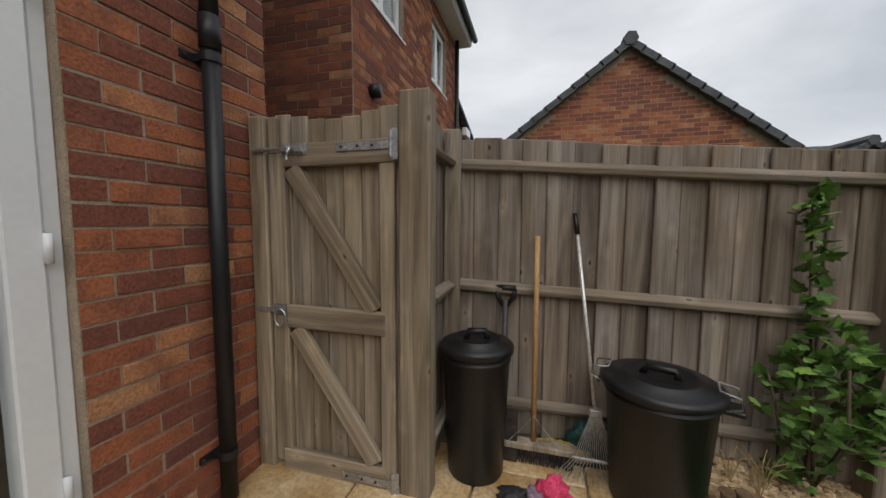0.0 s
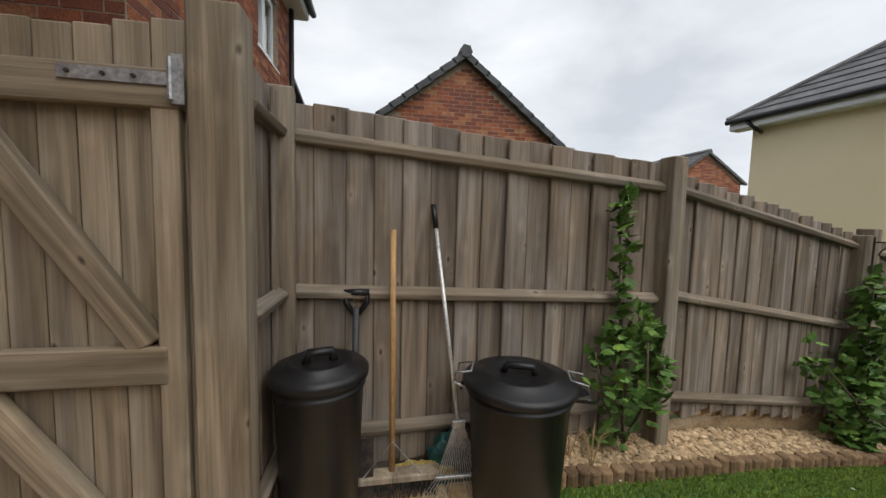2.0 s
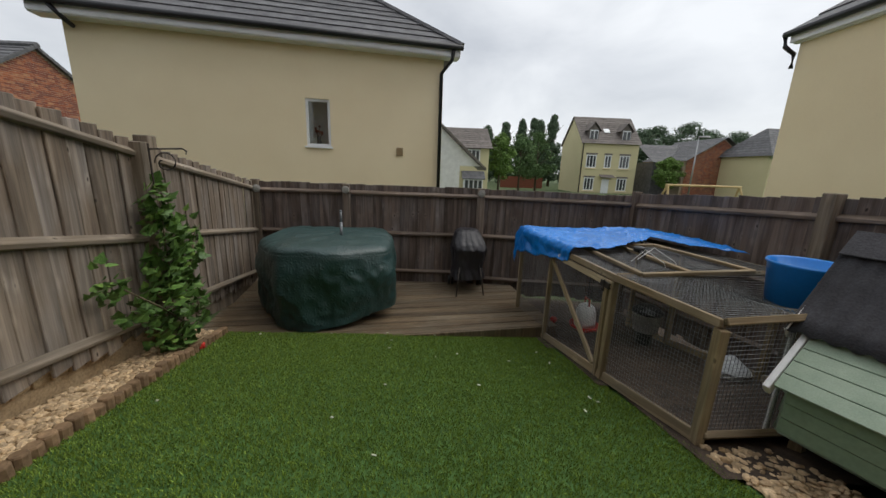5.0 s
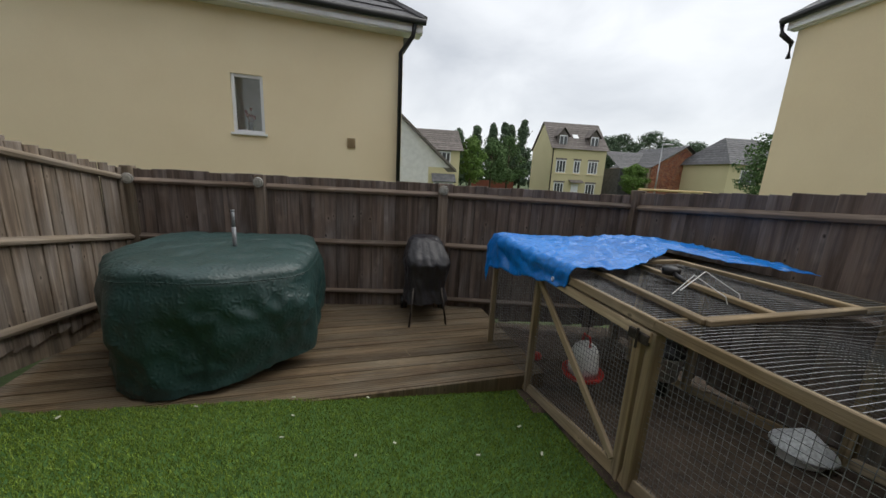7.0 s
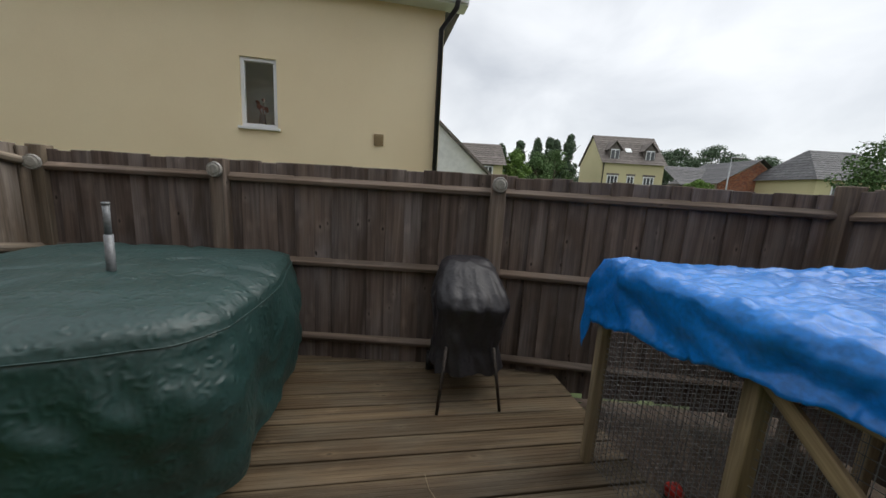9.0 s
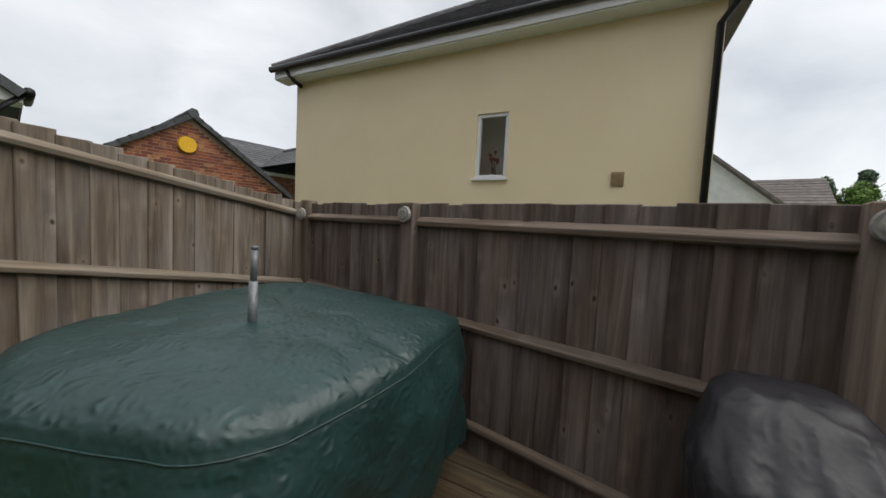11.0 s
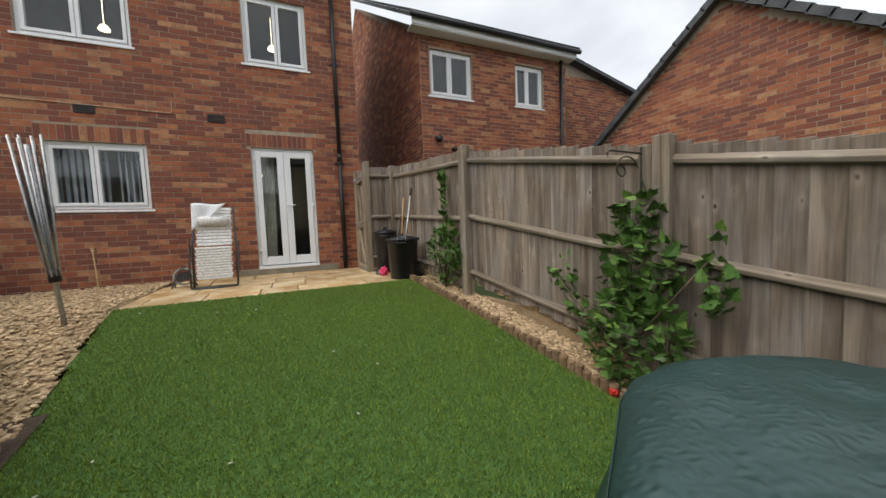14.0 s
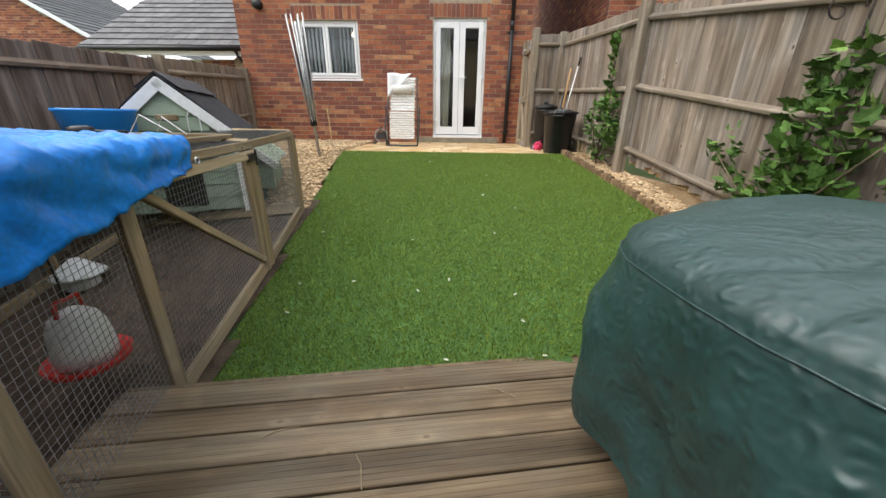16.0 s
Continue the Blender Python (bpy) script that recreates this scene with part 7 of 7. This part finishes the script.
# ---- beyond the garden ----
def leafy_tree(name, x, y, z, h, spread, label, seed, tall=False, count=2600, leaf=0.22, dark=0, parts=None):
    """Tapered trunk, limbs and a loose crown of many small leaves."""
    r = np.random.default_rng(seed)
    t = thing(name, label, "tree", "trees beyond the fence", at=(x, y, z))
    a = Acc()
    a.tube([(0, 0, -0.2), (0.05 * h * 0.1, 0, h * 0.35), (0, 0, h * 0.85)], [0.035 * h * 0.6, 0.025 * h * 0.6, 0.008 * h * 0.4], 8)
    for k in range(9):
        s = 0.3 + 0.06 * k
        an = k * 2.4
        a.tube([(0, 0, h * s), (spread * 0.35 * math.cos(an), spread * 0.35 * math.sin(an), h * (s + 0.10)), (spread * 0.75 * math.cos(an), spread * 0.75 * math.sin(an), h * (s + 0.16))], [0.012 * h * 0.6, 0.008 * h * 0.5, 0.003 * h * 0.4], 6)
    part("trunk", a.mesh("trunk", M_stem, smooth=True), t)
    nb_ = 80 if tall else 46
    th, ph = r.uniform(0, 6.283, nb_), r.uniform(0, 1, nb_)
    if tall:
        hz = h * (0.12 + 0.86 * ph)
        rad = spread * (1 - ph) ** 0.75 * r.uniform(0.3, 1.0, nb_) + 0.1
    else:
        hz = h * (0.28 + 0.66 * ph)
        rad = spread * np.sqrt(np.clip(1 - (2 * ph - 0.85) ** 2, 0.05, 1)) * r.uniform(0.35, 1.0, nb_)
    cx, cy = rad * np.cos(th), rad * np.sin(th)
    pick = r.integers(0, nb_, count)
    cr = spread * (0.26 if tall else 0.33)
    d = r.normal(0, 1, (count, 3))
    d /= np.linalg.norm(d, axis=1)[:, None]
    c = np.stack([cx[pick], cy[pick], hz[pick]], 1) + d * (cr * r.uniform(0.35, 1.0, count) ** 0.5)[:, None] * np.array((1, 1, 0.8 if not tall else 1.3))
    u = r.normal(0, 1, (count, 3))
    u /= np.linalg.norm(u, axis=1)[:, None]
    w = np.cross(u, d)
    w /= np.linalg.norm(w, axis=1)[:, None] + 1e-6
    s = leaf * r.uniform(0.6, 1.3, count)[:, None]
    v = np.empty((count, 4, 3))
    v[:, 0], v[:, 1], v[:, 2], v[:, 3] = c - u * s * 0.5, c + w * s * 0.32, c + u * s * 0.5, c - w * s * 0.32
    me = bpy.data.meshes.new("crown")
    me.from_pydata(v.reshape(-1, 3).tolist(), [], (np.arange(count)[:, None] * 4 + np.arange(4)).tolist())
    me.materials.append(M_trees[dark])
    part("crown", me, t)
    return t


# the second, far-tree colour is lightened to paint in distance haze
M_trees = [mat("tree_leaf", (0.06, 0.115, 0.04), (0.12, 0.185, 0.07), 0.6, 0.7, 0, 5, vary=0.4, island=True, spec=0.2),
           mat("hazed_tree_leaf", (0.060, 0.100, 0.058), (0.105, 0.150, 0.088), 0.6, 0.7, 0, 5, vary=0.4, island=True, spec=0.2),
           mat("bright_leaf", (0.085, 0.16, 0.03), (0.15, 0.23, 0.06), 0.6, 0.7, 0, 5, vary=0.35, island=True, spec=0.2)]


def paned(parent, x, y0, y1, z0, z1, bars=2, nm="window"):
    """A small white casement facing -x, with dark panes between its bars."""
    a = Acc()
    f = 0.10
    a.box(x - 0.06, y0, z0, x - 0.01, y0 + f, z1)
    a.box(x - 0.06, y1 - f, z0, x - 0.01, y1, z1)
    a.box(x - 0.06, y0 + f, z0, x - 0.01, y1 - f, z0 + f)
    a.box(x - 0.06, y0 + f, z1 - f, x - 0.01, y1 - f, z1)
    for k in range(1, bars):
        yy = y0 + (y1 - y0) * k / bars
        a.box(x - 0.055, yy - 0.04, z0 + f, x - 0.015, yy + 0.04, z1 - f)
    w = part(nm, a.mesh(nm, M_upvc), parent)
    a = Acc()
    a.box(x - 0.03, y0 + f, z0 + f, x - 0.02, y1 - f, z1 - f)
    part("pane", a.mesh("pane", M_darkglass), w)
    a = Acc()
    a.box(x - 0.14, y0 - 0.1, z0 - 0.14, x - 0.005, y1 + 0.1, z0 - 0.02)
    part("sill", a.mesh("sill", M_render_y), w)
    a = Acc()
    a.box(x - 0.08, y0 - 0.08, z1 + 0.02, x - 0.005, y1 + 0.08, z1 + 0.22)
    part("lintel", a.mesh("lintel", M_roofbrown), w)


M_darkglass = mat("dark_window_glass", (0.03, 0.035, 0.04), (0.06, 0.065, 0.07), 0.5, 0.12, 0, spec=0.8)
M_farcream = mat("far_cream_render", (0.58, 0.52, 0.31), (0.64, 0.57, 0.35), 0.3, 0.9, 0.1, 60, big=0.04)
th = thing("townhouse", "three-storey cream townhouse with dormers and brown tiled roof", "house", at=(45, -19.7, -1.4))
T0 = Matrix.Translation((-45, 19.7, 1.4))


def tpart(name, a, m, parent=None, label="", bevel=0.0):
    ob = part(name, a.mesh(name, m, bevel=bevel), parent or th, label, T0 if parent is None or parent is th else None)
    return ob


a = Acc()
a.box(45, -23.2, -1.4, 51.5, -16.2, 4.7)
for y in (-16.2, -23.2):
    a.poly([(45, y, 4.7), (51.5, y, 4.7), (48.2, y, 7.9)])
tpart("wall", a, M_farcream)
a = Acc()
tiled_slope(a, (44.7, -23.4, 4.55), (44.7, -16.0, 4.55), (48.2, -23.4, 8.0), (48.2, -16.0, 8.0), course=0.36)
tiled_slope(a, (51.8, -23.4, 4.55), (51.8, -16.0, 4.55), (48.2, -23.4, 8.0), (48.2, -16.0, 8.0), course=0.36)
tpart("roof", a, M_roofbrown)
a = Acc()
a.tube([(44.95, -16.35, 4.6), (44.95, -16.35, -1.4)], 0.07)
tpart("downpipe", a, M_rust)
hold = new("front")
hold.parent = th
hold.matrix_basis = T0
for y in (-17.5, -19.55, -21.6):
    w = 0.62 if y != -19.55 else 0.42
    paned(hold, 45, y - w, y + w, 1.75, 3.25, 3 if w > 0.5 else 2)
    if y != -19.55:
        paned(hold, 45, y - w, y + w, -0.95, 0.55, 3)
a = Acc()
a.box(44.88, -20.0, -1.4, 44.99, -19.1, 0.45)
part("front_door", a.mesh("front_door", M_upvc, bevel=0.01), hold)
a = Acc()
a.slab((44.2, -20.4, 0.6), (0.8, 0, 0.3), (0, 1.7, 0), (0, 0, 0.08))
part("porch_canopy", a.mesh("porch_canopy", M_roofbrown), hold)
for y in (-17.6, -21.6):
    d = new("dormer")
    d.parent = th
    d.matrix_basis = T0
    a = Acc()
    a.box(45.35, y - 0.62, 4.9, 47.5, y + 0.62, 6.15)
    a.poly([(45.35, y - 0.62, 6.15), (45.35, y + 0.62, 6.15), (45.35, y, 6.9)])
    part("cheek", a.mesh("cheek", M_roofbrown), d)
    a = Acc()
    for s in (-1, 1):
        a.slab((45.15, y + s * 0.85, 6.02), (2.2, 0, 0), (0, -s * 0.85, 1.0), (0, 0, 0.07))
    part("dormer_roof", a.mesh("dormer_roof", M_roofbrown), d)
    a = Acc()
    a.box(45.25, y - 0.48, 5.0, 45.34, y + 0.48, 6.15)
    part("frame", a.mesh("frame", M_upvc), d)
    for s in (-0.24, 0.24):
        a = Acc()
        a.box(45.22, y + s - 0.18, 5.12, 45.245, y + s + 0.18, 6.03)
        part("pane", a.mesh("pane", M_darkglass), d)
a = Acc()
a.slab((46.05, -19.9, 5.93), (0.5, 0, 0.49), (0, 0.7, 0), (-0.05, 0, 0.05))
tpart("skylight", a, M_upvc)

ch = thing("cottage_house", "smaller cream house with brown roof and white gable", "house", at=(38, -1.5, -1.4))
H0 = Matrix.Translation((-38, 1.5, 1.4))
a = Acc()
a.box(38, -3.9, -1.4, 43.5, 1.6, 3.2)
part("wall", a.mesh("wall", M_farcream), ch, m=H0)
a = Acc()
tiled_slope(a, (37.6, -4.2, 3.1), (37.6, 1.8, 3.1), (40.7, -4.0, 5.3), (40.7, 1.8, 5.3), course=0.36)
tiled_slope(a, (43.9, -4.2, 3.1), (43.9, 1.8, 3.1), (40.7, -4.0, 5.3), (40.7, 1.8, 5.3), course=0.36)
part("roof", a.mesh("roof", M_roofbrown), ch, m=H0)
hold = new("front")
hold.parent = ch
hold.matrix_basis = H0
paned(hold, 38, -3.0, -1.7, 1.7, 3.0, 3)
a = Acc()
a.box(37.1, -3.3, -1.2, 38.0, -1.4, 0.1)
part("bay", a.mesh("bay", M_upvc), hold)
a = Acc()
a.slab((36.9, -3.5, 0.1), (1.1, 0, 0.7), (0, 2.3, 0), (0, 0, 0.1))
part("bay_roof", a.mesh("bay_roof", M_slate), hold)
for k in range(4):
    a = Acc()
    a.box(37.06, -3.2 + k * 0.45, -0.75, 37.09, -2.88 + k * 0.45, 0.0)
    part("pane", a.mesh("pane", M_darkglass), hold)
wg = thing("white_gable_house", "white boarded gable of a house beyond the cream house", "house", at=(24, 1.2, -1.4))
a = Acc()
pts = [(24, -1.15, 0.75), (24, 3.0, 0.75), (24, 3.0, 4.3), (24, 2.2, 4.2)]
a.poly([(24, -1.15, 1.25), (24, 3.5, 1.25), (24, 3.5, 5.0), (24, 2.6, 4.6)])
a.poly([(24.1, -1.15, 1.25), (24.1, 2.6, 4.6), (24.1, 3.5, 5.0), (24.1, 3.5, 1.25)])
a.box(24, 0.1, -1.4, 28, 3.5, 1.25)
part("wall", a.mesh("wall", M_white), wg, m=Matrix.Translation((-24, -1.2, 1.4)))
a = Acc()
a.slab((23.7, -1.5, 1.02), (4.0, 0, 0), (0, 4.2, 3.75), (0, 0, 0.14))
part("roof", a.mesh("roof", M_roofbrown), wg, m=Matrix.Translation((-24, -1.2, 1.4)))

bh = thing("brick_house", "red brick house with grey tiled gable roof", "house", at=(42, -31, -1.4))
w = brick_wall("wall_brick_gable", (42, -34.8, 0), (0, 1, 0), (-1, 0, 0), 7.6, -1.4, 5.3, top=[(0, 2.6), (3.6, 5.3), (7.6, 2.9)], label="red brick gable", seed=41)
into(bh, w)
w.matrix_basis = Matrix.Translation((-42, 31, 1.4))
a = Acc()
tiled_slope(a, (41.6, -26.9, 2.8), (50, -26.9, 2.8), (41.6, -31.2, 5.5), (50, -31.2, 5.5), course=0.36)
tiled_slope(a, (41.6, -35.2, 2.5), (50, -35.2, 2.5), (41.6, -31.2, 5.5), (50, -31.2, 5.5), course=0.36)
part("roof", a.mesh("roof", M_slate), bh, m=Matrix.Translation((-42, 31, 1.4)))
a = Acc()
a.box(42.1, -27.2, -1.4, 50, -26.98, 2.8)
part("side_wall", a.mesh("side_wall", M_mortar), bh, m=Matrix.Translation((-42, 31, 1.4)))
a = Acc()
tiled_slope(a, (44, -24.6, 2.6), (44, -30, 2.6), (48, -24.6, 4.9), (48, -30, 4.9), course=0.36)
a.box(44.4, -26.8, -1.4, 48, -24.9, 2.6)
part("wing_roof", a.mesh("wing_roof", M_slate), bh, m=Matrix.Translation((-42, 31, 1.4)))

rh = thing("cream_end_house", "cream house end with grey roof among trees", "house", at=(36, -34, -1.4))
a = Acc()
a.box(36, -40, -1.4, 42, -31.2, 3.4)
part("wall", a.mesh("wall", M_farcream), rh, m=Matrix.Translation((-36, 34, 1.4)))
a = Acc()
tiled_slope(a, (35.6, -40.4, 3.3), (35.6, -30.8, 3.3), (39.5, -38, 6.3), (39.5, -33.5, 6.3), course=0.36)
tiled_slope(a, (35.6, -30.8, 3.3), (43, -30.8, 3.3), (39.5, -33.5, 6.3), (39.6, -33.5, 6.3), course=0.36)
part("roof", a.mesh("roof", M_slate), rh, m=Matrix.Translation((-36, 34, 1.4)))
hold = new("front")
hold.parent = rh
hold.matrix_basis = Matrix.Translation((-36, 34, 1.4))
paned(hold, 36, -34.6, -32.6, 1.3, 2.8, 3)

# garage on the other side, beside the house
lg = thing("side_garage", "low garage with grey tiled roof and white fascia board", "garage", at=(-3, -6, -0.1))
L0 = Matrix.Translation((3, 6, 0.1))
a = Acc()
a.box(-6.0, -7.1, -0.1, -2.4, -3.6, 1.75)
part("wall", a.mesh("wall", M_white), lg, m=L0)
a = Acc()
tiled_slope(a, (-2.0, -7.3, 1.98), (-2.0, -3.35, 1.98), (-5.0, -7.3, 3.9), (-5.0, -3.35, 3.9), course=0.30, cols=0.30)
a.slab((-2.0, -7.3, 1.93), (-3.0, 0, 1.92), (0, 3.95, 0), (0, 0, -0.05))
part("roof", a.mesh("roof", M_slate), lg, "grey interlocking tiles", m=L0)
a = Acc()
a.box(-2.05, -7.3, 1.78, -2.02, -3.4, 1.95)
part("fascia", a.mesh("fascia", M_upvc), lg, m=L0)
a = Acc()
a.tube([(-1.96, -7.3, 1.93), (-1.96, -3.35, 1.93)], 0.05)
a.tube([(-1.96, -3.5, 1.9), (-2.1, -3.45, 1.7), (-2.35, -3.4, 1.55), (-2.35, -3.4, 0)], 0.035)
part("gutter", a.mesh("gutter", M_pipe, smooth=True), lg, m=L0)
w = brick_wall("wall_garage_end", (-2.35, -3.55, 0), (-1, 0, 0), (0, 1, 0), 4.4, -0.1, 3.4, top=[(0, 1.75), (2.7, 3.5), (4.4, 2.4)], label="red brick garage end", seed=44)
into(lg, w)
w.matrix_basis = L0
w = brick_wall("wall_garage_pier", (-2.36, -4.6, 0), (0, 1, 0), (1, 0, 0), 1.0, -0.1, 1.75, label="red brick garage pier", seed=45)
into(lg, w)
w.matrix_basis = L0
lb = thing("brick_end_house", "red brick house end beyond the garage", "house", at=(-5, -14, -0.1))
w = brick_wall("wall_brick_end", (-6.0, -18, 0), (0, 1, 0), (1, 0, 0), 7.2, -0.1, 6.2, top=[(0, 6.2), (1.2, 6.2), (7.2, 2.9)], label="red brick gable wall", seed=46)
into(lb, w)
w.matrix_basis = Matrix.Translation((5, 14, 0.1))
LB = Matrix.Translation((5, 14, 0.1))
a = Acc()
tiled_slope(a, (-5.8, -10.45, 2.85), (-13.0, -10.45, 2.85), (-5.8, -16.8, 6.35), (-13.0, -16.8, 6.35), course=0.32)
part("roof", a.mesh("roof", M_roofdark), lb, "dark grey tiled roof", m=LB)
a = Acc()
a.slab((-5.79, -10.45, 2.72), (0.03, 0, 0), (0, -6.35, 3.5), (0, 0, 0.14))
part("verge_board", a.mesh("verge_board", M_upvc), lb, "white verge board", m=LB)

# trees, lamp, swing
for i, (x, y, h, sp, tall, dk) in enumerate(((58, -9.5, 8.5, 1.7, True, 1), (58, -12.0, 9.0, 1.6, True, 1), (60, -14.5, 10.0, 1.8, True, 1), (60, -17.5, 10.0, 2.0, True, 1), (62, -16, 9.8, 1.7, True, 1), (57, -6.5, 7.5, 2.2, True, 1),
                                             (44, -8.6, 5.6, 2.2, False, 0), (46, -11.2, 6.2, 2.3, False, 0), (40, -5.4, 5.4, 1.5, False, 2), (62, -30.5, 8.6, 2.6, False, 1), (66, -38, 10.0, 4.0, False, 1), (66, -44, 10.8, 4.2, False, 1), (68, -50, 9.8, 4.0, False, 1),
                                             (70, -57, 10.0, 4.5, False, 1), (60, -62, 9.0, 4.5, False, 1), (64, -34, 9.5, 3.5, False, 1), (26, -25.0, 5.9, 2.3, False, 0), (42, -25.3, 3.6, 1.5, False, 2), (72, -20, 6.5, 5.0, False, 1), (72, -28, 7.5, 5.0, False, 1), (74, -10, 6.0, 5.0, False, 1), (74, -2, 6.0, 5.0, False, 1), (76, -66, 9.5, 5.5, False, 1))):
    leafy_tree("tree", x, y, -1.4, h + 1.0, sp, "tall dark poplar beyond the houses" if tall else ("round bright green garden tree" if dk == 2 else "leafy green tree beyond the houses"), 60 + i, tall, 8000 if x > 50 else 6000, 0.32 if x > 50 else 0.20, dk)
lamp = thing("street_lamp", "grey street lamp standing over the rooftops", "street lamp", at=(40, -26.6, -1.4))
a = Acc()
a.tube([(0, 0, 0), (0, 0, 6.6)], [0.09, 0.05], 10)
part("post", a.mesh("post", M_metal, smooth=True), lamp)
a = Acc()
a.slab((-0.5, -0.9, 6.55), (0.5, 0, 0), (0, 1.0, 0), (0, 0, 0.16))
part("lantern", a.mesh("lantern", M_metal, bevel=0.04), lamp)
M_swing = mat("pale_swing_timber", (0.46, 0.33, 0.15), (0.58, 0.44, 0.22), 6, 0.7, 0.2)
sw = thing("garden_swing", "pale timber swing frame in a further garden", "swing", at=(19, -11.5, -1.4))
a = Acc()
a.tube([(0, 1.9, 2.05), (0, -1.9, 2.05)], 0.055)
part("crossbar", a.mesh("crossbar", M_swing), sw)
for y in (1.8, -1.8):
    for s in (-1, 1):
        a = Acc()
        a.tube([(0, y, 2.05), (s * 0.9, y + 0.35 * (1 if y > 0 else -1), 0)], 0.05)
        part("leg", a.mesh("leg", M_swing), sw)
for i, (x, y, l) in enumerate(((52, -25, 9.0), (52, -11, 6.0))):
    a = Acc()
    a.box(x, y - l / 2, -1.4, x + 0.3, y + l / 2, 0.3)
    solo("garden_wall", a, M_brick, "long low red brick wall between far gardens", "wall", "far garden walls")

# small litter on the turf and deck
r = random.Random(77)
a = Acc()
a.slab((-0.012, -0.006, 0), (0.024, 0, 0), (0, 0.012, 0), (0, 0, 0.004))
me = a.mesh("petal", mat("faded_petal", (0.36, 0.38, 0.28), (0.46, 0.47, 0.36), 20, 0.8, 0.1))
for i in range(26):
    while True:
        x, y = r.uniform(2.2, 5.9), r.uniform(0.4, 3.9)
        if in_lawn(x, y):
            break
    ob = new("petal", me)
    ob.matrix_world = pose(x, y, ground_z(x, y) + 0.024, r.uniform(-20, 20), r.uniform(-20, 20), r.uniform(0, 360))
    tagged(ob, "small pale fallen petal on the turf", "petal", "fallen petals")
for x, y, t in ((6.35, 1.45, 0.4), (6.2, 1.1, 2.0), (5.95, 2.0, 1.2)):
    a = Acc()
    a.tube([(-0.07, 0, 0), (-0.02, 0.012, 0.002), (0.07, 0, 0)], 0.0025, 5)
    ob = new("twig", a.mesh("twig", M_run))
    ob.matrix_world = pose(x, y, DZ + 0.003, 0, 0, math.degrees(t))
    tagged(ob, "thin pale twig lying on the deck", "twig", "fallen twigs")

# ---- single bricks of the house wall ----
a = Acc()
a.slab((-BRICK / 2 + 0.005, -0.010, -COURSE / 2 + 0.0055), (BRICK - 0.01, 0, 0), (0, 0.017, 0), (0, 0, COURSE - 0.011))
me_brick = a.mesh("brick", M_brick_one, bevel=0.0025)
r = random.Random(8)
for wall, c, u, n in singles[:300]:
    ob = new("brick", me_brick)
    ob.parent = wall
    m = Matrix(((-u[0], n[0], 0, c[0]), (-u[1], n[1], 0, c[1]), (0, 0, 1, c[2]), (0, 0, 0, 1)))
    ob.matrix_basis = m @ pose(r.uniform(-0.002, 0.002), r.uniform(-0.003, 0.002), r.uniform(-0.0015, 0.0015), 0, r.uniform(-0.3, 0.3), 0)
